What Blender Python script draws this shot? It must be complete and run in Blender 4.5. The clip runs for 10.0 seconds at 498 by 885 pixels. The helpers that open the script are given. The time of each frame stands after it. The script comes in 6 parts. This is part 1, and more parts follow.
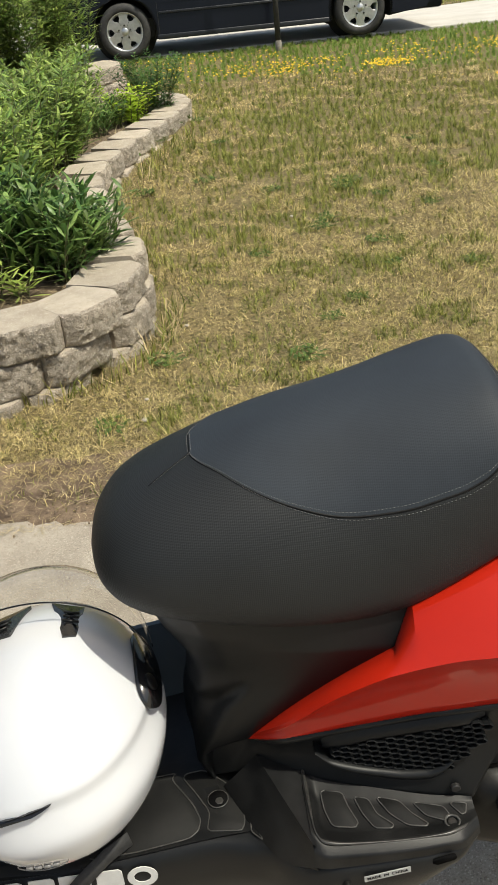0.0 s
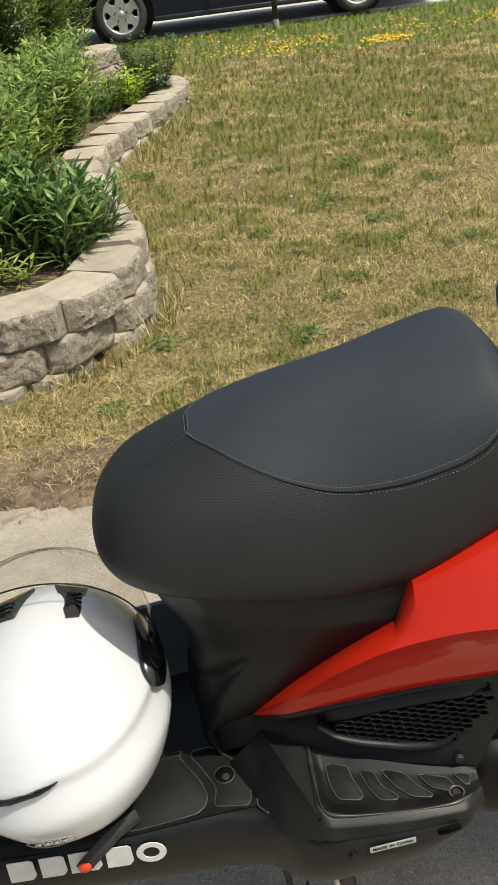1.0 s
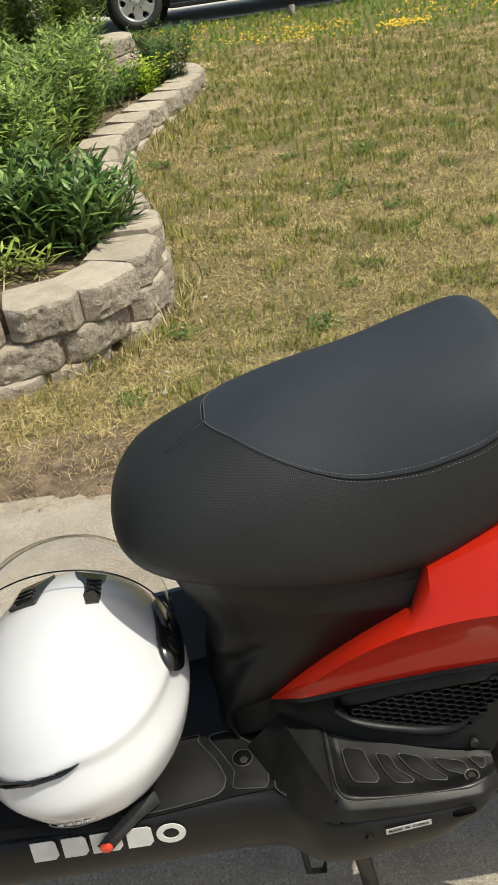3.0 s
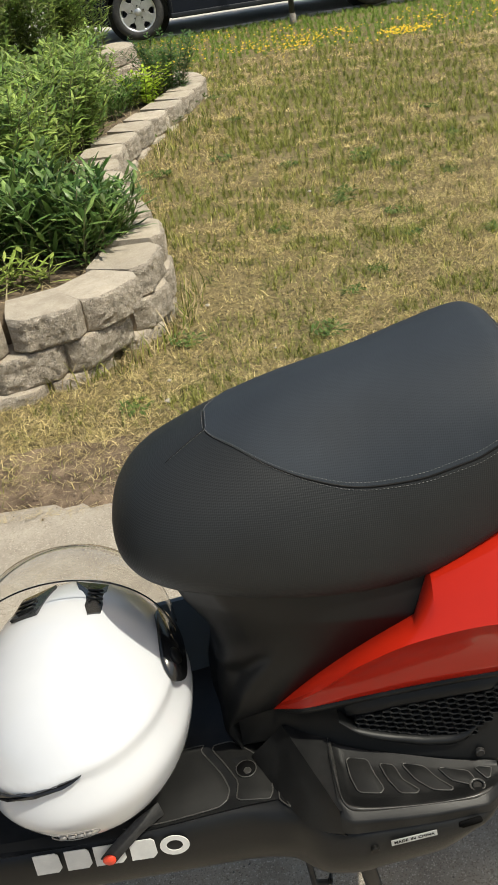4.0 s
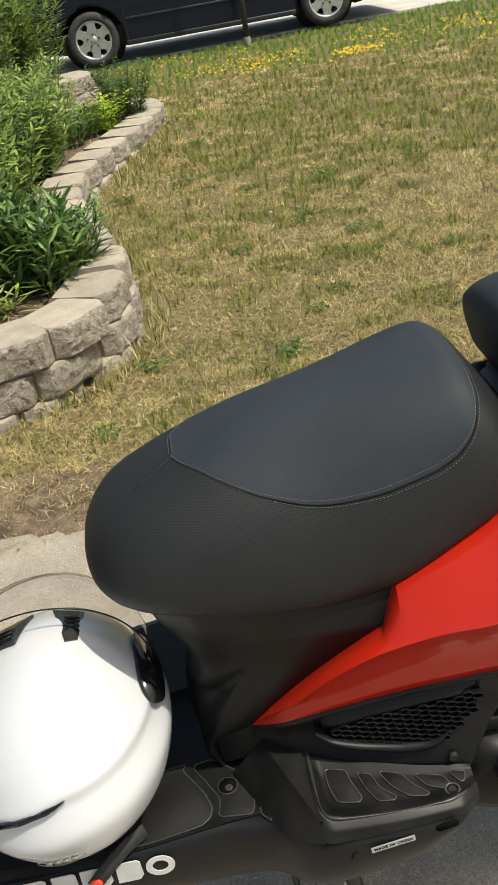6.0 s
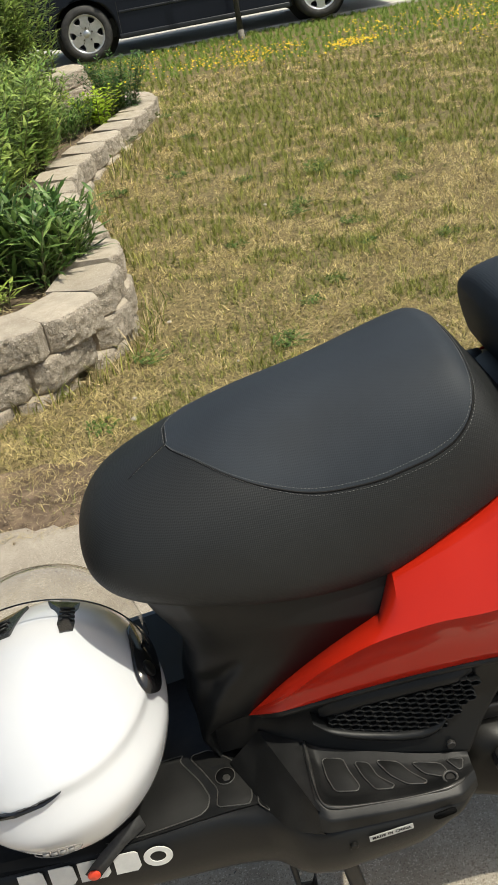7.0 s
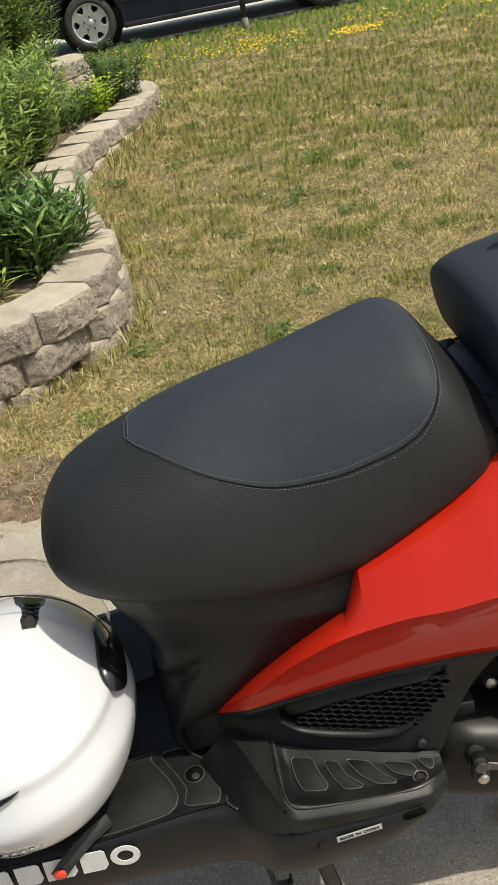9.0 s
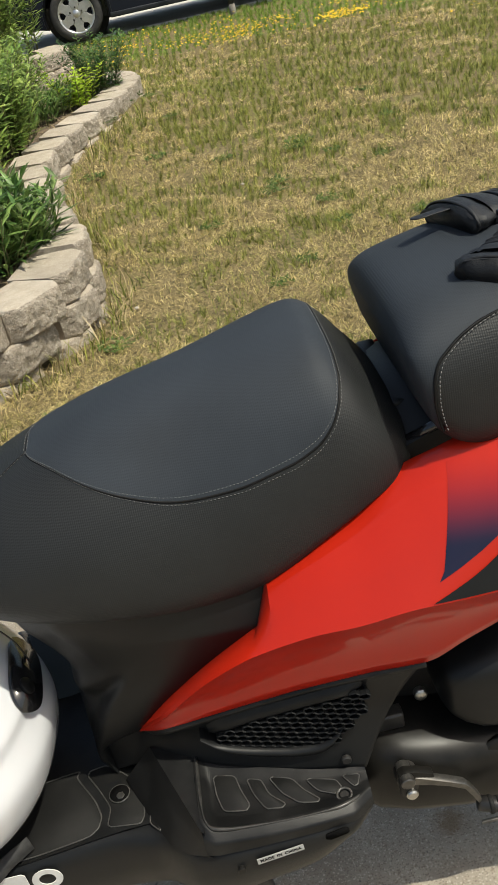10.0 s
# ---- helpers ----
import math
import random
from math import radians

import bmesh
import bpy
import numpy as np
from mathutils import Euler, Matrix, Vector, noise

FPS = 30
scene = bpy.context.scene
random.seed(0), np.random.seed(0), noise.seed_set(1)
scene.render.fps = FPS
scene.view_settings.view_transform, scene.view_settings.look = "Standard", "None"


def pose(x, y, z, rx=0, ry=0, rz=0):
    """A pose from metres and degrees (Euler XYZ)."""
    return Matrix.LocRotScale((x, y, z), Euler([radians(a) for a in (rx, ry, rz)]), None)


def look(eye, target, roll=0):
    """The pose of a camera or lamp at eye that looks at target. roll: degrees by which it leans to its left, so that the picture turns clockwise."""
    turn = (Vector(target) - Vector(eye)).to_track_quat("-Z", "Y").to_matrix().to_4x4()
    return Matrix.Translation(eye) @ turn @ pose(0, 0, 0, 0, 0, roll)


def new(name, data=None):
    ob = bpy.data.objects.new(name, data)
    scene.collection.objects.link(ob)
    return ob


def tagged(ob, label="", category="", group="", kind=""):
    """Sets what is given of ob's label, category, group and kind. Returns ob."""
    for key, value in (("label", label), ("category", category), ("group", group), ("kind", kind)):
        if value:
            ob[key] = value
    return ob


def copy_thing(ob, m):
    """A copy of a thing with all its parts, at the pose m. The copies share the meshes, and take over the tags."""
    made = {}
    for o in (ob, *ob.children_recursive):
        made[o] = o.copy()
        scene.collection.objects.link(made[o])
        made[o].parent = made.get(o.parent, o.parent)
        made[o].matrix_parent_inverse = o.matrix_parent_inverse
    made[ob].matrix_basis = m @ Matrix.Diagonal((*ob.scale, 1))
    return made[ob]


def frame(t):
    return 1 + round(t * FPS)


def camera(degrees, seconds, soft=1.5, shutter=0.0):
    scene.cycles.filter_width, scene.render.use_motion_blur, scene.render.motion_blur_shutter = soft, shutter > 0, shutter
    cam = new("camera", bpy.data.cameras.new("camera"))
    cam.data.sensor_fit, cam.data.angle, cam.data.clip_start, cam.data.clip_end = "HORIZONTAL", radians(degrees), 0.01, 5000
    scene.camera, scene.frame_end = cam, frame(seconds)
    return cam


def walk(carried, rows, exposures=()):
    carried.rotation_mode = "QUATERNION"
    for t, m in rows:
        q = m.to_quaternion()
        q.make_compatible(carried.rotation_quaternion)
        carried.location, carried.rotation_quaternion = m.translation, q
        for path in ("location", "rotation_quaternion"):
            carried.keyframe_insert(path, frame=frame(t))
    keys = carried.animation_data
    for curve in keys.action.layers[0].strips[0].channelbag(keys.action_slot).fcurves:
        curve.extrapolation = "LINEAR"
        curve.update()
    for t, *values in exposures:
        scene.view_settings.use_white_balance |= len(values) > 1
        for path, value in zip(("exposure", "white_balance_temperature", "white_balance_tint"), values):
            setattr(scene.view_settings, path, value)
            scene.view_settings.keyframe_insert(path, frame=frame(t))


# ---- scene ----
cam = camera(31.4, 10.0, soft=1.0)
PATH = [
    (0, (-0.011, 0.014, 1.306), (0.073, 1.75, 0.316), -5.7),
    (0.5, (-0.002, 0.006, 1.3), (0.074, 1.733, 0.295), -6.1),
    (1, (-0.001, 0.008, 1.3), (0.062, 1.727, 0.28), -7.3),
    (1.5, (-0.005, 0.008, 1.302), (0.044, 1.724, 0.275), -7.2),
    (2, (0.0, 0.003, 1.306), (0.031, 1.715, 0.273), -8.2),
    (2.5, (-0.001, -0.004, 1.307), (0.021, 1.702, 0.263), -8.2),
    (4, (0.004, 0.002, 1.304), (0.017, 1.721, 0.281), -8.8),
    (4.5, (0.004, -0.004, 1.308), (0.016, 1.714, 0.284), -9.2),
    (5, (0.006, -0.012, 1.313), (0.027, 1.718, 0.311), -9.5),
    (5.5, (0.009, -0.021, 1.324), (0.077, 1.713, 0.33), -9.4),
    (6, (0.015, -0.023, 1.323), (0.092, 1.71, 0.327), -10.3),
    (7.5, (0.017, -0.019, 1.305), (0.097, 1.704, 0.292), -10.7),
    (8, (0.023, -0.014, 1.298), (0.096, 1.707, 0.281), -10.7),
    (8.5, (0.039, -0.01, 1.297), (0.109, 1.71, 0.278), -10.8),
    (9, (0.068, -0.007, 1.295), (0.126, 1.711, 0.274), -11.1),
    (9.5, (0.127, -0.021, 1.287), (0.161, 1.692, 0.255), -11.6),
    (10, (0.182, 0.024, 1.276), (0.222, 1.731, 0.235), -12.7),
]
walk(cam, [(t, look(eye, target, roll)) for t, eye, target, roll in PATH], [(0, 0.05, 6900, 4), (10, 0.05, 6900, 4)])


# ---- world, sun, exposure ----
SUN_TO = Vector((0.46, -0.28, 1.0)).normalized()
world = bpy.data.worlds.new("world")
scene.world = world
world.use_nodes = True
wn = world.node_tree.nodes
sky = wn.new("ShaderNodeTexSky")
sky.sky_type = "NISHITA"
sky.sun_disc = False
sky.dust_density = 4.0
sky.sun_elevation = math.asin(SUN_TO.z)
sky.sun_rotation = math.atan2(SUN_TO.x, SUN_TO.y)
wn["Background"].inputs["Strength"].default_value = 0.15
world.node_tree.links.new(sky.outputs["Color"], wn["Background"].inputs["Color"])
sun = new("sun", bpy.data.lights.new("sun", "SUN"))
sun.data.energy = 4.1
sun.data.angle = radians(0.53)
sun.data.color = (1.0, 0.965, 0.895)
sun.matrix_world = look(SUN_TO * 30, (0, 0, 0))


# ---- materials ----
def mat(name, colour, colour2=None, rough=0.5, rough2=None, metal=0.0, scale=20.0, detail=4.0, mix=(0.35, 0.65), bump=0.0, bump_scale=None,
        coat=0.0, spec=0.5, speckle=None, island=0.0, obj_random=0.0, sheen=0.0):
    """A surface with two-scale variation: broad noise between two colours, fine grain in the relief."""
    m = bpy.data.materials.new(name)
    m.use_nodes = True
    nt = m.node_tree
    n, ln = nt.nodes, nt.links
    b = n["Principled BSDF"]
    b.inputs["Metallic"].default_value = metal
    b.inputs["Coat Weight"].default_value = coat
    b.inputs["Coat Roughness"].default_value = 0.05
    b.inputs["Specular IOR Level"].default_value = spec
    b.inputs["Sheen Weight"].default_value = sheen
    src = n.new("ShaderNodeNewGeometry").outputs["Position"]
    ns = n.new("ShaderNodeTexNoise")
    ns.inputs["Scale"].default_value = scale
    ns.inputs["Detail"].default_value = detail
    ns.inputs["Roughness"].default_value = 0.65
    ln.new(src, ns.inputs["Vector"])
    mr = n.new("ShaderNodeMapRange")
    mr.inputs["From Min"].default_value, mr.inputs["From Max"].default_value = mix
    ln.new(ns.outputs["Fac"], mr.inputs["Value"])
    mx = n.new("ShaderNodeMix")
    mx.data_type = "RGBA"
    mx.inputs["A"].default_value = (*colour, 1)
    mx.inputs["B"].default_value = (*(colour2 or colour), 1)
    ln.new(mr.outputs["Result"], mx.inputs["Factor"])
    out = mx.outputs["Result"]
    if island or obj_random:
        rnd = n.new("ShaderNodeNewGeometry").outputs["Random Per Island"] if island else n.new("ShaderNodeObjectInfo").outputs["Random"]
        hs = n.new("ShaderNodeHueSaturation")
        k = island or obj_random
        r2 = n.new("ShaderNodeMapRange")
        r2.inputs["To Min"].default_value, r2.inputs["To Max"].default_value = 1 - k, 1 + k
        ln.new(rnd, r2.inputs["Value"])
        ln.new(r2.outputs["Result"], hs.inputs["Value"])
        ln.new(out, hs.inputs["Color"])
        out = hs.outputs["Color"]
    if speckle:
        for (sc, thr, col) in speckle:
            v = n.new("ShaderNodeTexVoronoi")
            v.inputs["Scale"].default_value = sc
            wob = n.new("ShaderNodeTexNoise")
            wob.inputs["Scale"].default_value = sc * 1.7
            ln.new(src, wob.inputs["Vector"])
            sh = n.new("ShaderNodeVectorMath")
            sh.operation = "MULTIPLY_ADD"
            sh.inputs[1].default_value = (1.1 / sc,) * 3
            ln.new(wob.outputs["Color"], sh.inputs[0])
            ln.new(src, sh.inputs[2])
            ln.new(sh.outputs[0], v.inputs["Vector"])
            lt = n.new("ShaderNodeMapRange")
            lt.inputs["From Min"].default_value, lt.inputs["From Max"].default_value = thr, thr * 0.7
            sep = n.new("ShaderNodeSeparateColor")
            ln.new(v.outputs["Color"], sep.inputs["Color"])
            big = n.new("ShaderNodeMath")
            big.operation = "ADD"
            big.inputs[1].default_value = 0.45
            ln.new(sep.outputs["Green"], big.inputs[0])
            quo = n.new("ShaderNodeMath")
            quo.operation = "DIVIDE"
            ln.new(v.outputs["Distance"], quo.inputs[0])
            ln.new(big.outputs[0], quo.inputs[1])
            ln.new(quo.outputs[0], lt.inputs["Value"])
            g = n.new("ShaderNodeMath")
            g.operation = "GREATER_THAN"
            g.inputs[1].default_value = 0.6
            ln.new(sep.outputs["Red"], g.inputs[0])
            mu = n.new("ShaderNodeMath")
            mu.operation = "MULTIPLY"
            ln.new(lt.outputs["Result"], mu.inputs[0])
            ln.new(g.outputs[0], mu.inputs[1])
            m2 = n.new("ShaderNodeMix")
            m2.data_type = "RGBA"
            m2.inputs["B"].default_value = (*col, 1)
            ln.new(out, m2.inputs["A"])
            ln.new(mu.outputs[0], m2.inputs["Factor"])
            out = m2.outputs["Result"]
    ln.new(out, b.inputs["Base Color"])
    rr = n.new("ShaderNodeMapRange")
    rr.inputs["To Min"].default_value, rr.inputs["To Max"].default_value = rough, rough if rough2 is None else rough2
    ln.new(ns.outputs["Fac"], rr.inputs["Value"])
    ln.new(rr.outputs["Result"], b.inputs["Roughness"])
    if bump:
        nb = n.new("ShaderNodeTexNoise")
        nb.inputs["Scale"].default_value = bump_scale or scale * 12
        nb.inputs["Detail"].default_value = 6
        nb.inputs["Roughness"].default_value = 0.7
        ln.new(src, nb.inputs["Vector"])
        bp = n.new("ShaderNodeBump")
        bp.inputs["Strength"].default_value = 1.0
        bp.inputs["Distance"].default_value = bump
        ln.new(nb.outputs["Fac"], bp.inputs["Height"])
        ln.new(bp.outputs["Normal"], b.inputs["Normal"])
    return m


def leafy(name, green, dry, dry_mix, patch_scale, rough=0.55, spread=0.35, trans=0.25):
    """Blades and leaves: each one its own tone, greener and drier by patches, light passing through."""
    m = bpy.data.materials.new(name)
    m.use_nodes = True
    n, ln = m.node_tree.nodes, m.node_tree.links
    b = n["Principled BSDF"]
    g = n.new("ShaderNodeNewGeometry")
    ns = n.new("ShaderNodeTexNoise")
    ns.inputs["Scale"].default_value = patch_scale
    ns.inputs["Detail"].default_value = 5
    ln.new(g.outputs["Position"], ns.inputs["Vector"])
    ad = n.new("ShaderNodeMath")
    ad.operation = "MULTIPLY_ADD"
    ad.inputs[1].default_value = 0.55
    ln.new(g.outputs["Random Per Island"], ad.inputs[0])
    ln.new(ns.outputs["Fac"], ad.inputs[2])
    mr = n.new("ShaderNodeMapRange")
    mr.inputs["From Min"].default_value, mr.inputs["From Max"].default_value = dry_mix
    ln.new(ad.outputs[0], mr.inputs["Value"])
    mx = n.new("ShaderNodeMix")
    mx.data_type = "RGBA"
    mx.inputs["A"].default_value, mx.inputs["B"].default_value = (*green, 1), (*dry, 1)
    ln.new(mr.outputs["Result"], mx.inputs["Factor"])
    wn2 = n.new("ShaderNodeTexWhiteNoise")
    wn2.noise_dimensions = "1D"
    ln.new(g.outputs["Random Per Island"], wn2.inputs["W"])
    r2 = n.new("ShaderNodeMapRange")
    r2.inputs["To Min"].default_value, r2.inputs["To Max"].default_value = 1 - spread, 1 + spread
    ln.new(wn2.outputs["Value"], r2.inputs["Value"])
    hs = n.new("ShaderNodeHueSaturation")
    ln.new(r2.outputs["Result"], hs.inputs["Value"])
    ln.new(mx.outputs["Result"], hs.inputs["Color"])
    ln.new(hs.outputs["Color"], b.inputs["Base Color"])
    b.inputs["Roughness"].default_value = rough
    b.inputs["Specular IOR Level"].default_value = 0.35
    tr = n.new("ShaderNodeBsdfTranslucent")
    ln.new(hs.outputs["Color"], tr.inputs["Color"])
    ms = n.new("ShaderNodeMixShader")
    ms.inputs["Fac"].default_value = trans
    ln.new(b.outputs[0], ms.inputs[1])
    ln.new(tr.outputs[0], ms.inputs[2])
    ln.new(ms.outputs[0], n["Material Output"].inputs["Surface"])
    return m


def clear(name, tint, rough=0.02, fac=0.9):
    """Thin clear plastic or glass: mostly lets light through, with a gloss."""
    m = bpy.data.materials.new(name)
    m.use_nodes = True
    n, ln = m.node_tree.nodes, m.node_tree.links
    t = n.new("ShaderNodeBsdfTransparent")
    t.inputs["Color"].default_value = (*tint, 1)
    gl = n.new("ShaderNodeBsdfGlossy")
    gl.inputs["Roughness"].default_value = rough
    fr = n.new("ShaderNodeFresnel")
    fr.inputs["IOR"].default_value = 1.49
    ms = n.new("ShaderNodeMixShader")
    ln.new(fr.outputs[0], ms.inputs["Fac"])
    ln.new(t.outputs[0], ms.inputs[1])
    ln.new(gl.outputs[0], ms.inputs[2])
    ln.new(ms.outputs[0], n["Material Output"].inputs["Surface"])
    return m


def vinyl(name, colour, ribs=0.0, rough=0.5, spec=0.38):
    """Seat vinyl: fine woven ribs and a soft grain."""
    m = mat(name, colour, tuple(c * 1.3 for c in colour), rough=rough, rough2=rough + 0.12, scale=9, bump=0.00008, bump_scale=900, spec=spec)
    if ribs:
        n, ln = m.node_tree.nodes, m.node_tree.links
        old = next(x for x in n if x.type == "BUMP")
        g = n.new("ShaderNodeNewGeometry")
        prev = old.outputs["Normal"]
        for direction, scale in (("Z", 140.0), ("X", 148.0), ("Y", 140.0)):
            w = n.new("ShaderNodeTexWave")
            w.bands_direction = direction
            w.inputs["Scale"].default_value = scale
            w.inputs["Distortion"].default_value = 0.4
            ln.new(g.outputs["Position"], w.inputs["Vector"])
            bp = n.new("ShaderNodeBump")
            bp.inputs["Distance"].default_value = ribs
            bp.inputs["Strength"].default_value = 0.7
            ln.new(w.outputs["Fac"], bp.inputs["Height"])
            ln.new(prev, bp.inputs["Normal"])
            prev = bp.outputs["Normal"]
        ln.new(prev, n["Principled BSDF"].inputs["Normal"])
    return m


SOIL = mat("lawn_soil", (0.07, 0.055, 0.023), (0.28, 0.218, 0.097), rough=0.95, scale=45, detail=10, mix=(0.36, 0.66), bump=0.012, bump_scale=70)
MULCH = mat("bed_soil", (0.07, 0.05, 0.032), (0.17, 0.125, 0.08), rough=0.95, scale=14, detail=8, bump=0.01, bump_scale=70)
DIRT = mat("edge_dirt", (0.085, 0.056, 0.035), (0.24, 0.172, 0.113), rough=0.95, scale=12, detail=8, bump=0.008, bump_scale=90)
CONCRETE = mat("driveway_concrete", (0.275, 0.238, 0.19), (0.385, 0.34, 0.275), rough=0.88, scale=9, detail=12, bump=0.0022, bump_scale=330,
               speckle=[(230, 0.42, (0.25, 0.205, 0.155)), (330, 0.45, (0.50, 0.445, 0.37)), (420, 0.42, (0.2, 0.165, 0.13)), (125, 0.13, (0.085, 0.08, 0.072)), (60, 0.11, (0.13, 0.115, 0.10))])
FAR_CONCRETE = mat("far_concrete", (0.46, 0.43, 0.38), (0.56, 0.53, 0.48), rough=0.85, scale=1.5, detail=8, bump=0.002, bump_scale=120)
CRUMB = mat("soil_crumb", (0.10, 0.07, 0.045), (0.27, 0.205, 0.14), rough=0.95, scale=60, island=0.4)
# The darker specks paint shade into the pits of the broken face.
BLOCK = mat("wall_block_split_face", (0.285, 0.243, 0.188), (0.50, 0.435, 0.352), rough=0.92, scale=38, detail=10, bump=0.02, bump_scale=75, obj_random=0.12,
            speckle=[(150, 0.3, (0.15, 0.125, 0.10)), (260, 0.38, (0.22, 0.185, 0.15)), (210, 0.36, (0.68, 0.61, 0.52))])
BLOCK_TOP = mat("wall_block_moulded_top", (0.345, 0.295, 0.228), (0.455, 0.395, 0.315), rough=0.9, scale=16, detail=10, bump=0.004, bump_scale=160, obj_random=0.08,
                speckle=[(230, 0.3, (0.26, 0.215, 0.16)), (300, 0.34, (0.58, 0.515, 0.425))])
GRASS = leafy("lawn_grass", (0.235, 0.215, 0.061), (0.61, 0.50, 0.222), (0.60, 1.0), 4.2, spread=0.8, trans=0.2)
THATCH = leafy("thatch_straw", (0.22, 0.165, 0.067), (0.66, 0.535, 0.258), (0.55, 1.1), 7.0, spread=0.8, trans=0.15)
GRASS_GREEN = leafy("green_grass", (0.14, 0.167, 0.034), (0.37, 0.36, 0.093), (0.55, 1.15), 5.5, spread=0.65, trans=0.25)
GRASS_LUSH = leafy("lush_grass", (0.125, 0.21, 0.034), (0.28, 0.345, 0.072), (0.6, 1.1), 4.5, spread=0.4, trans=0.3)
LEAF = leafy("plant_leaf", (0.115, 0.195, 0.04), (0.39, 0.475, 0.125), (0.55, 1.2), 5, rough=0.4, spread=0.55, trans=0.32)
LEAF_MID = leafy("clump_leaf", (0.065, 0.135, 0.034), (0.25, 0.35, 0.10), (0.55, 1.2), 5, rough=0.36, spread=0.55, trans=0.3)
LEAF_WEED = leafy("weed_leaf", (0.06, 0.105, 0.02), (0.16, 0.215, 0.05), (0.55, 1.15), 5, rough=0.7, spread=0.4, trans=0.2)
LEAF_PALE = leafy("shoot_leaf", (0.22, 0.30, 0.06), (0.40, 0.46, 0.13), (0.55, 1.15), 5, rough=0.4, spread=0.3, trans=0.3)
LEAF_DARK = leafy("shrub_leaf", (0.045, 0.115, 0.026), (0.1, 0.19, 0.045), (0.55, 1.15), 5, rough=0.45, spread=0.3, trans=0.25)
LEAF_LIME = leafy("lime_leaf", (0.28, 0.42, 0.03), (0.45, 0.58, 0.06), (0.55, 1.1), 5, rough=0.5, spread=0.25, trans=0.3)
STEM = mat("plant_stem", (0.09, 0.13, 0.035), (0.16, 0.13, 0.06), rough=0.7, scale=30)
STRAW = leafy("straw", (0.36, 0.28, 0.14), (0.55, 0.45, 0.26), (0.5, 1.1), 4, spread=0.3, trans=0.1)
PETAL = mat("yellow_petal", (0.72, 0.45, 0.006), (0.85, 0.58, 0.015), rough=0.6, scale=40, island=0.15)
VINYL = vinyl("seat_vinyl", (0.0105, 0.0115, 0.0118), 0.0001)
# Same black vinyl, its base colour lifted blue-grey to carry the sky's sheen.
VINYL_SKY_SHEEN = vinyl("seat_vinyl_sky_sheen", (0.0195, 0.024, 0.030), 0.000055, 0.6, 0.27)
STITCH = mat("grey_thread", (0.10, 0.10, 0.097), (0.16, 0.16, 0.155), rough=0.8, scale=400)
# Near-black paint for the shade down in the seam groove.
SEAM_SHADE = mat("seam_groove_shade", (0.004, 0.004, 0.0042), (0.007, 0.007, 0.007), rough=0.6, spec=0.2, scale=80)
PLASTIC = mat("black_plastic", (0.0058, 0.0062, 0.0066), (0.0095, 0.0100, 0.0104), rough=0.34, rough2=0.5, spec=0.28, scale=7, bump=0.00012, bump_scale=1500)
PLASTIC_WORN = mat("worn_black_plastic", (0.006, 0.0062, 0.0064), (0.018, 0.0178, 0.0175), rough=0.28, rough2=0.55, mix=(0.42, 0.72), spec=0.27, scale=18, detail=8, bump=0.00015, bump_scale=1200)
# Black plastic with the sky's blue reflection put into the base colour.
SKY_TINTED_PLASTIC = mat("sky_tinted_plastic", (0.036, 0.052, 0.066), (0.046, 0.065, 0.082), rough=0.42, rough2=0.55, spec=0.4, scale=7, bump=0.0001, bump_scale=1500)
RUBBER = mat("black_rubber", (0.006, 0.006, 0.0058), (0.012, 0.0118, 0.0112), spec=0.25, rough=0.6, rough2=0.75, scale=25, bump=0.0002, bump_scale=900)
RED = mat("red_paint", (0.40, 0.0145, 0.0055), (0.435, 0.0165, 0.006), rough=0.3, rough2=0.36, scale=3, coat=0.5, spec=0.16)
NAVY_DECAL = mat("navy_decal", (0.010, 0.012, 0.032), (0.016, 0.016, 0.04), rough=0.3, rough2=0.36, scale=6, coat=0.2, spec=0.16)


def fade_to_red(m, z_navy, z_red):
    """The printed graphic fades from navy up into the panel's red."""
    n, ln = m.node_tree.nodes, m.node_tree.links
    b = n["Principled BSDF"]
    old = b.inputs["Base Color"].links[0].from_socket
    sep = n.new("ShaderNodeSeparateXYZ")
    ln.new(n.new("ShaderNodeNewGeometry").outputs["Position"], sep.inputs[0])
    mr = n.new("ShaderNodeMapRange")
    mr.interpolation_type = "SMOOTHSTEP"
    mr.inputs["From Min"].default_value, mr.inputs["From Max"].default_value = z_navy, z_red
    ln.new(sep.outputs["Z"], mr.inputs["Value"])
    mx = n.new("ShaderNodeMix")
    mx.data_type = "RGBA"
    mx.inputs["B"].default_value = (0.42, 0.0155, 0.0058, 1)
    ln.new(old, mx.inputs["A"])
    ln.new(mr.outputs["Result"], mx.inputs["Factor"])
    ln.new(mx.outputs["Result"], b.inputs["Base Color"])


fade_to_red(NAVY_DECAL, 0.69, 0.775)


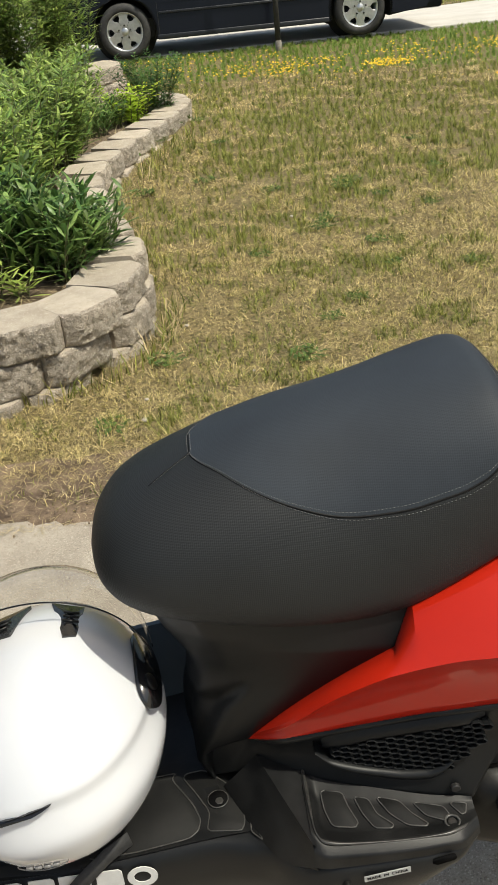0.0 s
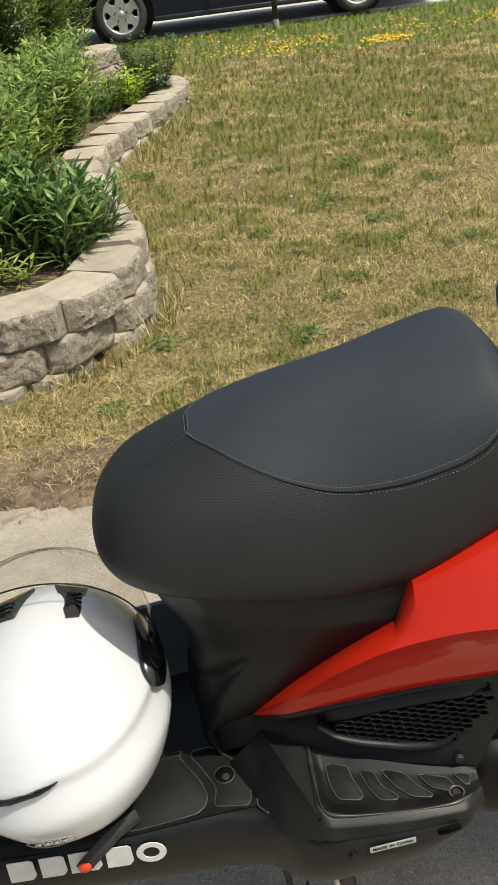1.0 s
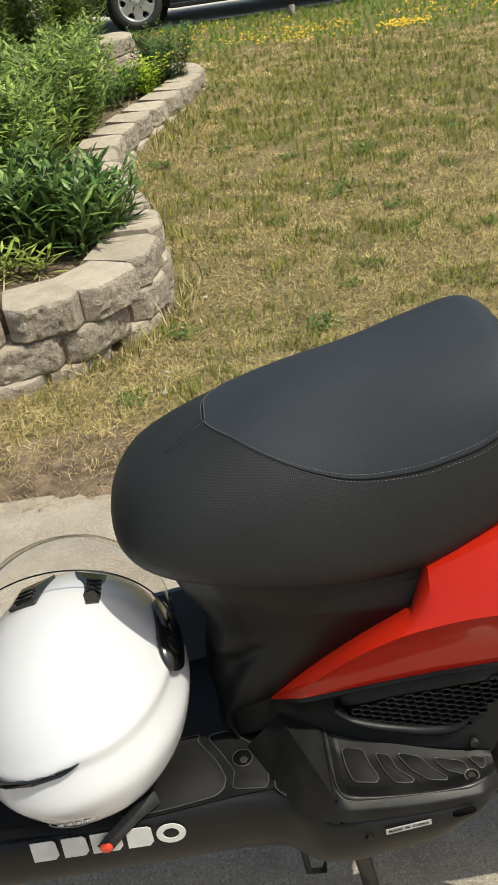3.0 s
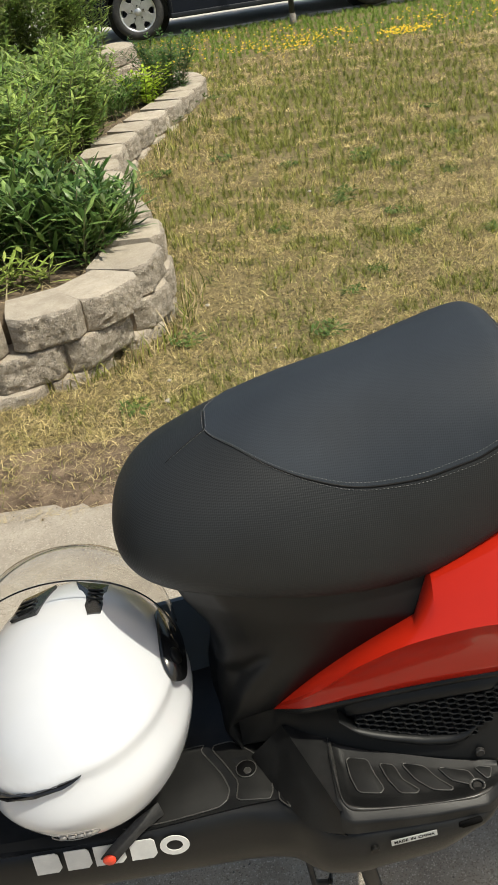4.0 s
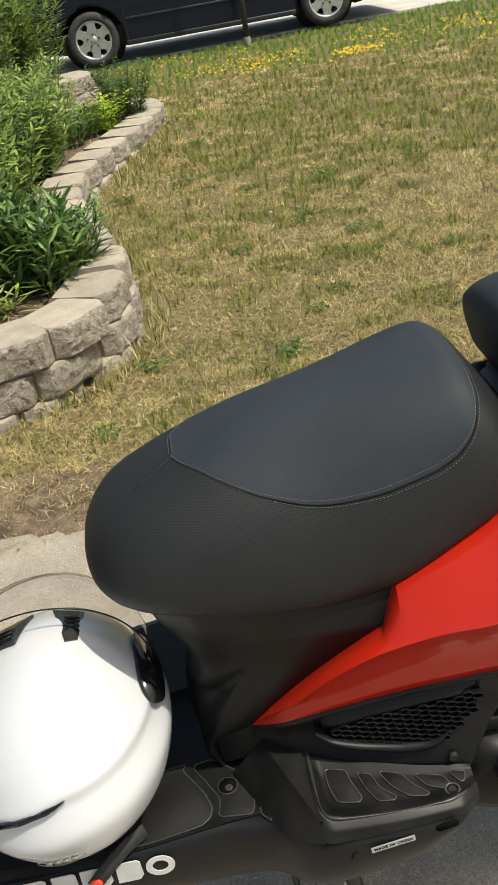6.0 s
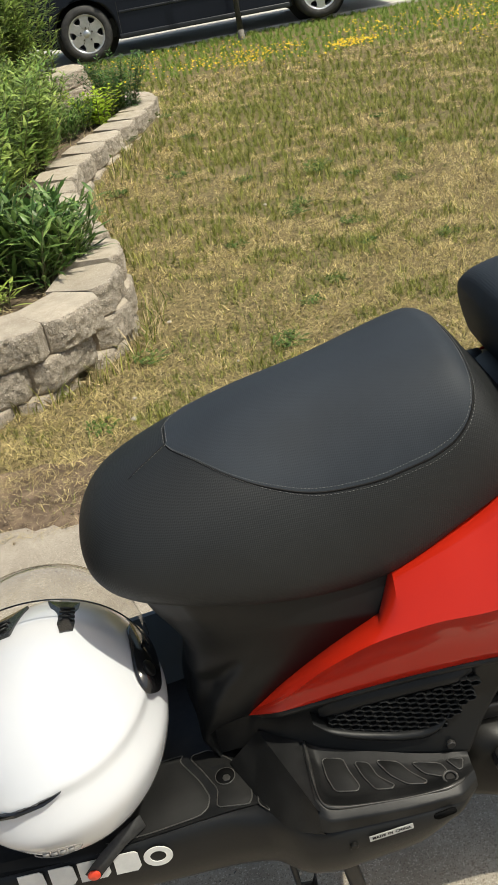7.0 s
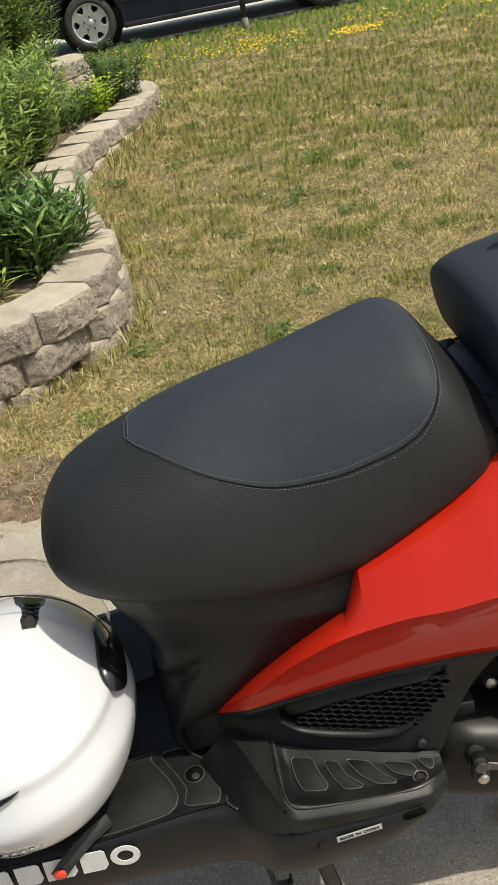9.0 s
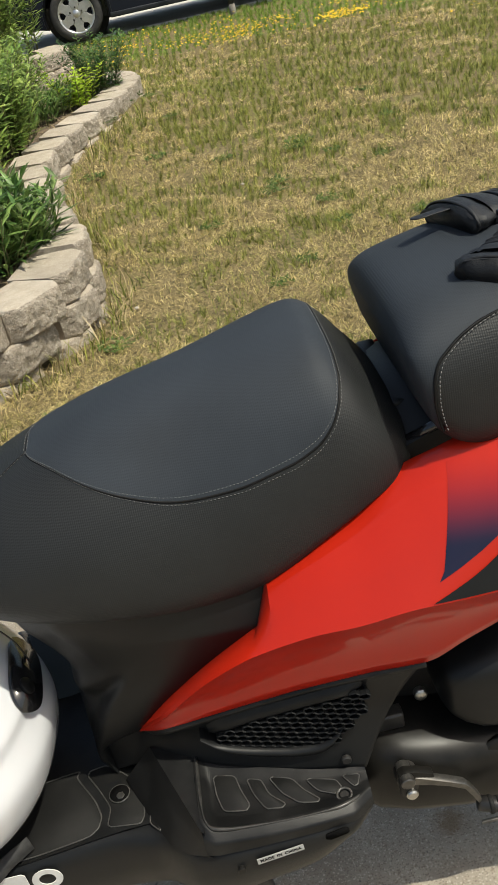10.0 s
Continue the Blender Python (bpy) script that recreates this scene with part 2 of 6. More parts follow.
def rust_stain(m, x, y, radius):
    """A ragged rusty drip stain soaked into the concrete."""
    n, ln = m.node_tree.nodes, m.node_tree.links
    b = n["Principled BSDF"]
    old = b.inputs["Base Color"].links[0].from_socket
    pos = n.new("ShaderNodeNewGeometry").outputs["Position"]
    far = n.new("ShaderNodeVectorMath")
    far.operation = "DISTANCE"
    far.inputs[1].default_value = (x, y, 0)
    ln.new(pos, far.inputs[0])
    ns = n.new("ShaderNodeTexNoise")
    ns.inputs["Scale"].default_value = 45
    ns.inputs["Detail"].default_value = 5
    ln.new(pos, ns.inputs["Vector"])
    ragged = n.new("ShaderNodeMath")
    ragged.operation = "MULTIPLY_ADD"
    ragged.inputs[1].default_value = radius * 1.2
    ln.new(ns.outputs["Fac"], ragged.inputs[0])
    ln.new(far.outputs["Value"], ragged.inputs[2])
    mr = n.new("ShaderNodeMapRange")
    mr.interpolation_type = "SMOOTHSTEP"
    mr.inputs["From Min"].default_value, mr.inputs["From Max"].default_value = radius * 1.75, radius * 0.6
    mr.inputs["To Max"].default_value = 0.7
    ln.new(ragged.outputs[0], mr.inputs["Value"])
    mx = n.new("ShaderNodeMix")
    mx.data_type = "RGBA"
    mx.inputs["B"].default_value = (0.17, 0.105, 0.045, 1)
    ln.new(old, mx.inputs["A"])
    ln.new(mr.outputs["Result"], mx.inputs["Factor"])
    ln.new(mx.outputs["Result"], b.inputs["Base Color"])


rust_stain(CONCRETE, 0.38, 0.868, 0.036)
WHITE = mat("white_gelcoat", (0.55, 0.56, 0.585), (0.58, 0.59, 0.615), rough=0.14, rough2=0.2, scale=5, coat=0.6)
GLOSS_BLACK = mat("gloss_black", (0.008, 0.008, 0.009), (0.014, 0.014, 0.015), rough=0.2, scale=12, coat=0.4)
MARK = mat("grey_print", (0.16, 0.155, 0.15), (0.22, 0.21, 0.2), rough=0.4, scale=60)
VISOR = clear("visor_clear", (0.93, 0.925, 0.905))
LETTER = mat("white_transfer", (0.55, 0.55, 0.54), (0.66, 0.66, 0.64), rough=0.4, scale=30)
LABEL = mat("silver_label", (0.3, 0.3, 0.29), (0.38, 0.38, 0.37), rough=0.4, scale=60)
# Label print, and flat black that stands for the shade inside holes.
INK_AND_HOLE_SHADE = mat("black_ink_and_hole_shade", (0.006, 0.006, 0.006), rough=0.9, spec=0.02)
STEEL = mat("zinc_steel", (0.42, 0.41, 0.38), (0.6, 0.58, 0.54), rough=0.3, rough2=0.45, metal=1.0, scale=90)
CAST = mat("grey_painted_casting", (0.0065, 0.0062, 0.0055), (0.013, 0.0122, 0.0108), rough=0.3, rough2=0.42, scale=25, bump=0.00006, bump_scale=500, spec=0.2)
RIM = mat("polished_pad_edge", (0.04, 0.039, 0.036), (0.075, 0.072, 0.068), rough=0.25, rough2=0.4, scale=60)
# Lighter tone holds both the wear and the highlight along the edge.
WORN_HIGHLIGHT = mat("rubbed_edge_highlight", (0.02, 0.0195, 0.0185), (0.045, 0.043, 0.04), rough=0.25, rough2=0.4, scale=40, spec=0.5)
ARM = mat("lever_steel", (0.09, 0.087, 0.08), (0.16, 0.153, 0.142), rough=0.3, rough2=0.4, metal=0.8, scale=60)
DARK_METAL = mat("black_metal", (0.014, 0.014, 0.014), (0.03, 0.028, 0.026), rough=0.4, scale=30)
LEATHER = mat("black_leather", (0.007, 0.0075, 0.009), (0.014, 0.015, 0.017), spec=0.35, rough=0.4, rough2=0.6, scale=40, detail=8, bump=0.0012, bump_scale=130)
RED_LENS = mat("red_snap", (0.65, 0.045, 0.02), (0.75, 0.07, 0.03), rough=0.3, scale=60)
WEBBING = mat("black_webbing", (0.015, 0.015, 0.016), (0.028, 0.028, 0.028), rough=0.75, scale=150, bump=0.0003, bump_scale=900)
VAN_PAINT = mat("van_navy_paint", (0.003, 0.0038, 0.007), (0.0045, 0.0055, 0.010), rough=0.35, scale=2, coat=0.18, spec=0.2)
VAN_TRIM = mat("van_dark_trim", (0.012, 0.014, 0.018), (0.018, 0.02, 0.025), rough=0.5, scale=8)
VAN_GLASS = mat("van_dark_glass", (0.01, 0.012, 0.014), rough=0.05, spec=0.6)
TYRE = mat("tyre_rubber", (0.022, 0.022, 0.022), (0.05, 0.048, 0.045), rough=0.75, scale=12, bump=0.001, bump_scale=200)
ALLOY = mat("alloy_rim", (0.55, 0.56, 0.57), (0.68, 0.69, 0.7), rough=0.3, metal=0.75, scale=14)
POST = mat("dark_post", (0.03, 0.028, 0.026), (0.055, 0.05, 0.045), rough=0.7, scale=18, bump=0.002, bump_scale=90)
POST_BASE = mat("weathered_post_base", (0.13, 0.115, 0.095), (0.25, 0.23, 0.2), rough=0.9, scale=22, bump=0.003, bump_scale=90)
PEBBLE = mat("pale_pebble", (0.38, 0.34, 0.28), (0.52, 0.47, 0.4), rough=0.8, scale=60, obj_random=0.15)


# ---- small builders ----
def mesh_of(name, bm, material, smooth=True):
    me = bpy.data.meshes.new(name)
    bmesh.ops.recalc_face_normals(bm, faces=bm.faces[:])
    bm.to_mesh(me)
    bm.free()
    for p in me.polygons:
        p.use_smooth = smooth
    me.materials.append(material)
    return me


def part(name, bm, material, parent=None, label="", smooth=True, sharp=None):
    ob = new(name, mesh_of(name, bm, material, smooth))
    if sharp:
        ob.data.set_sharp_from_angle(angle=radians(sharp))
    ob.parent = parent
    if label:
        ob["label"] = label
    return ob


def thing(name, x, y, z, label, category, group="", kind=""):
    ob = new(name)
    ob.location = (x, y, z)
    ob.empty_display_size = 0.05
    return tagged(ob, label, category, group, kind)


def shifted(bm, parent):
    """World-space geometry handed to a parent that stands elsewhere."""
    bmesh.ops.translate(bm, verts=bm.verts[:], vec=-parent.location)
    return bm


def blend(xs, ks, vs):
    """Smooth values through the knots (monotone cubic)."""
    ks, vs = np.array(ks, float), np.array(vs, float)
    h = np.diff(ks)
    dd = np.diff(vs) / h
    mm = np.zeros_like(vs)
    mm[0], mm[-1] = dd[0], dd[-1]
    for i in range(1, len(vs) - 1):
        mm[i] = 0 if dd[i - 1] * dd[i] <= 0 else 2 * dd[i - 1] * dd[i] / (dd[i - 1] + dd[i])
    xs = np.clip(np.array(xs, float), ks[0], ks[-1])
    j = np.clip(np.searchsorted(ks, xs) - 1, 0, len(h) - 1)
    t = (xs - ks[j]) / h[j]
    return ((2 * t**3 - 3 * t**2 + 1) * vs[j] + (t**3 - 2 * t**2 + t) * h[j] * mm[j]
            + (-2 * t**3 + 3 * t**2) * vs[j + 1] + (t**3 - t**2) * h[j] * mm[j + 1])


def loft(rings, closed=True, caps=True):
    bm = bmesh.new()
    rows = [[bm.verts.new(p) for p in r] for r in rings]
    for a, b in zip(rows, rows[1:]):
        k = len(a)
        for i in range(k if closed else k - 1):
            bm.faces.new((a[i], a[(i + 1) % k], b[(i + 1) % k], b[i]))
    if caps and closed:
        bm.faces.new(rows[0][::-1])
        bm.faces.new(rows[-1])
    return bm


def tube(points, radius, sides=8):
    """A round bar through the points."""
    pts = [Vector(p) for p in points]
    rings = []
    up = Vector((0, 0, 1))
    for i, p in enumerate(pts):
        d = (pts[min(i + 1, len(pts) - 1)] - pts[max(i - 1, 0)]).normalized()
        a = d.cross(up if abs(d.z) < 0.95 else Vector((1, 0, 0))).normalized()
        b = a.cross(d)
        r = float(radius[i] if isinstance(radius, (list, tuple)) else radius)
        rings.append([p + r * (a * math.cos(w) + b * math.sin(w)) for w in (2 * math.pi * k / sides for k in range(sides))])
    return loft(rings)


def slab(outline, z0, z1, bevel=0.0, segments=2):
    """A plate with the outline (x, y), from z0 to z1, its edges rounded."""
    bm = bmesh.new()
    f = bm.faces.new([bm.verts.new((x, y, z0)) for x, y in outline])
    ext = bmesh.ops.extrude_face_region(bm, geom=[f])
    bmesh.ops.translate(bm, verts=[v for v in ext["geom"] if isinstance(v, bmesh.types.BMVert)], vec=(0, 0, z1 - z0))
    if bevel:
        bmesh.ops.bevel(bm, geom=bm.edges[:], offset=bevel, segments=segments, affect="EDGES", profile=0.6)
    return bm


def box(x0, y0, z0, x1, y1, z1, bevel=0.0):
    return slab([(x0, y0), (x1, y0), (x1, y1), (x0, y1)], z0, z1, bevel)


def disc(r, depth, sides=20, bevel=0.0, axis="y"):
    """A short round bar, centred on the origin."""
    bm = slab([(r * math.cos(2 * math.pi * k / sides), r * math.sin(2 * math.pi * k / sides)) for k in range(sides)], -depth / 2, depth / 2, bevel, 1)
    if axis == "y":
        bmesh.ops.rotate(bm, verts=bm.verts[:], matrix=Matrix.Rotation(radians(90), 3, "X"))
    if axis == "x":
        bmesh.ops.rotate(bm, verts=bm.verts[:], matrix=Matrix.Rotation(radians(90), 3, "Y"))
    return bm


def moved(bm, x, y, z):
    bmesh.ops.translate(bm, verts=bm.verts[:], vec=(x, y, z))
    return bm


def turned(bm, degrees, axis, cent=(0, 0, 0)):
    bmesh.ops.rotate(bm, verts=bm.verts[:], cent=cent, matrix=Matrix.Rotation(radians(degrees), 3, axis))
    return bm


def joined(*many):
    """Several bmeshes as one."""
    bm = bmesh.new()
    for b in many:
        me = bpy.data.meshes.new("tmp")
        b.to_mesh(me)
        b.free()
        bm.from_mesh(me)
        bpy.data.meshes.remove(me)
    return bm


def value_noise(x, y, cell, seed):
    """Smooth random field on a plane, 0 to 1, for numpy arrays."""
    rs = np.random.RandomState(seed)
    grid = rs.rand(128, 128)
    u, v = np.asarray(x) / cell + 50, np.asarray(y) / cell + 50
    i, j = np.floor(u).astype(int), np.floor(v).astype(int)
    fu, fv = u - i, v - j
    fu, fv = fu * fu * (3 - 2 * fu), fv * fv * (3 - 2 * fv)
    g = lambda a, b: grid[a % 128, b % 128]
    return (g(i, j) * (1 - fu) + g(i + 1, j) * fu) * (1 - fv) + (g(i, j + 1) * (1 - fu) + g(i + 1, j + 1) * fu) * fv


def blades(name, x, y, z, height, width, tilt, seed, material):
    """Many bent grass blades as one mesh: a quad and a tip each."""
    rs = np.random.RandomState(seed)
    k = len(x)
    yaw = rs.rand(k) * 2 * np.pi
    face = yaw + rs.normal(0, 0.5, k) + np.pi / 2
    lean = np.clip(np.abs(rs.normal(tilt, 0.35, k)), 0, 1.5)
    ax, ay = np.cos(face) * width / 2, np.sin(face) * width / 2
    dx, dy = np.cos(yaw), np.sin(yaw)
    h1 = height * 0.55
    mx_, my_, mz_ = x + dx * np.sin(lean) * h1, y + dy * np.sin(lean) * h1, z + np.cos(lean) * h1
    lean2 = np.clip(lean + 0.45, 0, 1.7)
    tx, ty = mx_ + dx * np.sin(lean2) * h1, my_ + dy * np.sin(lean2) * h1
    tz = np.maximum(mz_ + np.cos(lean2) * h1, z + 0.002)
    co = np.empty((k, 5, 3), np.float32)
    co[:, 0] = np.stack([x - ax, y - ay, z], -1)
    co[:, 1] = np.stack([x + ax, y + ay, z], -1)
    co[:, 2] = np.stack([mx_ + ax * 0.8, my_ + ay * 0.8, mz_], -1)
    co[:, 3] = np.stack([mx_ - ax * 0.8, my_ - ay * 0.8, mz_], -1)
    co[:, 4] = np.stack([tx, ty, tz], -1)
    me = bpy.data.meshes.new(name)
    me.vertices.add(k * 5)
    me.vertices.foreach_set("co", co.ravel())
    base = (np.arange(k) * 5)[:, None]
    idx = (base + np.array([0, 1, 2, 3, 3, 2, 4])).astype(np.int32).ravel()
    me.loops.add(k * 7)
    me.loops.foreach_set("vertex_index", idx)
    me.polygons.add(k * 2)
    start = np.stack([np.arange(k) * 7, np.arange(k) * 7 + 4], -1).astype(np.int32).ravel()
    me.polygons.foreach_set("loop_start", start)
    me.update(calc_edges=True)
    me.validate()
    me.materials.append(material)
    return new(name, me)


# ---- ground, lawn and driveways ----
def ground_z(x, y):
    """Height of the lawn: slight unevenness, and a rise against the far run of the garden wall."""
    x, y = np.asarray(x, float), np.asarray(y, float)
    wx = np.interp(y, [2.945, 3.15, 3.38, 3.85, 4.5, 4.9, 5.25, 5.95, 6.7, 7.05, 7.35], [-0.46, -0.29, -0.205, -0.255, -0.395, -0.43, -0.39, -0.2, 0.06, 0.135, 0.14])
    u = np.clip((y - 3.7) / 2.0, 0, 1)
    rise = 0.15 * u * u * (3 - 2 * u) * np.exp(-np.maximum(x - wx, 0) / 0.35) * (1 - np.clip((y - 7.3) / 1.5, 0, 1))
    return (value_noise(x, y, 0.6, 3) - 0.5) * 0.03 + rise


def ground_sheet():
    """One sheet to the horizon, finely and slightly uneven near the lawn."""
    xs = np.unique(np.concatenate([[-2000, -400, -80, -20, -8], np.linspace(-4, 8, 121), [12, 25, 90, 400, 2000]]))
    ys = np.unique(np.concatenate([[-2000, -400, -80, -20, -6, 0], np.linspace(1.9, 12.7, 109), [13, 16, 25, 90, 400, 2000]]))
    bm = bmesh.new()
    vs = []
    for yy in ys:
        row = []
        for xx in xs:
            inside = 2.1 < yy < 12.6 and -4 < xx < 8
            zz = float(ground_z(xx, yy)) if inside else -0.015
            row.append(bm.verts.new((xx, yy, zz)))
        vs.append(row)
    for a, b in zip(vs, vs[1:]):
        for i in range(len(a) - 1):
            bm.faces.new((a[i], a[i + 1], b[i + 1], b[i]))
    ob = part("ground", bm, SOIL)
    return tagged(ob, "dry straw-coloured soil under a thin mown lawn", "ground", kind="structure")


ground_sheet()


def ragged_line(x0, x1, y, amp, seed, step=0.06):
    xs = np.arange(x0, x1 + step, step)
    return [(float(a), y + amp * (float(value_noise(a, 0, 0.21, seed)) - 0.5) + amp * 0.5 * (float(value_noise(a, 0, 0.07, seed + 1)) - 0.5)) for a in xs]


drive = part("driveway", slab([(-9, -9), (12, -9)] + ragged_line(-4, 6, 2.03, 0.0, 4, 0.5)[::-1] + [(-9, 2.03)], -0.2, 0.0), CONCRETE, smooth=False)
tagged(drive, "pale exposed-aggregate concrete driveway with dark stone specks", "driveway", kind="structure")
def dirt_strip():
    """A crumbling bank of soil: thin and frayed towards the concrete, thicker under the grass."""
    bm = bmesh.new()
    xs, us = np.arange(-3.0, 4.0, 0.025), np.linspace(0, 1, 12)
    near = 1.97 + 0.09 * (value_noise(xs, 0 * xs, 0.3, 11) - 0.5) + 0.075 * (value_noise(xs, 0 * xs, 0.09, 12) - 0.5) + 0.04 * (value_noise(xs, 0 * xs, 0.035, 13) - 0.5)
    rows = []
    for x, y0 in zip(xs, near):
        ys = y0 + (2.32 - y0) * us
        zs = 0.001 + 0.012 * us ** 0.6 + 0.012 * us ** 0.5 * (value_noise(x + 0 * ys, ys, 0.06, 14) - 0.35) + 0.008 * (value_noise(x + 0 * ys, ys, 0.028, 15) - 0.5) * us ** 0.4
        rows.append([bm.verts.new((float(x), float(y), float(z) if k else -0.004)) for k, (y, z) in enumerate(zip(ys, zs))])
    for a, b in zip(rows, rows[1:]):
        for i in range(len(a) - 1):
            bm.faces.new((a[i], b[i], b[i + 1], a[i + 1]))
    tagged(part("dirt_strip", bm, DIRT), "bare brown dirt crumbling over the driveway's edge", "dirt", kind="structure")
    rs = np.random.RandomState(44)
    bm = bmesh.new()
    for k in range(1500):
        x, y = rs.uniform(-1.1, 1.0), 2.12 - abs(rs.normal(0, 0.075)) + 0.04 * rs.rand()
        r = 0.001 + 0.0042 * rs.rand() ** 3
        c = Vector((x, y, 0.004 + 0.4 * r + (0.012 if y > 2.02 else 0)))
        tops = [bm.verts.new(c + Vector((r * math.cos(w) * rs.uniform(0.7, 1.2), r * math.sin(w) * rs.uniform(0.7, 1.2), -0.5 * r))) for w in np.arange(5) * 1.2566 + rs.rand()]
        tip = bm.verts.new(c + Vector((rs.uniform(-0.3, 0.3) * r, rs.uniform(-0.3, 0.3) * r, rs.uniform(0.5, 0.9) * r)))
        for i in range(5):
            bm.faces.new((tops[i], tops[(i + 1) % 5], tip))
    tagged(part("soil_crumbs", bm, CRUMB, smooth=False), "crumbs of brown soil scattered on the concrete's edge", "soil", kind="stuff")


dirt_strip()
far_drive = part("far_driveway", slab([(-12, 12.86), (14, 12.86), (14, 24), (-12, 24)], -0.2, 0.03, 0.01), FAR_CONCRETE, smooth=False)
tagged(far_drive, "pale sunlit concrete driveway beyond the lawn", "driveway", kind="structure")
verge = part("grass_verge", slab([(4.45, 15.9), (5.5, 16.3), (5.6, 24.2), (4.2, 24.2)], 0.0, 0.045, 0.01), SOIL)
tagged(verge, "strip of green grass set in the concrete", "verge", kind="structure")

WALL = [(-2.6, 2.36), (-1.9, 2.42), (-1.35, 2.55), (-1.0, 2.66), (-0.70, 2.735), (-0.45, 2.83), (-0.29, 3.04), (-0.205, 3.38), (-0.22, 3.6),
        (-0.255, 3.85), (-0.31, 4.1), (-0.395, 4.5), (-0.43, 4.9), (-0.39, 5.25), (-0.31, 5.55), (-0.2, 5.95), (-0.07, 6.28), (0.06, 6.7),
        (0.135, 7.05), (0.14, 7.35), (0.04, 7.65), (-0.2, 7.85), (-0.7, 8.0)]


def along(line, step, start):
    """Points and headings at even steps along a polyline."""
    seg = [(Vector(a), Vector(b)) for a, b in zip(line, line[1:])]
    total = sum((b - a).length for a, b in seg)
    s = start
    while s < total:
        d = s
        for a, b in seg:
            if d <= (b - a).length:
                break
            d -= (b - a).length
        yield a + (b - a).normalized() * d
        s += step


def wall_x(y):
    """Where the wall's face stands at a given y, for y past the corner."""
    return float(np.interp(y, [p[1] for p in WALL], [p[0] for p in WALL]))


def in_bed(x, y):
    return 2.6 < y < 8.0 and x < wall_x(y) - 0.16


# lawn blades, thick where the camera passes near
def LUSH(x, y):
    """How green the lawn is, 0 to 1: patches of two sizes, and the watered strip by the far driveway."""
    v = value_noise(x, y, 0.07, 50) * 0.34 + value_noise(x, y, 0.14, 51) * 0.34 + value_noise(x, y, 0.4, 52) * 0.2 + value_noise(x, y, 1.5, 53) * 0.12
    v = np.clip((v - 0.48) * 5.0 + 0.46 + 0.2 * np.clip((y - 3.4) / 3, 0, 1) + 0.1 * np.clip((x - 0.8) / 1.5, 0, 1), 0, 1)
    strip = np.clip((y - 10.15 + 0.28 * x - 0.7 * (value_noise(x, y, 0.6, 54) - 0.5)) / 0.35, 0, 1)
    dry_edge = np.clip((3.4 - y) / 1.2, 0, 1) * 0.25
    return np.clip(np.maximum(v - dry_edge, strip), 0, 1)


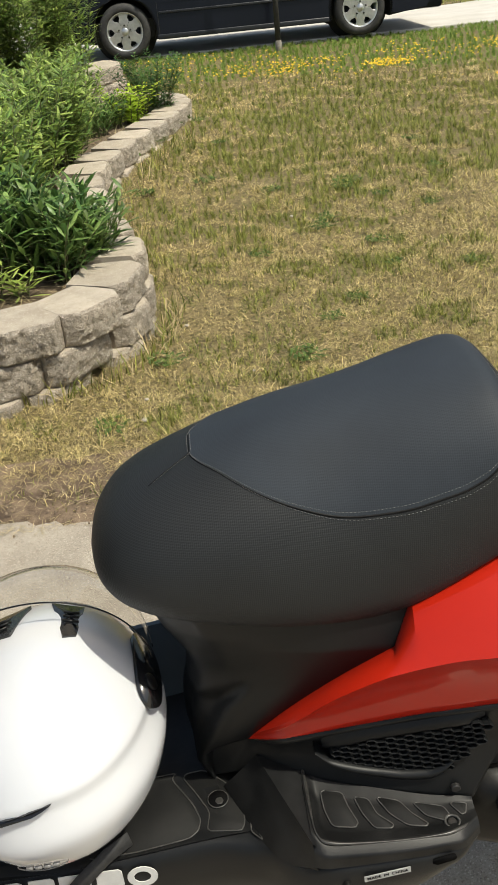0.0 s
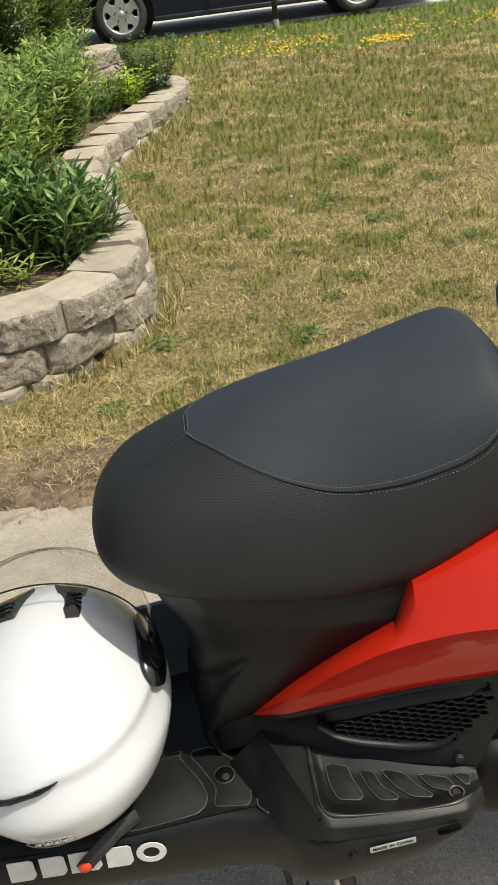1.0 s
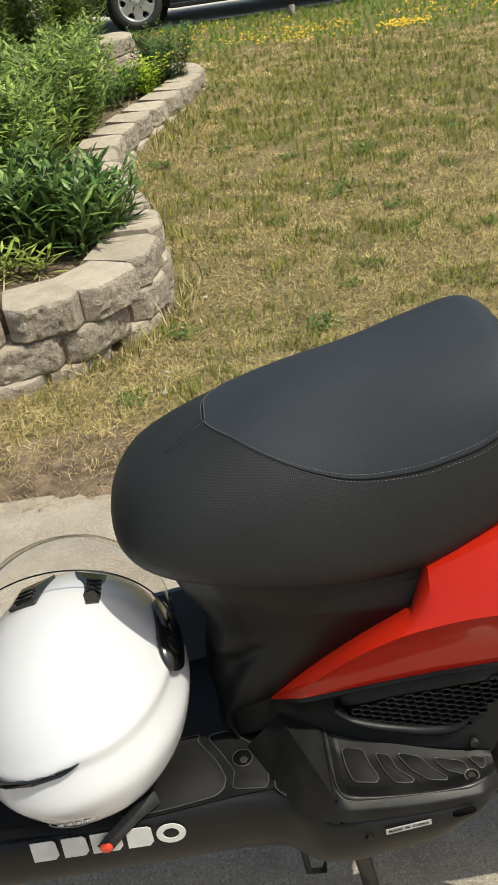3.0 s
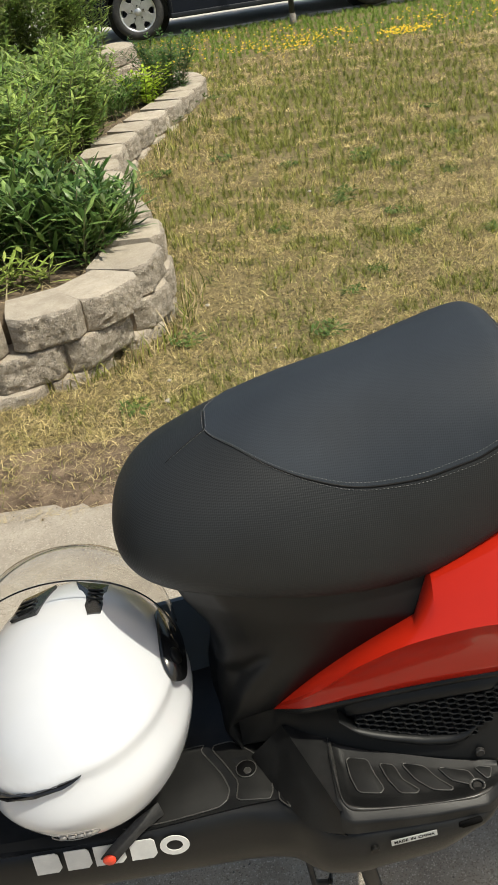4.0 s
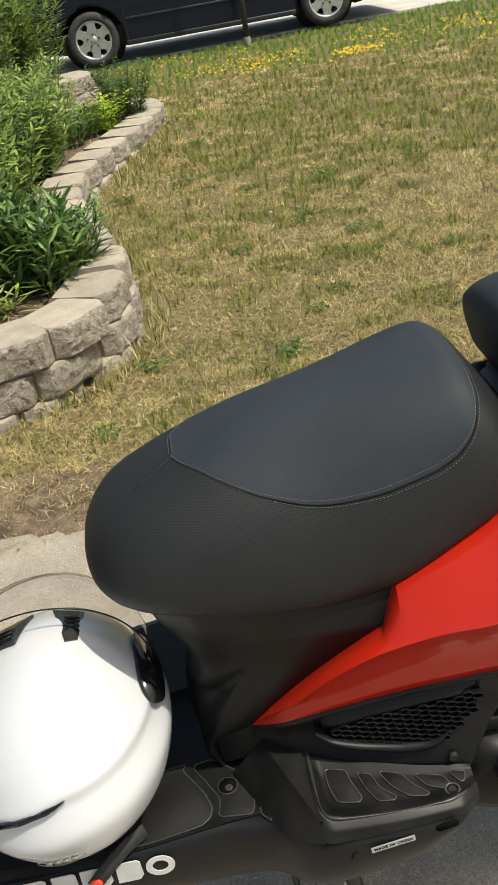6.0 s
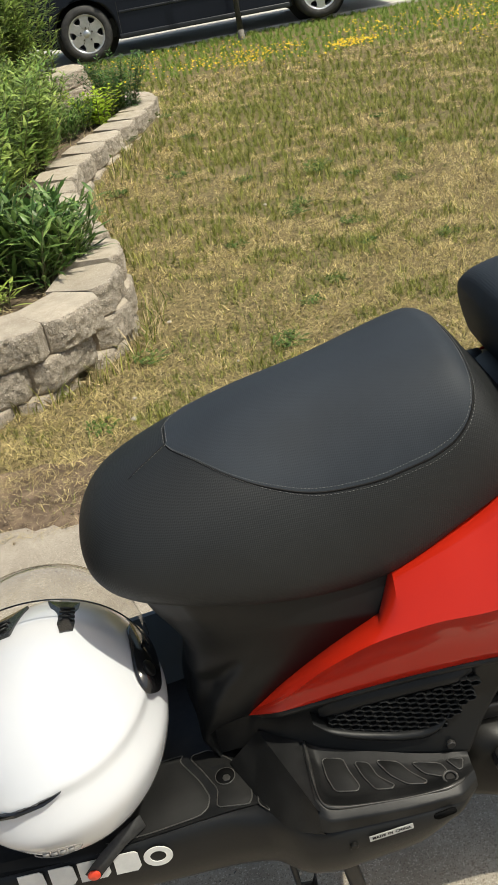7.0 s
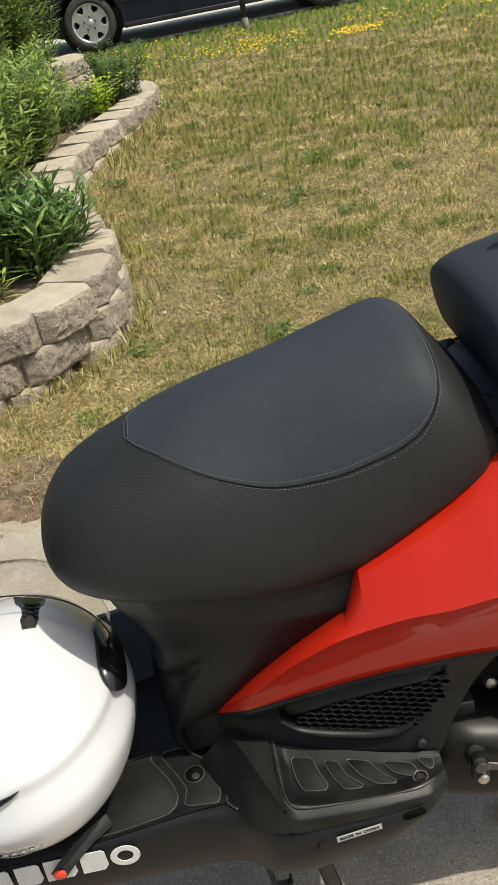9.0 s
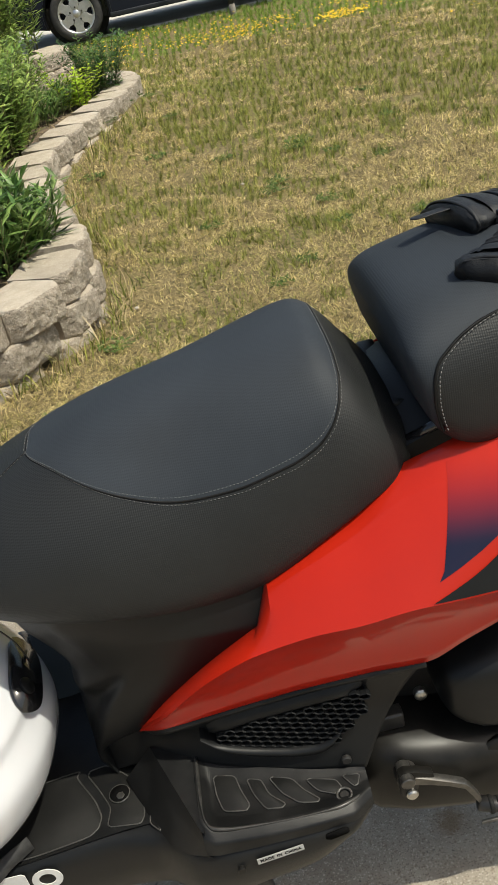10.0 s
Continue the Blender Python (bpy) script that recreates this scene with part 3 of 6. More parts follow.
def lawn():
    rs = np.random.RandomState(5)
    xs, ys = [], []
    for y0, y1, dens in ((2.02, 3.2, 23000), (3.2, 4.6, 19000), (4.6, 6.5, 16500), (6.5, 9, 11500), (9, 9.9, 8000), (9.9, 12.88, 6500)):
        x0, x1 = -0.9 if y1 < 3.3 else -0.55, y1 * 0.33 + 0.55
        k = int((x1 - x0) * (y1 - y0) * dens)
        xs.append(x0 + rs.rand(k) * (x1 - x0))
        ys.append(y0 + rs.rand(k) * (y1 - y0))
    for (x0, x1, y0, y1, dens) in ((-4, -0.9, 2.08, 2.4, 1500), (1.5, 8, 2.1, 5, 1600), (2.3, 8, 5, 8, 1600), (4, 8, 8, 12.8, 1600), (-4, -0.55, 8.2, 12.8, 1500)):
        k = int((x1 - x0) * (y1 - y0) * dens)
        xs.append(x0 + rs.rand(k) * (x1 - x0))
        ys.append(y0 + rs.rand(k) * (y1 - y0))
    x, y = np.concatenate(xs), np.concatenate(ys)
    # gather most blades into tufts
    cell = 0.036 + 0.006 * np.maximum(y - 4, 0)
    ci, cj = np.floor(x / cell), np.floor(y / cell)
    h1, h2 = np.modf(np.abs(np.sin(ci * 12.9898 + cj * 78.233) * 43758.5453))[0], np.modf(np.abs(np.sin(ci * 39.346 + cj * 11.135) * 24634.6345))[0]
    pull = np.where(rs.rand(len(x)) < 0.84, 0.7, 0.0)
    tuft = np.modf(np.abs(np.sin(ci * 91.17 + cj * 27.61) * 15731.743))[0]
    x, y = x + ((ci + h1) * cell - x) * pull, y + ((cj + h2) * cell - y) * pull
    wx = np.interp(y, [p[1] for p in WALL], [p[0] for p in WALL])
    keep = (x > wx + 0.03) | (y > 8.15) | (y < 2.5)
    keep &= ~((y < 3.4) & (x < np.interp(y, [2.36, 2.55, 2.70, 2.79, 3.0, 3.15, 3.4], [-2.6, -1.3, -0.72, -0.50, -0.32, -0.2, -0.14])) & (y > 2.36))
    # thin, worn places and a sparse edge
    bare = value_noise(x, y, 0.3, 21) * 0.45 + value_noise(x, y, 0.09, 22) * 0.55
    keep &= bare + rs.rand(len(x)) * 0.4 > 0.52
    keep &= (y - 2.02) / 0.2 + 0.5 * (value_noise(x, y, 0.15, 8) - 0.5) > rs.rand(len(x)) * 0.9
    edge = np.exp(-np.maximum(x - wx, 0) / np.where(y < 3.7, 0.4, 0.18)) * (y < 8)
    keep &= rs.rand(len(x)) > edge * np.where(y < 3.7, 0.95, 0.6)
    x, y, tuft = x[keep], y[keep], tuft[keep]
    tall = 0.3 + 0.75 * tuft + 0.35 * value_noise(x, y, 0.5, 31) + 0.6 * value_noise(x, y, 0.11, 32) ** 2 + 0.4 * LUSH(x, y)
    h = (0.0115 + 0.02 * rs.rand(len(x))) * tall
    w = 0.0014 + 0.0013 * rs.rand(len(x)) + 0.00045 * np.maximum(y - 3, 0) + 0.006 * (x > y * 0.33 + 0.6)
    z = ground_z(x, y) - 0.004
    green = LUSH(x, y) * 1.1 - 0.03 - 0.1 * np.clip((y - 6) / 2, 0, 1) > 0.78 * np.modf(tuft * 7.31)[0] + 0.22 * rs.rand(len(x))
    strip = green & (y > 10.1 - 0.28 * x)
    dry = ~green
    green &= ~strip
    a = blades("lawn_grass", x[dry], y[dry], z[dry], h[dry], w[dry], 0.8, 6, GRASS)
    tagged(a, "short dry straw-coloured lawn grass with green blades", "grass", kind="stuff")
    b = blades("green_lawn_grass", x[green], y[green], z[green], h[green] * 1.15, w[green], 0.5, 7, GRASS_GREEN)
    tagged(b, "greener grass in patches among the dry lawn", "grass", kind="stuff")
    f = blades("lush_strip_grass", x[strip], y[strip], z[strip], h[strip] * 1.2, w[strip], 0.6, 8, GRASS_LUSH)
    tagged(f, "lush green grass strip beside the far driveway", "grass", kind="stuff")
    # taller tufts and dry stalks along the foot of the wall
    foot = [p for p in along(WALL[4:19], 0.012, 0.0)]
    fx, fy = np.array([p.x for p in foot]), np.array([p.y for p in foot])
    gate = value_noise(fx, fy, 0.22, 71) > 0.45
    fx, fy = np.repeat(fx[gate], 3), np.repeat(fy[gate], 3)
    fx, fy = fx + 0.07 + 0.09 * rs.rand(len(fx)), fy - 0.03 + 0.06 * rs.rand(len(fy))
    half = rs.rand(len(fx)) < 0.5
    g1 = blades("wall_foot_grass", fx[half], fy[half], ground_z(fx[half], fy[half]), 0.04 + 0.08 * rs.rand(half.sum()), np.full(half.sum(), 0.005), 0.35, 23, GRASS_GREEN)
    tagged(g1, "taller green grass growing along the wall's foot", "grass", kind="stuff")
    g2 = blades("wall_foot_straw", fx[~half], fy[~half], ground_z(fx[~half], fy[~half]), 0.05 + 0.10 * rs.rand((~half).sum()), np.full((~half).sum(), 0.004), 0.7, 24, STRAW)
    tagged(g2, "dry stalks leaning against the wall's foot", "straw", kind="stuff")
    xs, ys = [], []
    for y0, y1, dens in ((2.05, 3.2, 25000), (3.2, 4.6, 17000), (4.6, 6.5, 9500), (6.5, 9.2, 5000), (9.2, 12.8, 2400)):
        x0, x1 = -0.9 if y1 < 3.3 else -0.55, y1 * 0.33 + 0.5
        k = int((x1 - x0) * (y1 - y0) * dens)
        xs.append(x0 + rs.rand(k) * (x1 - x0))
        ys.append(y0 + rs.rand(k) * (y1 - y0))
    x, y = np.concatenate(xs), np.concatenate(ys)
    wx = np.interp(y, [p[1] for p in WALL], [p[0] for p in WALL])
    keep = ((x > wx + 0.04) | (y > 8.15) | (y < 2.5)) & ((y - 2.06) / 0.3 > rs.rand(len(x)))
    keep &= ~((y < 3.4) & (x < np.interp(y, [2.36, 2.55, 2.70, 2.79, 3.0, 3.15, 3.4], [-2.6, -1.3, -0.72, -0.50, -0.32, -0.2, -0.14])) & (y > 2.36))
    keep &= LUSH(x, y) + rs.rand(len(x)) * 0.5 < 0.95
    keep &= rs.rand(len(x)) > np.exp(-np.maximum(x - wx, 0) / 0.32) * (y < 3.7) * (y > 2.3) * 0.85
    x, y = x[keep], y[keep]
    n = len(x)
    t = blades("thatch", x, y, ground_z(x, y) + 0.003 + 0.006 * rs.rand(n) + 0.016 * (y < 2.3), 0.013 + 0.03 * rs.rand(n) ** 2 + 0.002 * np.maximum(y - 3, 0), 0.0009 + 0.001 * rs.rand(n) + 0.0005 * np.maximum(y - 3, 0), 1.2, 19, THATCH)
    tagged(t, "matted dead straw between the lawn's tufts", "thatch", kind="stuff")
    k = 5200
    x, y = rs.rand(k) * 2.2 - 1.2, 1.97 + rs.rand(k) ** 1.6 * 1.5
    wx = np.interp(y, [2.36, 2.55, 2.70, 2.79, 3.0, 3.15, 3.4], [-2.6, -1.3, -0.72, -0.50, -0.32, -0.2, -0.14])
    ok = x > wx
    c = blades("dead_straw", x[ok], y[ok], np.where(y[ok] > 2.05, 0.02, 0.004), 0.014 + 0.034 * rs.rand(ok.sum()) ** 1.5, np.full(ok.sum(), 0.0016), 1.4, 9, STRAW)
    tagged(c, "loose dead straw lying by the wall and driveway", "straw", kind="stuff")
    k = 2500
    x, y = 4.3 + rs.rand(k) * 1.3, 15.9 + rs.rand(k) * 8
    d = blades("verge_grass", x, y, np.full(k, 0.04), np.full(k, 0.07), np.full(k, 0.012), 0.5, 10, GRASS_GREEN)
    tagged(d, "green grass growing on the verge", "grass", kind="stuff")


lawn()


def flowers():
    """Small yellow blooms on short stalks, thick in the strip before the far driveway."""
    rs = np.random.RandomState(12)
    bm = bmesh.new()
    spots = []
    while len(spots) < 1700:
        x, y = rs.uniform(-0.6, 5.6), rs.uniform(8.2, 12.8)
        d = value_noise(x, y, 0.55, 61) * 0.6 + value_noise(x, y, 0.2, 62) * 0.4
        band = math.exp(-((y - (10.9 - 0.28 * x)) / 0.95) ** 2) * (0.5 + 0.16 * min(max(x, 0), 4))
        if rs.rand() < band * max(0, d - 0.36) * 3.2:
            spots.append((x, y))
    for k in range(230):
        a, r = rs.rand() * 6.28, 0.22 * math.sqrt(rs.rand())
        spots.append((2.31 + r * math.cos(a) * 1.3, 9.83 + r * math.sin(a) * 1.3))
    for k in range(60):
        a, r = rs.rand() * 6.28, 0.2 * math.sqrt(rs.rand())
        spots.append((3.6 + r * math.cos(a) * 1.5, 9.0 + r * math.sin(a)))
    for x, y in spots:
        z, r = float(0.035 + rs.rand() * 0.03), float(0.007 + rs.rand() * 0.007)
        t = Vector((rs.normal(0, 0.3), rs.normal(0, 0.3) - 0.2, 1)).normalized()
        a = t.orthogonal().normalized()
        b = t.cross(a)
        c = bm.verts.new(Vector((x, y, z)) + t * r * 0.25)
        ring = [bm.verts.new(Vector((x, y, z)) + r * (a * math.cos(w) + b * math.sin(w)) * (1 if q % 2 else 0.75)) for q, w in enumerate(np.arange(8) * math.pi / 4)]
        for q in range(8):
            bm.faces.new((c, ring[q], ring[(q + 1) % 8]))
    tagged(part("yellow_flowers", bm, PETAL, smooth=False), "small bright yellow wildflowers dotted in the grass", "flowers", kind="stuff")


flowers()


# ---- block retaining walls ----
def block_mesh(seed, w=0.3, d=0.23, h=0.118):
    """A split-face block: a rough broken front with angled ends, flat moulded top and sides."""
    rs = random.Random(seed)
    us = np.linspace(-0.5, 0.5, 37)
    off = Vector((seed * 3.7, seed * 1.3, 0))
    rings = []
    vs = (0, 0.03, 0.09, 0.16, 0.23, 0.3, 0.37, 0.44, 0.51, 0.58, 0.65, 0.72, 0.79, 0.86, 0.92, 0.965, 0.99, 1.0)
    knee_a, knee_b = rs.uniform(0.3, 0.38), rs.uniform(0.3, 0.38)
    for i, v in enumerate(vs):
        ring = []
        for u in us:
            u = float(u)
            knee = knee_a if u < 0 else knee_b
            ends = 0.05 * max(0, (abs(u) - knee) / (0.5 - knee)) ** 1.25
            q = Vector((u * w * 10, v * h * 10, 0)) + off
            rough = 0.011 * noise.noise(q * 0.9) + 0.013 * (abs(noise.noise(q * 2.1)) - 0.3) + 0.007 * noise.noise(q * 4.7) + 0.0035 * noise.noise(q * 9.5)
            edge = min(1.0, min(v, 1 - v) / 0.1)
            y = ends + rough * (0.45 + 0.55 * edge) - 0.006 * math.sin(math.pi * v) ** 0.5 + (0.006 + 0.007 * max(0.0, noise.noise(q * 1.6))) * (1 - edge) ** 2
            drop = 0.0035 * max(0.0, noise.noise(q * 2.5)) if i == len(vs) - 1 else 0
            ring.append((u * w * 0.962, y, v * h - drop))
        ring += [(w * 0.44, d * 0.55, v * h), (w * 0.36, d, v * h), (0, d, v * h), (-w * 0.36, d, v * h), (-w * 0.44, d * 0.55, v * h)]
        rings.append(ring)
    me = mesh_of("block", loft(rings), BLOCK, smooth=True)
    me.materials.append(BLOCK_TOP)
    for p in me.polygons:
        if abs(p.normal.z) > 0.93 or p.center.y > 0.06:
            p.material_index = 1
    me.set_sharp_from_angle(angle=radians(32))
    return me


BLOCKS = [block_mesh(40 + k) for k in range(9)]


def lay_block(root, rs, a, b, z, step=0.306):
    """One block with its front from a to b, its foot at z."""
    d = (b - a).normalized()
    mid = (a + b) / 2 + Vector((d.y, -d.x)) * 0.008
    ob = new("block", rs.choice(BLOCKS))
    ob.parent = root
    ob.location = (mid.x - root.location.x, mid.y - root.location.y, z + rs.uniform(-0.003, 0.003))
    ob.rotation_euler = (rs.uniform(-0.012, 0.016), rs.uniform(-0.012, 0.012), math.atan2(d.y, d.x) + rs.uniform(-0.02, 0.02))
    ob.scale = ((b - a).length / step * rs.uniform(0.99, 1.01), 1, 1)


def block_wall(name, line, courses, label, seed, step=0.306, phase=0.0, first=0.0, corner=()):
    root = thing(name, *line[0], 0, label, "retaining wall", kind="structure")
    rs = random.Random(seed)
    for c, (z, out) in enumerate(courses):
        pts = list(along(line, step, first + phase + (step / 2 if c % 2 else 0)))
        for a, b in zip(pts, pts[1:]):
            d = (b - a).normalized()
            nrm = Vector((-d.y, d.x))
            m = (a + b) / 2
            if corner and -1.12 < m.x and m.y < 3.8:
                continue
            lay_block(root, rs, a - nrm * out, b - nrm * out, z, step)
        for a, b in (corner[c] if corner else ()):
            lay_block(root, rs, Vector(a), Vector(b), z, step)
    return root


# the turn of the wall, block by block from the top course down
TURN = ((((-0.985, 2.66), (-0.70, 2.725)), ((-0.695, 2.715), (-0.44, 2.80)), ((-0.435, 2.80), (-0.245, 3.0)), ((-0.262, 3.055), (-0.185, 3.355)), ((-0.19, 3.40), (-0.212, 3.71))),
        (((-0.80, 2.68), (-0.525, 2.775)), ((-0.51, 2.755), (-0.30, 3.0)), ((-0.288, 3.035), (-0.163, 3.265)), ((-0.175, 3.30), (-0.18, 3.57))),
        (((-0.95, 2.62), (-0.60, 2.71)), ((-0.575, 2.71), (-0.38, 2.93)), ((-0.36, 2.975), (-0.205, 3.15)), ((-0.19, 3.17), (-0.18, 3.46))))
block_wall("retaining_wall_lower", WALL, ((0.151, 0.0), (0.031, 0.014), (-0.088, 0.03)), "low curved garden wall of grey-tan split-face concrete blocks", 3, phase=0.11, corner=TURN)
UPPER = [(-2.6, 5.2), (-1.9, 5.75), (-1.27, 6.7), (-0.85, 7.35), (-0.42, 7.78), (-0.36, 8.1), (-0.6, 8.6)]
block_wall("retaining_wall_upper", UPPER, ((0.365, 0.0), (0.245, 0.03), (0.125, 0.05)), "second tier of split-face concrete blocks behind the plants", 8, phase=0.1)


def bed(name, line, z, left, label, back):
    inner = [(x - 0.06, y + 0.1 if i < 6 else y) for i, (x, y) in enumerate(line)]
    outline = inner + back
    bm = slab(outline, -0.1, z)
    bmesh.ops.triangulate(bm, faces=bm.faces[:])
    return tagged(part(name, bm, MULCH), label, "soil bed", kind="structure")


bed("garden_bed", WALL, 0.225, -2.6, "dark garden soil littered with dry stems inside the wall", [(-2.6, 8.1)])
bed("upper_bed", UPPER, 0.42, -2.6, "soil of the upper garden tier", [(-2.6, 8.6)])


# ---- plants ----
def leaves_mesh(name, items, material):
    """items: base, direction, side, length, width, droop. A folded lance-shaped leaf each."""
    vs, fs = [], []
    for p, d, s, L, w, droop in items:
        up = s.cross(d)
        k = len(vs)
        m = p + d * L * 0.42
        t = p + d * L - Vector((0, 0, droop * L))
        q = p + d * L * 0.75 - Vector((0, 0, droop * L * 0.4))
        vs += [p, m + s * w / 2 + up * w * 0.18, m, m - s * w / 2 + up * w * 0.18, q + s * w * 0.3, q - s * w * 0.3, t]
        fs += [(k, k + 2, k + 1), (k, k + 3, k + 2), (k + 1, k + 2, k + 4), (k + 2, k + 3, k + 5), (k + 2, k + 5, k + 4), (k + 4, k + 5, k + 6)]
    me = bpy.data.meshes.new(name)
    me.from_pydata([tuple(v) for v in vs], [], fs)
    me.materials.append(material)
    return me


def leafy_plant(name, label, height, stems, spread, leaf, width, material, seed, density=70, group="bed plants", up=0.75):
    """A clump of upright stems set with lance-shaped leaves."""
    rs = random.Random(seed)
    root = thing(name, 0, 0, 0, label, "plant", group)
    items, tubes = [], []
    for k in range(stems):
        a, r = rs.uniform(0, 6.28), spread * math.sqrt(rs.random())
        base = Vector((r * math.cos(a) * 0.6, r * math.sin(a) * 0.6, 0))
        h = height * rs.uniform(0.7, 1.08)
        lean = Vector((math.cos(a), math.sin(a), 0)) * r * rs.uniform(0.5, 1.2) + Vector((rs.uniform(-1, 1), rs.uniform(-1, 1), 0)) * 0.05 * height
        pts = [base + lean * (t ** 1.7) + Vector((0, 0, h * t)) for t in np.linspace(0, 1, 6)]
        tubes.append(tube(pts, [0.0035 * (1 - 0.6 * t) for t in np.linspace(0, 1, 6)], 5))
        n = max(12, int(density * h))
        turn = rs.uniform(0, 6.28)
        for i in range(n):
            t = 0.12 + 0.88 * (i + rs.random()) / n
            j = min(int(t * 5), 4)
            p = pts[j].lerp(pts[j + 1], t * 5 - j) if t < 1 else pts[5]
            turn += 2.4 + rs.uniform(-0.3, 0.3)
            el = rs.uniform(0.1, 0.75) * up + 0.5 * max(0, t - 0.75)
            d = Vector((math.cos(turn) * math.cos(el), math.sin(turn) * math.cos(el), math.sin(el)))
            s = Vector((-math.sin(turn), math.cos(turn), 0))
            L = leaf * rs.uniform(0.6, 1.15) * (1.0 - 0.45 * max(0, t - 0.7) / 0.3)
            items.append((p, d, s, L, width * rs.uniform(0.75, 1.2), rs.uniform(0.0, 0.25)))
    part("stalk", joined(*tubes), STEM, root)["kind"] = "stuff"
    fo = new("foliage", leaves_mesh("foliage", items, material))
    fo.parent = root
    fo["kind"] = "stuff"
    return root


def plants():
    rs = random.Random(77)
    small = [leafy_plant("leafy_perennial", "bushy green perennial with narrow lance-shaped leaves", 0.29, 11, 0.15, 0.15, 0.021, LEAF_MID, 100 + k, 72, up=1.3) for k in range(3)]
    mid = [leafy_plant("tall_perennial", "tall leafy green perennial crowded with narrow leaves", 0.52, 12, 0.17, 0.125, 0.0195, LEAF, 200 + k, 86, up=0.85) for k in range(3)]
    tall = [leafy_plant("tall_perennial", "tall leafy green perennial crowded with narrow leaves", 0.85, 12, 0.2, 0.125, 0.0195, LEAF, 300 + k, 86, up=0.85) for k in range(3)]
    shoot = [leafy_plant("young_shoot", "pale green young shoot with a few long leaves", 0.12, 3, 0.04, 0.12, 0.017, LEAF_PALE, 330 + k, 60, up=0.9) for k in range(2)]
    used = set()

    def put(kind, x, y, z, s=1.0):
        proto = rs.choice(kind)
        m = Matrix.Translation((x, y, z)) @ Matrix.Rotation(rs.uniform(0, 6.28), 4, "Z")
        if proto.name in used:
            ob = copy_thing(proto, m)
            ob.scale = (s, s, s * rs.uniform(0.92, 1.08))
        else:
            used.add(proto.name)
            proto.matrix_basis = m

    for x, y, s in ((-0.54, 3.34, 0.95), (-0.44, 3.44, 1.0), (-0.68, 3.42, 1.05), (-0.9, 3.36, 0.95), (-0.52, 3.58, 1.15), (-0.76, 3.56, 1.2), (-0.98, 3.42, 1.2), (-0.44, 3.7, 0.95),
                    (-1.15, 3.35, 1.0), (-0.6, 3.55, 1.2), (-0.38, 3.54, 0.75)):
        put(small, x, y, 0.215, s)
    for k in range(300):
        if k > 70:
            break
        x, y = rs.uniform(-2.1, -0.45), rs.uniform(3.85, 5.6)
        if x < wall_x(y) - 0.3:
            put(mid, x, y, 0.215, rs.uniform(0.8, 1.12))
    for k in range(70):
        x, y = rs.uniform(-2.4, -0.6), rs.uniform(5.4, 7.6)
        ux = float(np.interp(y, [p[1] for p in UPPER], [p[0] for p in UPPER]))
        if x > ux + 0.2 and x < wall_x(y) - 0.45:
            put(mid, x, y, 0.215, rs.uniform(0.75, 1.1))
        elif x < ux - 0.22:
            put(tall, x, y, 0.41, rs.uniform(0.8, 1.15))
    for k in range(26):
        x, y = rs.uniform(-2.4, -0.75), rs.uniform(7.6, 8.5)
        put(tall, x, y, 0.41, rs.uniform(0.85, 1.25))
    shrub = leafy_plant("small_shrub", "small dark green shrub with fine narrow leaves", 0.42, 30, 0.22, 0.08, 0.014, LEAF_DARK, 401, 150, "")
    shrub.matrix_basis = Matrix.Translation((-0.13, 7.0, 0.215))
    lime = leafy_plant("lime_plant", "low bright lime-green leafy plant at the bed's edge", 0.26, 18, 0.15, 0.075, 0.02, LEAF_LIME, 402, 130, "")
    lime.matrix_basis = Matrix.Translation((-0.3, 6.62, 0.215))
    for x, y, s in ((-0.73, 3.2, 1.0), (-0.625, 3.17, 0.85), (-0.80, 3.1, 0.8)):
        put(shoot, x, y, 0.215, s)
    for x, y, s in ((-0.5, 6.3, 0.55), (-0.62, 6.0, 0.6), (-0.4, 6.55, 0.6)):
        put(small, x, y, 0.215, s * 1.3)


plants()


def straw_in_bed():
    rs = np.random.RandomState(3)
    k = 2600
    x, y = rs.uniform(-1.6, -0.2, k), rs.uniform(3.0, 7.0, k)
    ok = np.array([in_bed(a, b) for a, b in zip(x, y)])
    n = int(ok.sum())
    a = blades("dry_stems", x[ok], y[ok], np.full(n, 0.226), 0.05 + 0.09 * rs.rand(n), np.full(n, 0.003), 1.25, 14, STRAW)
    tagged(a, "dry brown stems and straw lying on the bed", "straw", kind="stuff")


straw_in_bed()


def weed(seed):
    rs = random.Random(seed)
    root = thing("weed", 0, 0, 0, "low dark green broadleaf weed in the dry lawn", "weed", "lawn weeds")
    items = []
    for i in range(60):
        a, el, r = rs.uniform(0, 6.28), rs.uniform(0.15, 1.1), 0.055 * math.sqrt(rs.random())
        d = Vector((math.cos(a) * math.cos(el), math.sin(a) * math.cos(el), math.sin(el)))
        items.append((Vector((r * math.cos(a * 3.1), r * math.sin(a * 3.1), rs.uniform(0, 0.012))), d, Vector((-math.sin(a), math.cos(a), 0)), rs.uniform(0.016, 0.042), rs.uniform(0.007, 0.014), 0.35))
    fo = new("leaves", leaves_mesh("leaves", items, LEAF_WEED))
    fo.parent = root
    return root


def weeds():
    """Weeds here and there in the lawn."""
    rs = random.Random(9)
    first = None
    for x, y, s in WEEDS:
        m = Matrix.Translation((x, y, float(ground_z(x, y)) + 0.012)) @ Matrix.Rotation(rs.uniform(0, 6.28), 4, "Z")
        if first is None:
            first = weed(1)
            first.matrix_basis = m
            ob = first
        else:
            ob = copy_thing(first, m)
        ob.scale = (s, s, s * 0.8)


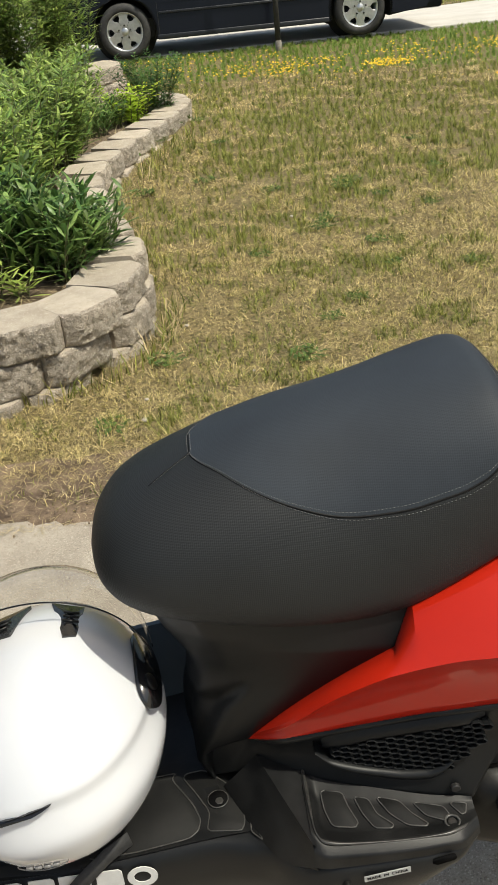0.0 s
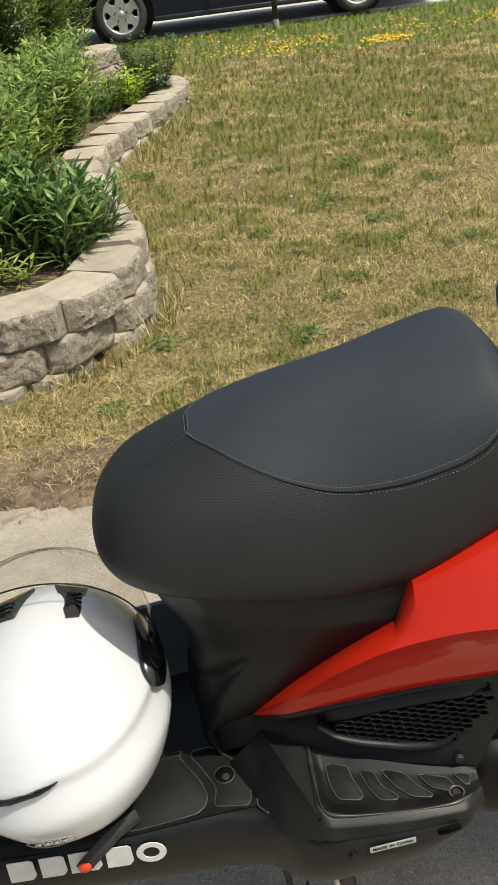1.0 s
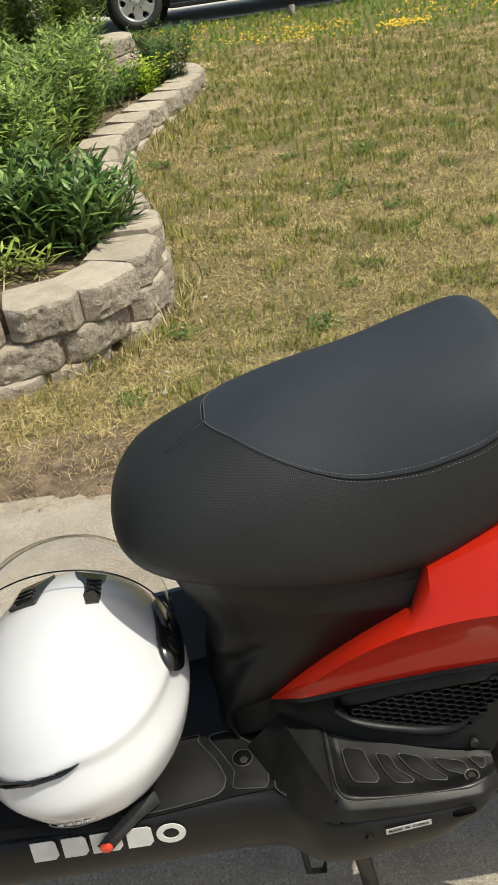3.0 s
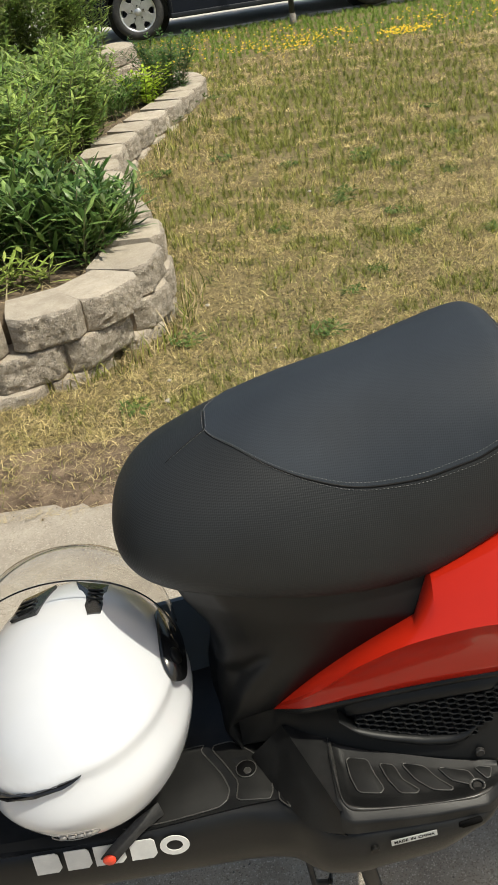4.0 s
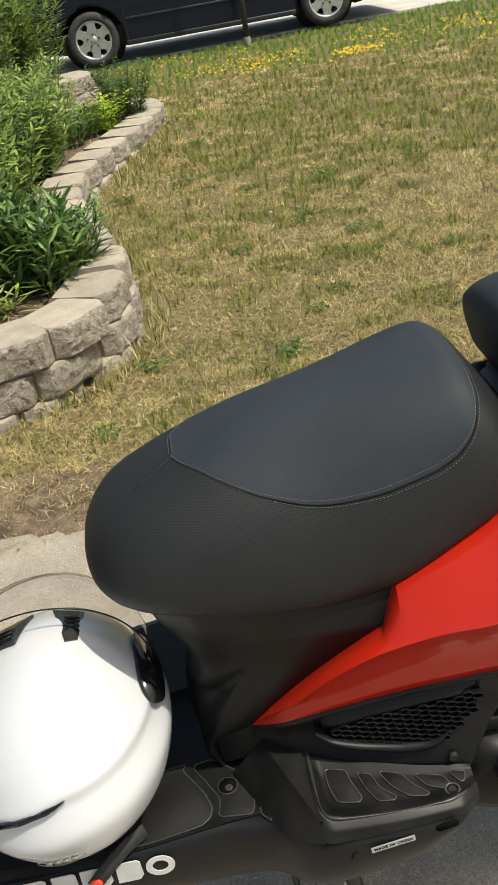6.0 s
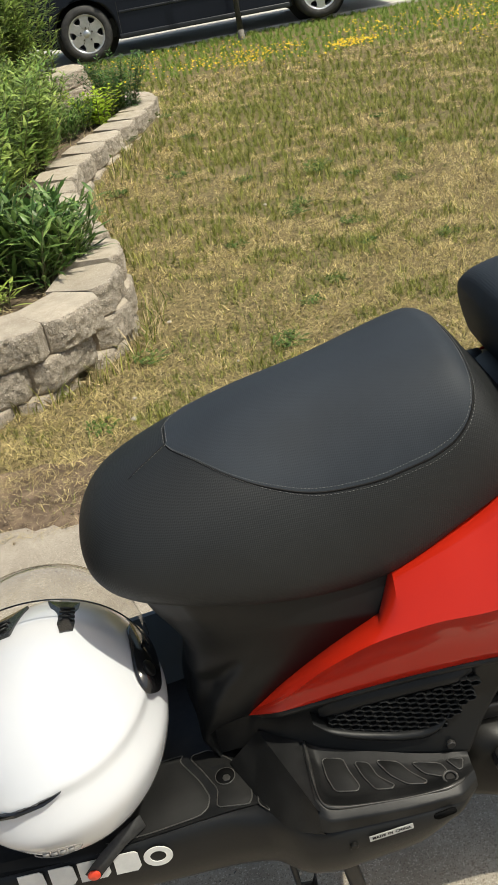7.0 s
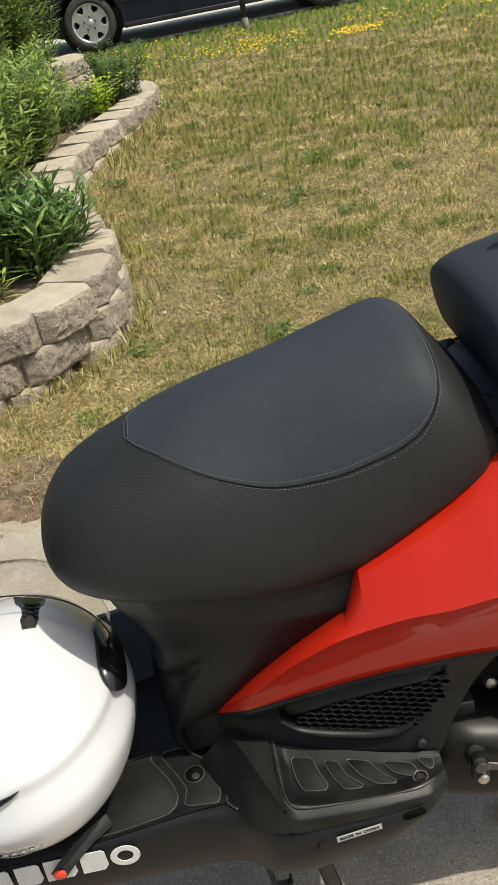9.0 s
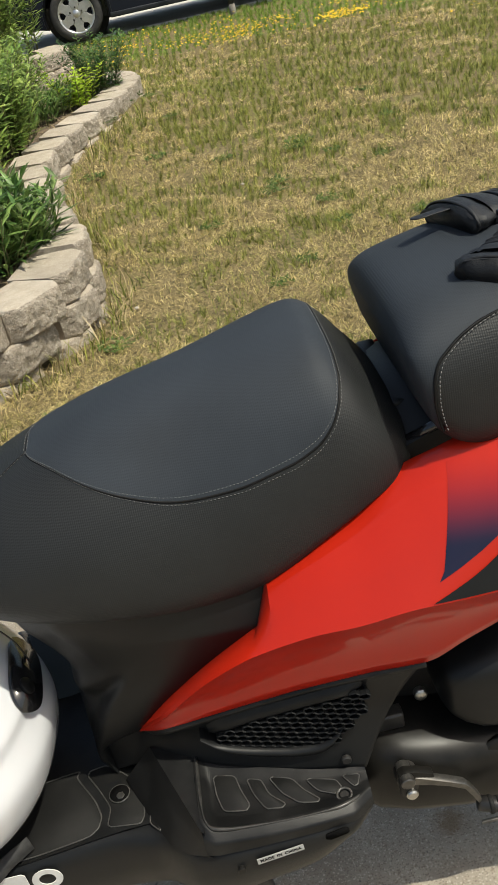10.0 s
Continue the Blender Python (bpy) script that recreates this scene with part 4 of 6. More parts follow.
WEEDS = [(0.148, 5.444, 1.3), (-0.226, 5.145, 1.3), (-0.144, 2.959, 1.1), (-0.315, 2.487, 0.9), (0.317, 4.024, 0.9), (0.882, 3.703, 0.8), (0.643, 3.355, 0.8),
         (0.354, 2.843, 1.1), (0.37, 2.9, 0.7), (0.517, 3.162, 0.8), (0.881, 4.078, 1.0), (0.518, 5.173, 1.0), (0.692, 4.414, 1.2), (1.09, 4.863, 0.9), (0.74, 4.55, 1.1), (0.963, 5.21, 1.4),
         (0.92, 5.1, 1.1), (-0.15, 6.2, 1.4), (-0.22, 6.4, 1.3), (0.0, 6.75, 1.2), (0.08, 6.9, 1.3), (0.2, 7.0, 1.1), (-0.28, 5.8, 1.0), (1.3, 4.6, 0.9), (1.6, 6.2, 1.1), (0.3, 6.4, 0.9), (1.2, 3.6, 0.8), (1.55, 5.4, 1.0)]
weeds()


# ---- post and van ----
def post():
    root = thing("post", 1.45, 12.17, -0.05, "slim dark post with a weathered grey base standing in the lawn", "post")
    part("shaft", tube([(0, 0, 0.16), (-0.008, 0, 0.8), (-0.02, 0, 1.6), (-0.03, 0, 2.3)], [0.036, 0.034, 0.032, 0.03], 10), POST, root)
    part("base", tube([(0.002, 0, -0.05), (0.002, 0, 0.1), (0, 0, 0.18)], [0.046, 0.043, 0.039], 10), POST_BASE, root)


post()


def wheel(parent, x, y, z, r=0.335):
    w = new("wheel")
    w.parent = parent
    w.location = (x, y, z)
    prof = [(0.0, 0.66), (-0.02, 0.70), (-0.028, 0.8), (-0.02, 0.94), (0.02, 1.0), (0.18, 1.0), (0.215, 0.94), (0.22, 0.7)]
    rings = [[(r * q * math.cos(a), d, r * q * math.sin(a)) for a in np.linspace(0, 2 * math.pi, 40, endpoint=False)] for d, q in prof]
    part("tyre", loft(rings, caps=False), TYRE, w)
    rim = loft([[(r * q * math.cos(a), d, r * q * math.sin(a)) for a in np.linspace(0, 2 * math.pi, 40, endpoint=False)] for d, q in ((-0.018, 0.7), (-0.02, 0.66), (0.01, 0.62), (0.05, 0.6), (0.09, 0.58))], caps=False)
    part("rim", rim, ALLOY, w, "silver alloy rim")
    part("hub_well", moved(disc(r * 0.6, 0.02, 32), 0, 0.08, 0), VAN_TRIM, w)
    spokes = []
    for k in range(6):
        a = math.pi / 3 * k + math.pi / 2
        b = slab([(0.04, -0.022), (0.118, -0.066), (0.160, -0.050), (0.196, -0.062), (0.214, -0.098), (0.222, 0.0), (0.214, 0.098), (0.196, 0.062), (0.160, 0.050), (0.118, 0.066), (0.04, 0.022)], -0.012, 0.012, 0.002, 1)
        turned(b, 90, "X")
        turned(b, -math.degrees(a), "Y")
        spokes.append(b)
    for k, b in enumerate(spokes):
        part("spoke", b, ALLOY, w, smooth=False)
    part("hub_cap", disc(0.05, 0.03, 24, 0.006), ALLOY, w)
    for k in range(5):
        a = 2 * math.pi * k / 5 + 0.3
        part("lug_nut", moved(disc(0.011, 0.03, 8), 0.078 * math.cos(a), -0.016, 0.078 * math.sin(a)), DARK_METAL, w)
    return w


def van():
    root = thing("minivan", 1.07, 13.6, 0.03, "dark navy minivan with silver six-spoke wheels parked on the driveway", "van")
    X0, Y0, Z0 = 1.07, 13.6, 0.03
    ra, fa, rr = -0.466 - X0, 2.614 - X0, 0.40
    hub = 0.335

    def arch(cx):
        return [(cx + rr * math.cos(a), hub + rr * math.sin(a)) for a in np.linspace(math.pi + 0.32, -0.32, 18)]

    lower = [(-2.62, 0.42), (-2.55, 0.32), (-2.0, 0.23)] + arch(ra) + [(-0.9, 0.215), (0.9, 0.21)] + arch(fa) + [(2.15, 0.24), (2.46, 0.25), (2.55, 0.34)]
    upper = [(2.58, 0.62), (2.4, 0.86), (1.75, 1.05), (-2.55, 1.08), (-2.64, 0.8)]
    bm = bmesh.new()
    y0 = -0.94
    f = bm.faces.new([bm.verts.new((x, y0, z)) for x, z in lower + upper])
    ext = bmesh.ops.extrude_face_region(bm, geom=[f])
    bmesh.ops.translate(bm, verts=[v for v in ext["geom"] if isinstance(v, bmesh.types.BMVert)], vec=(0, 1.88, 0))
    for v in bm.verts:
        if v.co.z > 0.7:
            v.co.y *= 0.97
        if v.co.x > 2.3 or v.co.x < -2.5:
            v.co.y *= 0.9
    big = [e for e in bm.edges if len(e.link_faces) == 2 and e.calc_face_angle(0) > 0.9 and abs(e.verts[0].co.y - e.verts[1].co.y) < 0.2]
    bmesh.ops.bevel(bm, geom=big, offset=0.025, segments=2, affect="EDGES")
    part("body", bm, VAN_PAINT, root, sharp=35)
    cab = [(-2.58, 1.06), (1.72, 1.04), (0.72, 1.62), (0.3, 1.73), (-2.2, 1.75), (-2.45, 1.62)]
    bm = bmesh.new()
    f = bm.faces.new([bm.verts.new((x, -0.9, z)) for x, z in cab])
    ext = bmesh.ops.extrude_face_region(bm, geom=[f])
    bmesh.ops.translate(bm, verts=[v for v in ext["geom"] if isinstance(v, bmesh.types.BMVert)], vec=(0, 1.8, 0))
    for v in bm.verts:
        if v.co.z > 1.3:
            v.co.y *= 0.8
    bmesh.ops.bevel(bm, geom=bm.edges[:], offset=0.04, segments=2, affect="EDGES")
    part("roof", bm, VAN_PAINT, root, sharp=35)
    for sgn in (-1, 1):
        for a, b in ((-2.3, -1.25), (-1.18, -0.05), (0.02, 1.05)):
            pane = bmesh.new()
            quad = [(a, 1.12), (b + (0.22 if b > 1 else 0), 1.12), (b - (0.28 if b > 1 else 0.02), 1.58), (a + 0.05, 1.58)]
            pane.faces.new([pane.verts.new((x, sgn * (0.9 - 0.18 * (z - 1.06) / 0.6 + 0.012), z)) for x, z in quad])
            r = bmesh.ops.extrude_face_region(pane, geom=pane.faces[:])
            bmesh.ops.translate(pane, verts=[v for v in r["geom"] if isinstance(v, bmesh.types.BMVert)], vec=(0, sgn * 0.008, 0))
            part("window", pane, VAN_GLASS, root, smooth=False)
    for a, b in ((ra + 0.46, 0.42), (0.46, fa - 0.46)):
        part("door_moulding", box(a, -0.958, 0.505, b, -0.936, 0.535, 0.006), VAN_TRIM, root, "narrow grey side moulding")
    part("sill", box(ra + 0.42, -0.955, 0.205, fa - 0.42, -0.9, 0.265, 0.01), VAN_TRIM, root)
    for x in (0.44, ra + 0.44):
        part("door_gap", box(x, -0.944, 0.27, x + 0.008, -0.9395, 1.03), DARK_METAL, root, smooth=False)
    part("underbody", box(-2.2, -0.7, 0.22, 2.2, 0.7, 0.45), DARK_METAL, root, smooth=False)
    part("front_bumper", box(2.1, -0.86, 0.24, 2.66, 0.86, 0.50, 0.05), VAN_PAINT, root, sharp=40)
    part("rear_light", box(-2.66, -0.88, 0.85, -2.45, -0.7, 1.25, 0.02), RED_LENS, root, "red tail lamp")
    for cx in (ra, fa):
        wheel(root, cx, -0.9, hub)
        back = wheel(root, cx, 0.9, hub)
        back.rotation_euler = (0, 0, math.pi)
        part("wheel_well", moved(disc(0.42, 0.02, 32), cx, -0.64, hub), DARK_METAL, root)
        liner = loft([[(cx + 0.395 * math.cos(a), y, hub + 0.395 * math.sin(a)) for a in np.linspace(-0.3, math.pi + 0.3, 18)] for y in (-0.9, 0.9)], closed=False)
        part("wheel_arch", liner, DARK_METAL, root)


van()


# ---- scooter ----
YC = 0.893
scooter = thing("motor_scooter", 0.1, YC, 0.0, "black and red motor scooter parked on its centre stand", "scooter")


def sp(name, bm, material, label="", parent=None, smooth=True, sharp=None):
    """A part of the scooter, given in world places."""
    return part(name, shifted(bm, scooter), material, parent or scooter, label, smooth, sharp)


def mirrored(bm):
    for v in bm.verts:
        v.co.y = 2 * YC - v.co.y
    return bm


SEAT = dict(
    n=2.0,
    x=(-0.166, -0.160, -0.145, -0.12, -0.08, -0.04, 0, 0.05, 0.10, 0.15, 0.20, 0.25, 0.285, 0.302, 0.318, 0.332, 0.345, 0.356),
    w=(0.015, 0.055, 0.09, 0.118, 0.135, 0.143, 0.148, 0.152, 0.153, 0.153, 0.152, 0.149, 0.145, 0.142, 0.137, 0.128, 0.11, 0.06),
    t=(0.705, 0.728, 0.752, 0.776, 0.796, 0.813, 0.828, 0.8435, 0.855, 0.864, 0.8735, 0.883, 0.888, 0.884, 0.853, 0.83, 0.806, 0.78),
    m=(0.70, 0.699, 0.698, 0.696, 0.693, 0.69, 0.687, 0.683, 0.681, 0.682, 0.69, 0.706, 0.722, 0.73, 0.738, 0.745, 0.75, 0.762),
    b=(0.692, 0.687, 0.683, 0.677, 0.670, 0.663, 0.656, 0.65, 0.647, 0.65, 0.662, 0.69, 0.712, 0.722, 0.732, 0.74, 0.746, 0.757))
PILLION = dict(
    n=3.2,
    x=(0.361, 0.363, 0.368, 0.383, 0.42, 0.47, 0.55, 0.68, 0.74, 0.76),
    w=(0.118, 0.136, 0.146, 0.152, 0.154, 0.154, 0.148, 0.12, 0.09, 0.03),
    t=(0.868, 0.885, 0.899, 0.911, 0.921, 0.930, 0.938, 0.942, 0.925, 0.89),
    m=(0.838, 0.830, 0.820, 0.808, 0.802, 0.806, 0.815, 0.84, 0.85, 0.87),
    b=(0.820, 0.808, 0.794, 0.778, 0.770, 0.782, 0.80, 0.83, 0.845, 0.865))


def cushion_at(S, x):
    """Half-width, top, widest and lowest heights at x, eased over a short run."""
    d = max(0.0, min(0.024, 0.45 * (x - S["x"][0]), 0.45 * (S["x"][-1] - x)))
    run = [x - d, x - 0.5 * d, x, x + 0.5 * d, x + d]
    return [float(np.dot(blend(run, S["x"], S[k]), (0.12, 0.23, 0.3, 0.23, 0.12))) for k in "wtmb"]


def squareness(S, x):
    """The seat's section is an ellipse at the nose and squarer at the rear."""
    if S["n"] != 2.0:
        return S["n"]
    u = min(max((x - 0.10) / 0.21, 0), 1)
    return 2.0 + 0.8 * u * u * (3 - 2 * u)



def cushion_z(S, x, y):
    w, t, m, b = cushion_at(S, x)
    u = min(abs(y - YC) / w, 0.999)
    n = squareness(S, x)
    return m + (t - m) * (1 - u ** n) ** (1 / n)


def rake(S, x, z):
    """The cushion's rear face leans: its lower part reaches further back."""
    if S["n"] != 2.0:
        u = min(max((0.47 - x) / 0.09, 0), 1)
        return x + 0.22 * u * max(0.0, 0.875 - z)
    u = min(max((x - 0.24) / 0.12, 0), 1)
    return x + 0.16 * u * u * max(0.0, 0.885 - z)


def cushion(S, n=110, k=44):
    s = np.linspace(0, 1, n)
    s = 0.5 - 0.5 * np.cos(np.pi * s) * (0.35 + 0.65 * np.abs(np.cos(np.pi * s)) ** 0)
    xs = S["x"][0] + (S["x"][-1] - S["x"][0]) * s
    rings = []
    for x in xs:
        w, t, m, b = cushion_at(S, x)
        ring = []
        for a in np.linspace(0, math.pi, k):
            c, s_ = math.cos(a), math.sin(a)
            e = 2 / squareness(S, x)
            ring.append((x, YC - w * math.copysign(abs(c) ** e, c), m + (t - m) * abs(s_) ** e))
        for q in (0.35, 0.7, 1.0):
            ring.append((x, YC + w * (1 - 0.06 * q * q), m + (b - m) * q))
        for q in (0.86, 0.5, 0, -0.5, -0.86):
            ring.append((x, YC + w * q, b - 0.006 * (1 - q * q)))
        for q in (1.0, 0.7, 0.35):
            ring.append((x, YC - w * (1 - 0.06 * q * q), m + (b - m) * q))
        rings.append([(rake(S, q[0], q[2]), q[1], q[2]) for q in ring])
    return loft(rings)


LOOP_X = (-0.039, -0.037, -0.003, 0.03, 0.063, 0.103, 0.15, 0.198, 0.235, 0.262, 0.282, 0.294, 0.300, 0.302, 0.302)
LOOP_W = (0.0, 0.021, 0.0705, 0.0995, 0.116, 0.127, 0.1335, 0.1378, 0.1385, 0.1365, 0.130, 0.116, 0.092, 0.055, 0.0)


def loop_run(offset, n):
    """The seam's half-width along the seat, from the panel's blunt front round to the rear."""
    far = np.concatenate([[0], np.cumsum(np.hypot(np.diff(LOOP_X), np.diff(LOOP_W)))])
    ts = np.linspace(0, far[-1], n)
    px_, pw = blend(ts, far, LOOP_X), blend(ts, far, LOOP_W)
    dx, dw = np.gradient(px_), np.gradient(pw)
    ln_ = np.maximum(np.hypot(dx, dw), 1e-9)
    return px_ + offset * np.where(dw < 0, -dw / ln_, 0), np.maximum(pw + offset * np.maximum(dx / ln_, 0), 0)


def on_seat(x, y):
    z = cushion_z(SEAT, x, y)
    return Vector((rake(SEAT, x, z), y, z))


def seam_loop(offset=0.0, n=150):
    """The seam round the seat's top panel: a straight front edge with sharp corners, then round the rear and back."""
    px_, pw = loop_run(offset, n)
    k = int(np.argmax(pw > LOOP_W[1]))
    near = [on_seat(float(x), YC - float(w)) for x, w in zip(px_[k:], pw[k:])]
    away = [on_seat(float(x), YC + float(w)) for x, w in zip(px_[k:], pw[k:])]
    front = [on_seat(float(px_[k]) - offset, YC + float(pw[k]) * float(u)) for u in np.linspace(1, -1, 14)][1:]
    return near + away[::-1][1:] + front


def stitches(points, length, gap, radius, lift=0.001):
    """Short thread dashes along a line of points."""
    bms, travelled, last, start = [], 0.0, points[0], points[0]
    for p in points[1:]:
        travelled += (p - last).length
        last = p
        if travelled >= length + gap:
            bms.append(tube([start + Vector((0, 0, lift)), start.lerp(p, length / (length + gap)) + Vector((0, 0, lift))], radius, 4))
            start, travelled = p, 0.0
    return joined(*bms)


def seats():
    bm = cushion(SEAT)
    seat = sp("seat", bm, VINYL, "black vinyl saddle with grey stitched seams")
    px_, pw = loop_run(0.0, 120)
    first = int(np.argmax(pw > LOOP_W[1]))
    rows = [[on_seat(float(x), YC + float(w) * u) + Vector((0, 0, 0.0009)) for u in np.linspace(-1, 1, 61)] for x, w in zip(px_[first:-1], pw[first:-1])]
    sp("top_panel", loft(rows, closed=False), VINYL_SKY_SHEEN, "smooth vinyl top panel, sky sheen painted in blue-grey", seat)
    # sunk dark tube draws the groove's shade between the stitch rows
    sp("seam", tube([p - Vector((0, 0, 0.0002)) for p in seam_loop()], 0.0014, 6), SEAM_SHADE, "", seat)
    for off in (-0.0017, 0.0021):
        sp("stitching", stitches(seam_loop(off, 900), 0.0021, 0.0015, 0.00042), STITCH, "grey thread stitching", seat)
    nose = [on_seat(float(x), YC - float(y)) for x, y in zip(np.linspace(-0.037, -0.086, 60), np.linspace(0.021, 0.040, 60))]
    sp("nose_seam", tube(nose, [0.0009] * 40 + [0.0006] * 20, 6), SEAM_SHADE, "", seat)
    sp("nose_stitching", stitches([p + Vector((0, -0.003, 0)) for p in nose], 0.0024, 0.0018, 0.00034), STITCH, "", seat)
    ks = np.linspace(0, 7, 420)
    pts = []
    for x, z in zip(blend(ks, range(8), (0.3865, 0.384, 0.382, 0.383, 0.389, 0.404, 0.432, 0.52)), blend(ks, range(8), (0.797, 0.811, 0.832, 0.851, 0.868, 0.881, 0.895, 0.915))):
        x, z = float(x), float(z)
        x -= rake(PILLION, x, z) - x
        w, t, m, b = cushion_at(PILLION, x)
        u = min(max((z - m) / (t - m), 0.0), 0.985)
        pts.append(Vector((rake(PILLION, x, z), YC - w * (1 - u ** 3.2) ** (1 / 3.2) - 0.0003, z)))
    # smooth vinyl with sky sheen in its colour on top, coarse weave on the side panels outside the seam
    bm = cushion(PILLION, 150, 90)
    seam_z, seam_x = [p.z for p in pts], [p.x for p in pts]
    for f in bm.faces:
        c = f.calc_center_median()
        f.material_index = int(abs(c.y - YC) > 0.06 and c.x > np.interp(c.z, seam_z, seam_x))
    pil = sp("pillion_seat", bm, VINYL_SKY_SHEEN, "black vinyl passenger seat with a stitched side seam")
    pil.data.materials.append(VINYL)
    sp("seam", tube(pts, 0.0016, 6), SEAM_SHADE, "", pil)
    sp("stitching", stitches([p + Vector((0.0042, -0.0024, 0.0)) for p in pts], 0.0028, 0.0016, 0.0006), STITCH, "grey thread stitching", pil)
    # bridge between the two seats
    br = loft([[(x, YC - 0.1 - d, z), (x, YC - 0.06, z + 0.028), (x, YC + 0.06, z + 0.028), (x, YC + 0.1 + d, z), (x, YC + 0.1, z - 0.04), (x, YC - 0.1, z - 0.04)]
               for x, z, d in ((0.33, 0.752, 0.0), (0.355, 0.765, 0.012), (0.38, 0.776, 0.014), (0.42, 0.785, 0.01))])
    bridge = sp("seat_bridge", br, PLASTIC, "black plastic bridge between the seats", sharp=40)
    for y in (YC - 0.05, YC + 0.07):
        sp("slot_clip", box(0.356, y - 0.02, 0.778, 0.378, y + 0.02, 0.796, 0.004), PLASTIC, "", bridge)
    sp("latch_rail", tube([(0.362, 0.79, 0.768), (0.39, 0.782, 0.783), (0.42, 0.78, 0.79)], 0.006, 8), GLOSS_BLACK, "", bridge)


seats()


def cowl():
    """The moulding between saddle and floor: flared above, with a scooped hollow whose rim sweeps down to the floor."""
    rings = []
    for z in np.linspace(0.335, 0.69, 86):
        z = float(z)
        xf = float(blend([z], (0.335, 0.36, 0.40, 0.45, 0.50, 0.54, 0.58, 0.61, 0.64, 0.67, 0.69), (-0.066, -0.08, -0.09, -0.088, -0.078, -0.074, -0.083, -0.096, -0.108, -0.115, -0.118))[0])
        xe, ye = (float(np.interp(z, (0.335, 0.40, 0.433, 0.492, 0.556, 0.606, 0.661, 0.70), c)) for c in
                  ((-0.058, -0.058, -0.010, 0.042, 0.108, 0.166, 0.187, 0.20), (0.824, 0.824, 0.799, 0.782, 0.762, 0.745, 0.76, 0.765)))
        wr = float(blend([z], (0.335, 0.40, 0.46, 0.55, 0.60, 0.64, 0.69), (0.07, 0.078, 0.09, 0.101, 0.113, 0.126, 0.134))[0])
        xr = float(blend([z], (0.335, 0.40, 0.427, 0.464, 0.50, 0.55, 0.60, 0.69), (-0.060, -0.078, -0.074, -0.060, -0.044, -0.026, -0.036, -0.062))[0])
        xe = max(xe, xr + 0.006)
        ctl = [(xf, 0.0), (xf + 0.05 * (xr - xf), 0.45 * wr), (xf + 0.33 * (xr - xf), 0.82 * wr), (xr, wr)]
        half = [(float(a), float(b)) for a, b in zip(blend(np.linspace(0, 3, 30), range(4), [c[0] for c in ctl]), blend(np.linspace(0, 3, 30), range(4), [c[1] for c in ctl]))]
        for q in np.linspace(0.04, 1, 26):
            half.append((xr + (xe - xr) * float(q), wr + (YC - ye - wr) * float(q) + 0.006 * math.sin(math.pi * float(q))))
        half.append((xe + 0.012, YC - ye - 0.02))
        out = []
        for x, w in half:
            # hollow below a rising rim and in front of a falling one, with two soft folds in it
            top = 0.502 + 0.60 * (x + 0.09)
            back = float(np.interp(z, (0.36, 0.381, 0.422, 0.465, 0.497, 0.53, 0.564), (-0.082, -0.073, -0.061, -0.045, -0.027, -0.002, 0.015)))
            e1, e2 = min(max((top - z) / 0.035, 0), 1), min(max((back - x) / 0.022, 0), 1)
            m = e1 * e1 * (3 - 2 * e1) * e2 * e2 * (3 - 2 * e2) * min(max((z - 0.35) / 0.03, 0), 1) * min(1.0, w / 0.05)
            rim = math.exp(-((back - x) / 0.009) ** 2) * min(max((top + 0.004 - z) / 0.02, 0), 1) * min(max((z - 0.37) / 0.05, 0), 1)
            fold = m * (0.0012 * math.sin((z + 0.8 * x) * 95.0) if z > 0.42 else 0.0)
            out.append((x + 0.008 * m, w - 0.012 * m + 0.0016 * rim + fold))
        rings.append([(x, YC - w, z) for x, w in out] + [(x, YC + w, z) for x, w in out[:0:-1]])
    sp("under_seat_cowl", loft(rings), PLASTIC, "black plastic cowl under the saddle", sharp=60)
    # guessed wall; its blue base colour carries the sky's sheen
    wall = []
    for x, z in ((-0.34, 0.405), (-0.26, 0.425), (-0.18, 0.433), (-0.12, 0.441), (-0.06, 0.45), (-0.02, 0.45)):
        wall.append([(x, 0.985, 0.336), (x, 1.015, z - 0.03), (x, 1.03, z), (x, 1.038, z), (x, 1.052, z - 0.03), (x, 1.06, 0.33)])
    sp("inner_floor_wall", loft(wall), SKY_TINTED_PLASTIC, "dark plastic wall along the floorboard's far side", sharp=40)


cowl()

RED_TOP = ((-0.012, 0.801, 0.433), (0.04, 0.785, 0.492), (0.106, 0.765, 0.556), (0.164, 0.747, 0.606), (0.185, 0.76, 0.661), (0.246, 0.76, 0.693),
           (0.287, 0.765, 0.715), (0.338, 0.772, 0.748), (0.395, 0.765, 0.771), (0.45, 0.765, 0.787), (0.55, 0.77, 0.82), (0.7, 0.81, 0.86))
RED_MID = ((-0.012, 0.80, 0.4325), (0.042, 0.748, 0.504), (0.093, 0.722, 0.562), (0.15, 0.704, 0.602), (0.178, 0.699, 0.612), (0.225, 0.69, 0.625),
           (0.268, 0.682, 0.631), (0.33, 0.676, 0.641), (0.39, 0.673, 0.642), (0.44, 0.672, 0.645), (0.55, 0.685, 0.665), (0.7, 0.74, 0.74))
RED_LOW = ((-0.012, 0.8, 0.432), (0.034, 0.755, 0.474), (0.095, 0.738, 0.497), (0.155, 0.728, 0.512), (0.178, 0.725, 0.516), (0.238, 0.716, 0.527),
           (0.275, 0.712, 0.531), (0.334, 0.704, 0.535), (0.375, 0.70, 0.556), (0.415, 0.70, 0.573), (0.55, 0.715, 0.63), (0.7, 0.75, 0.72))


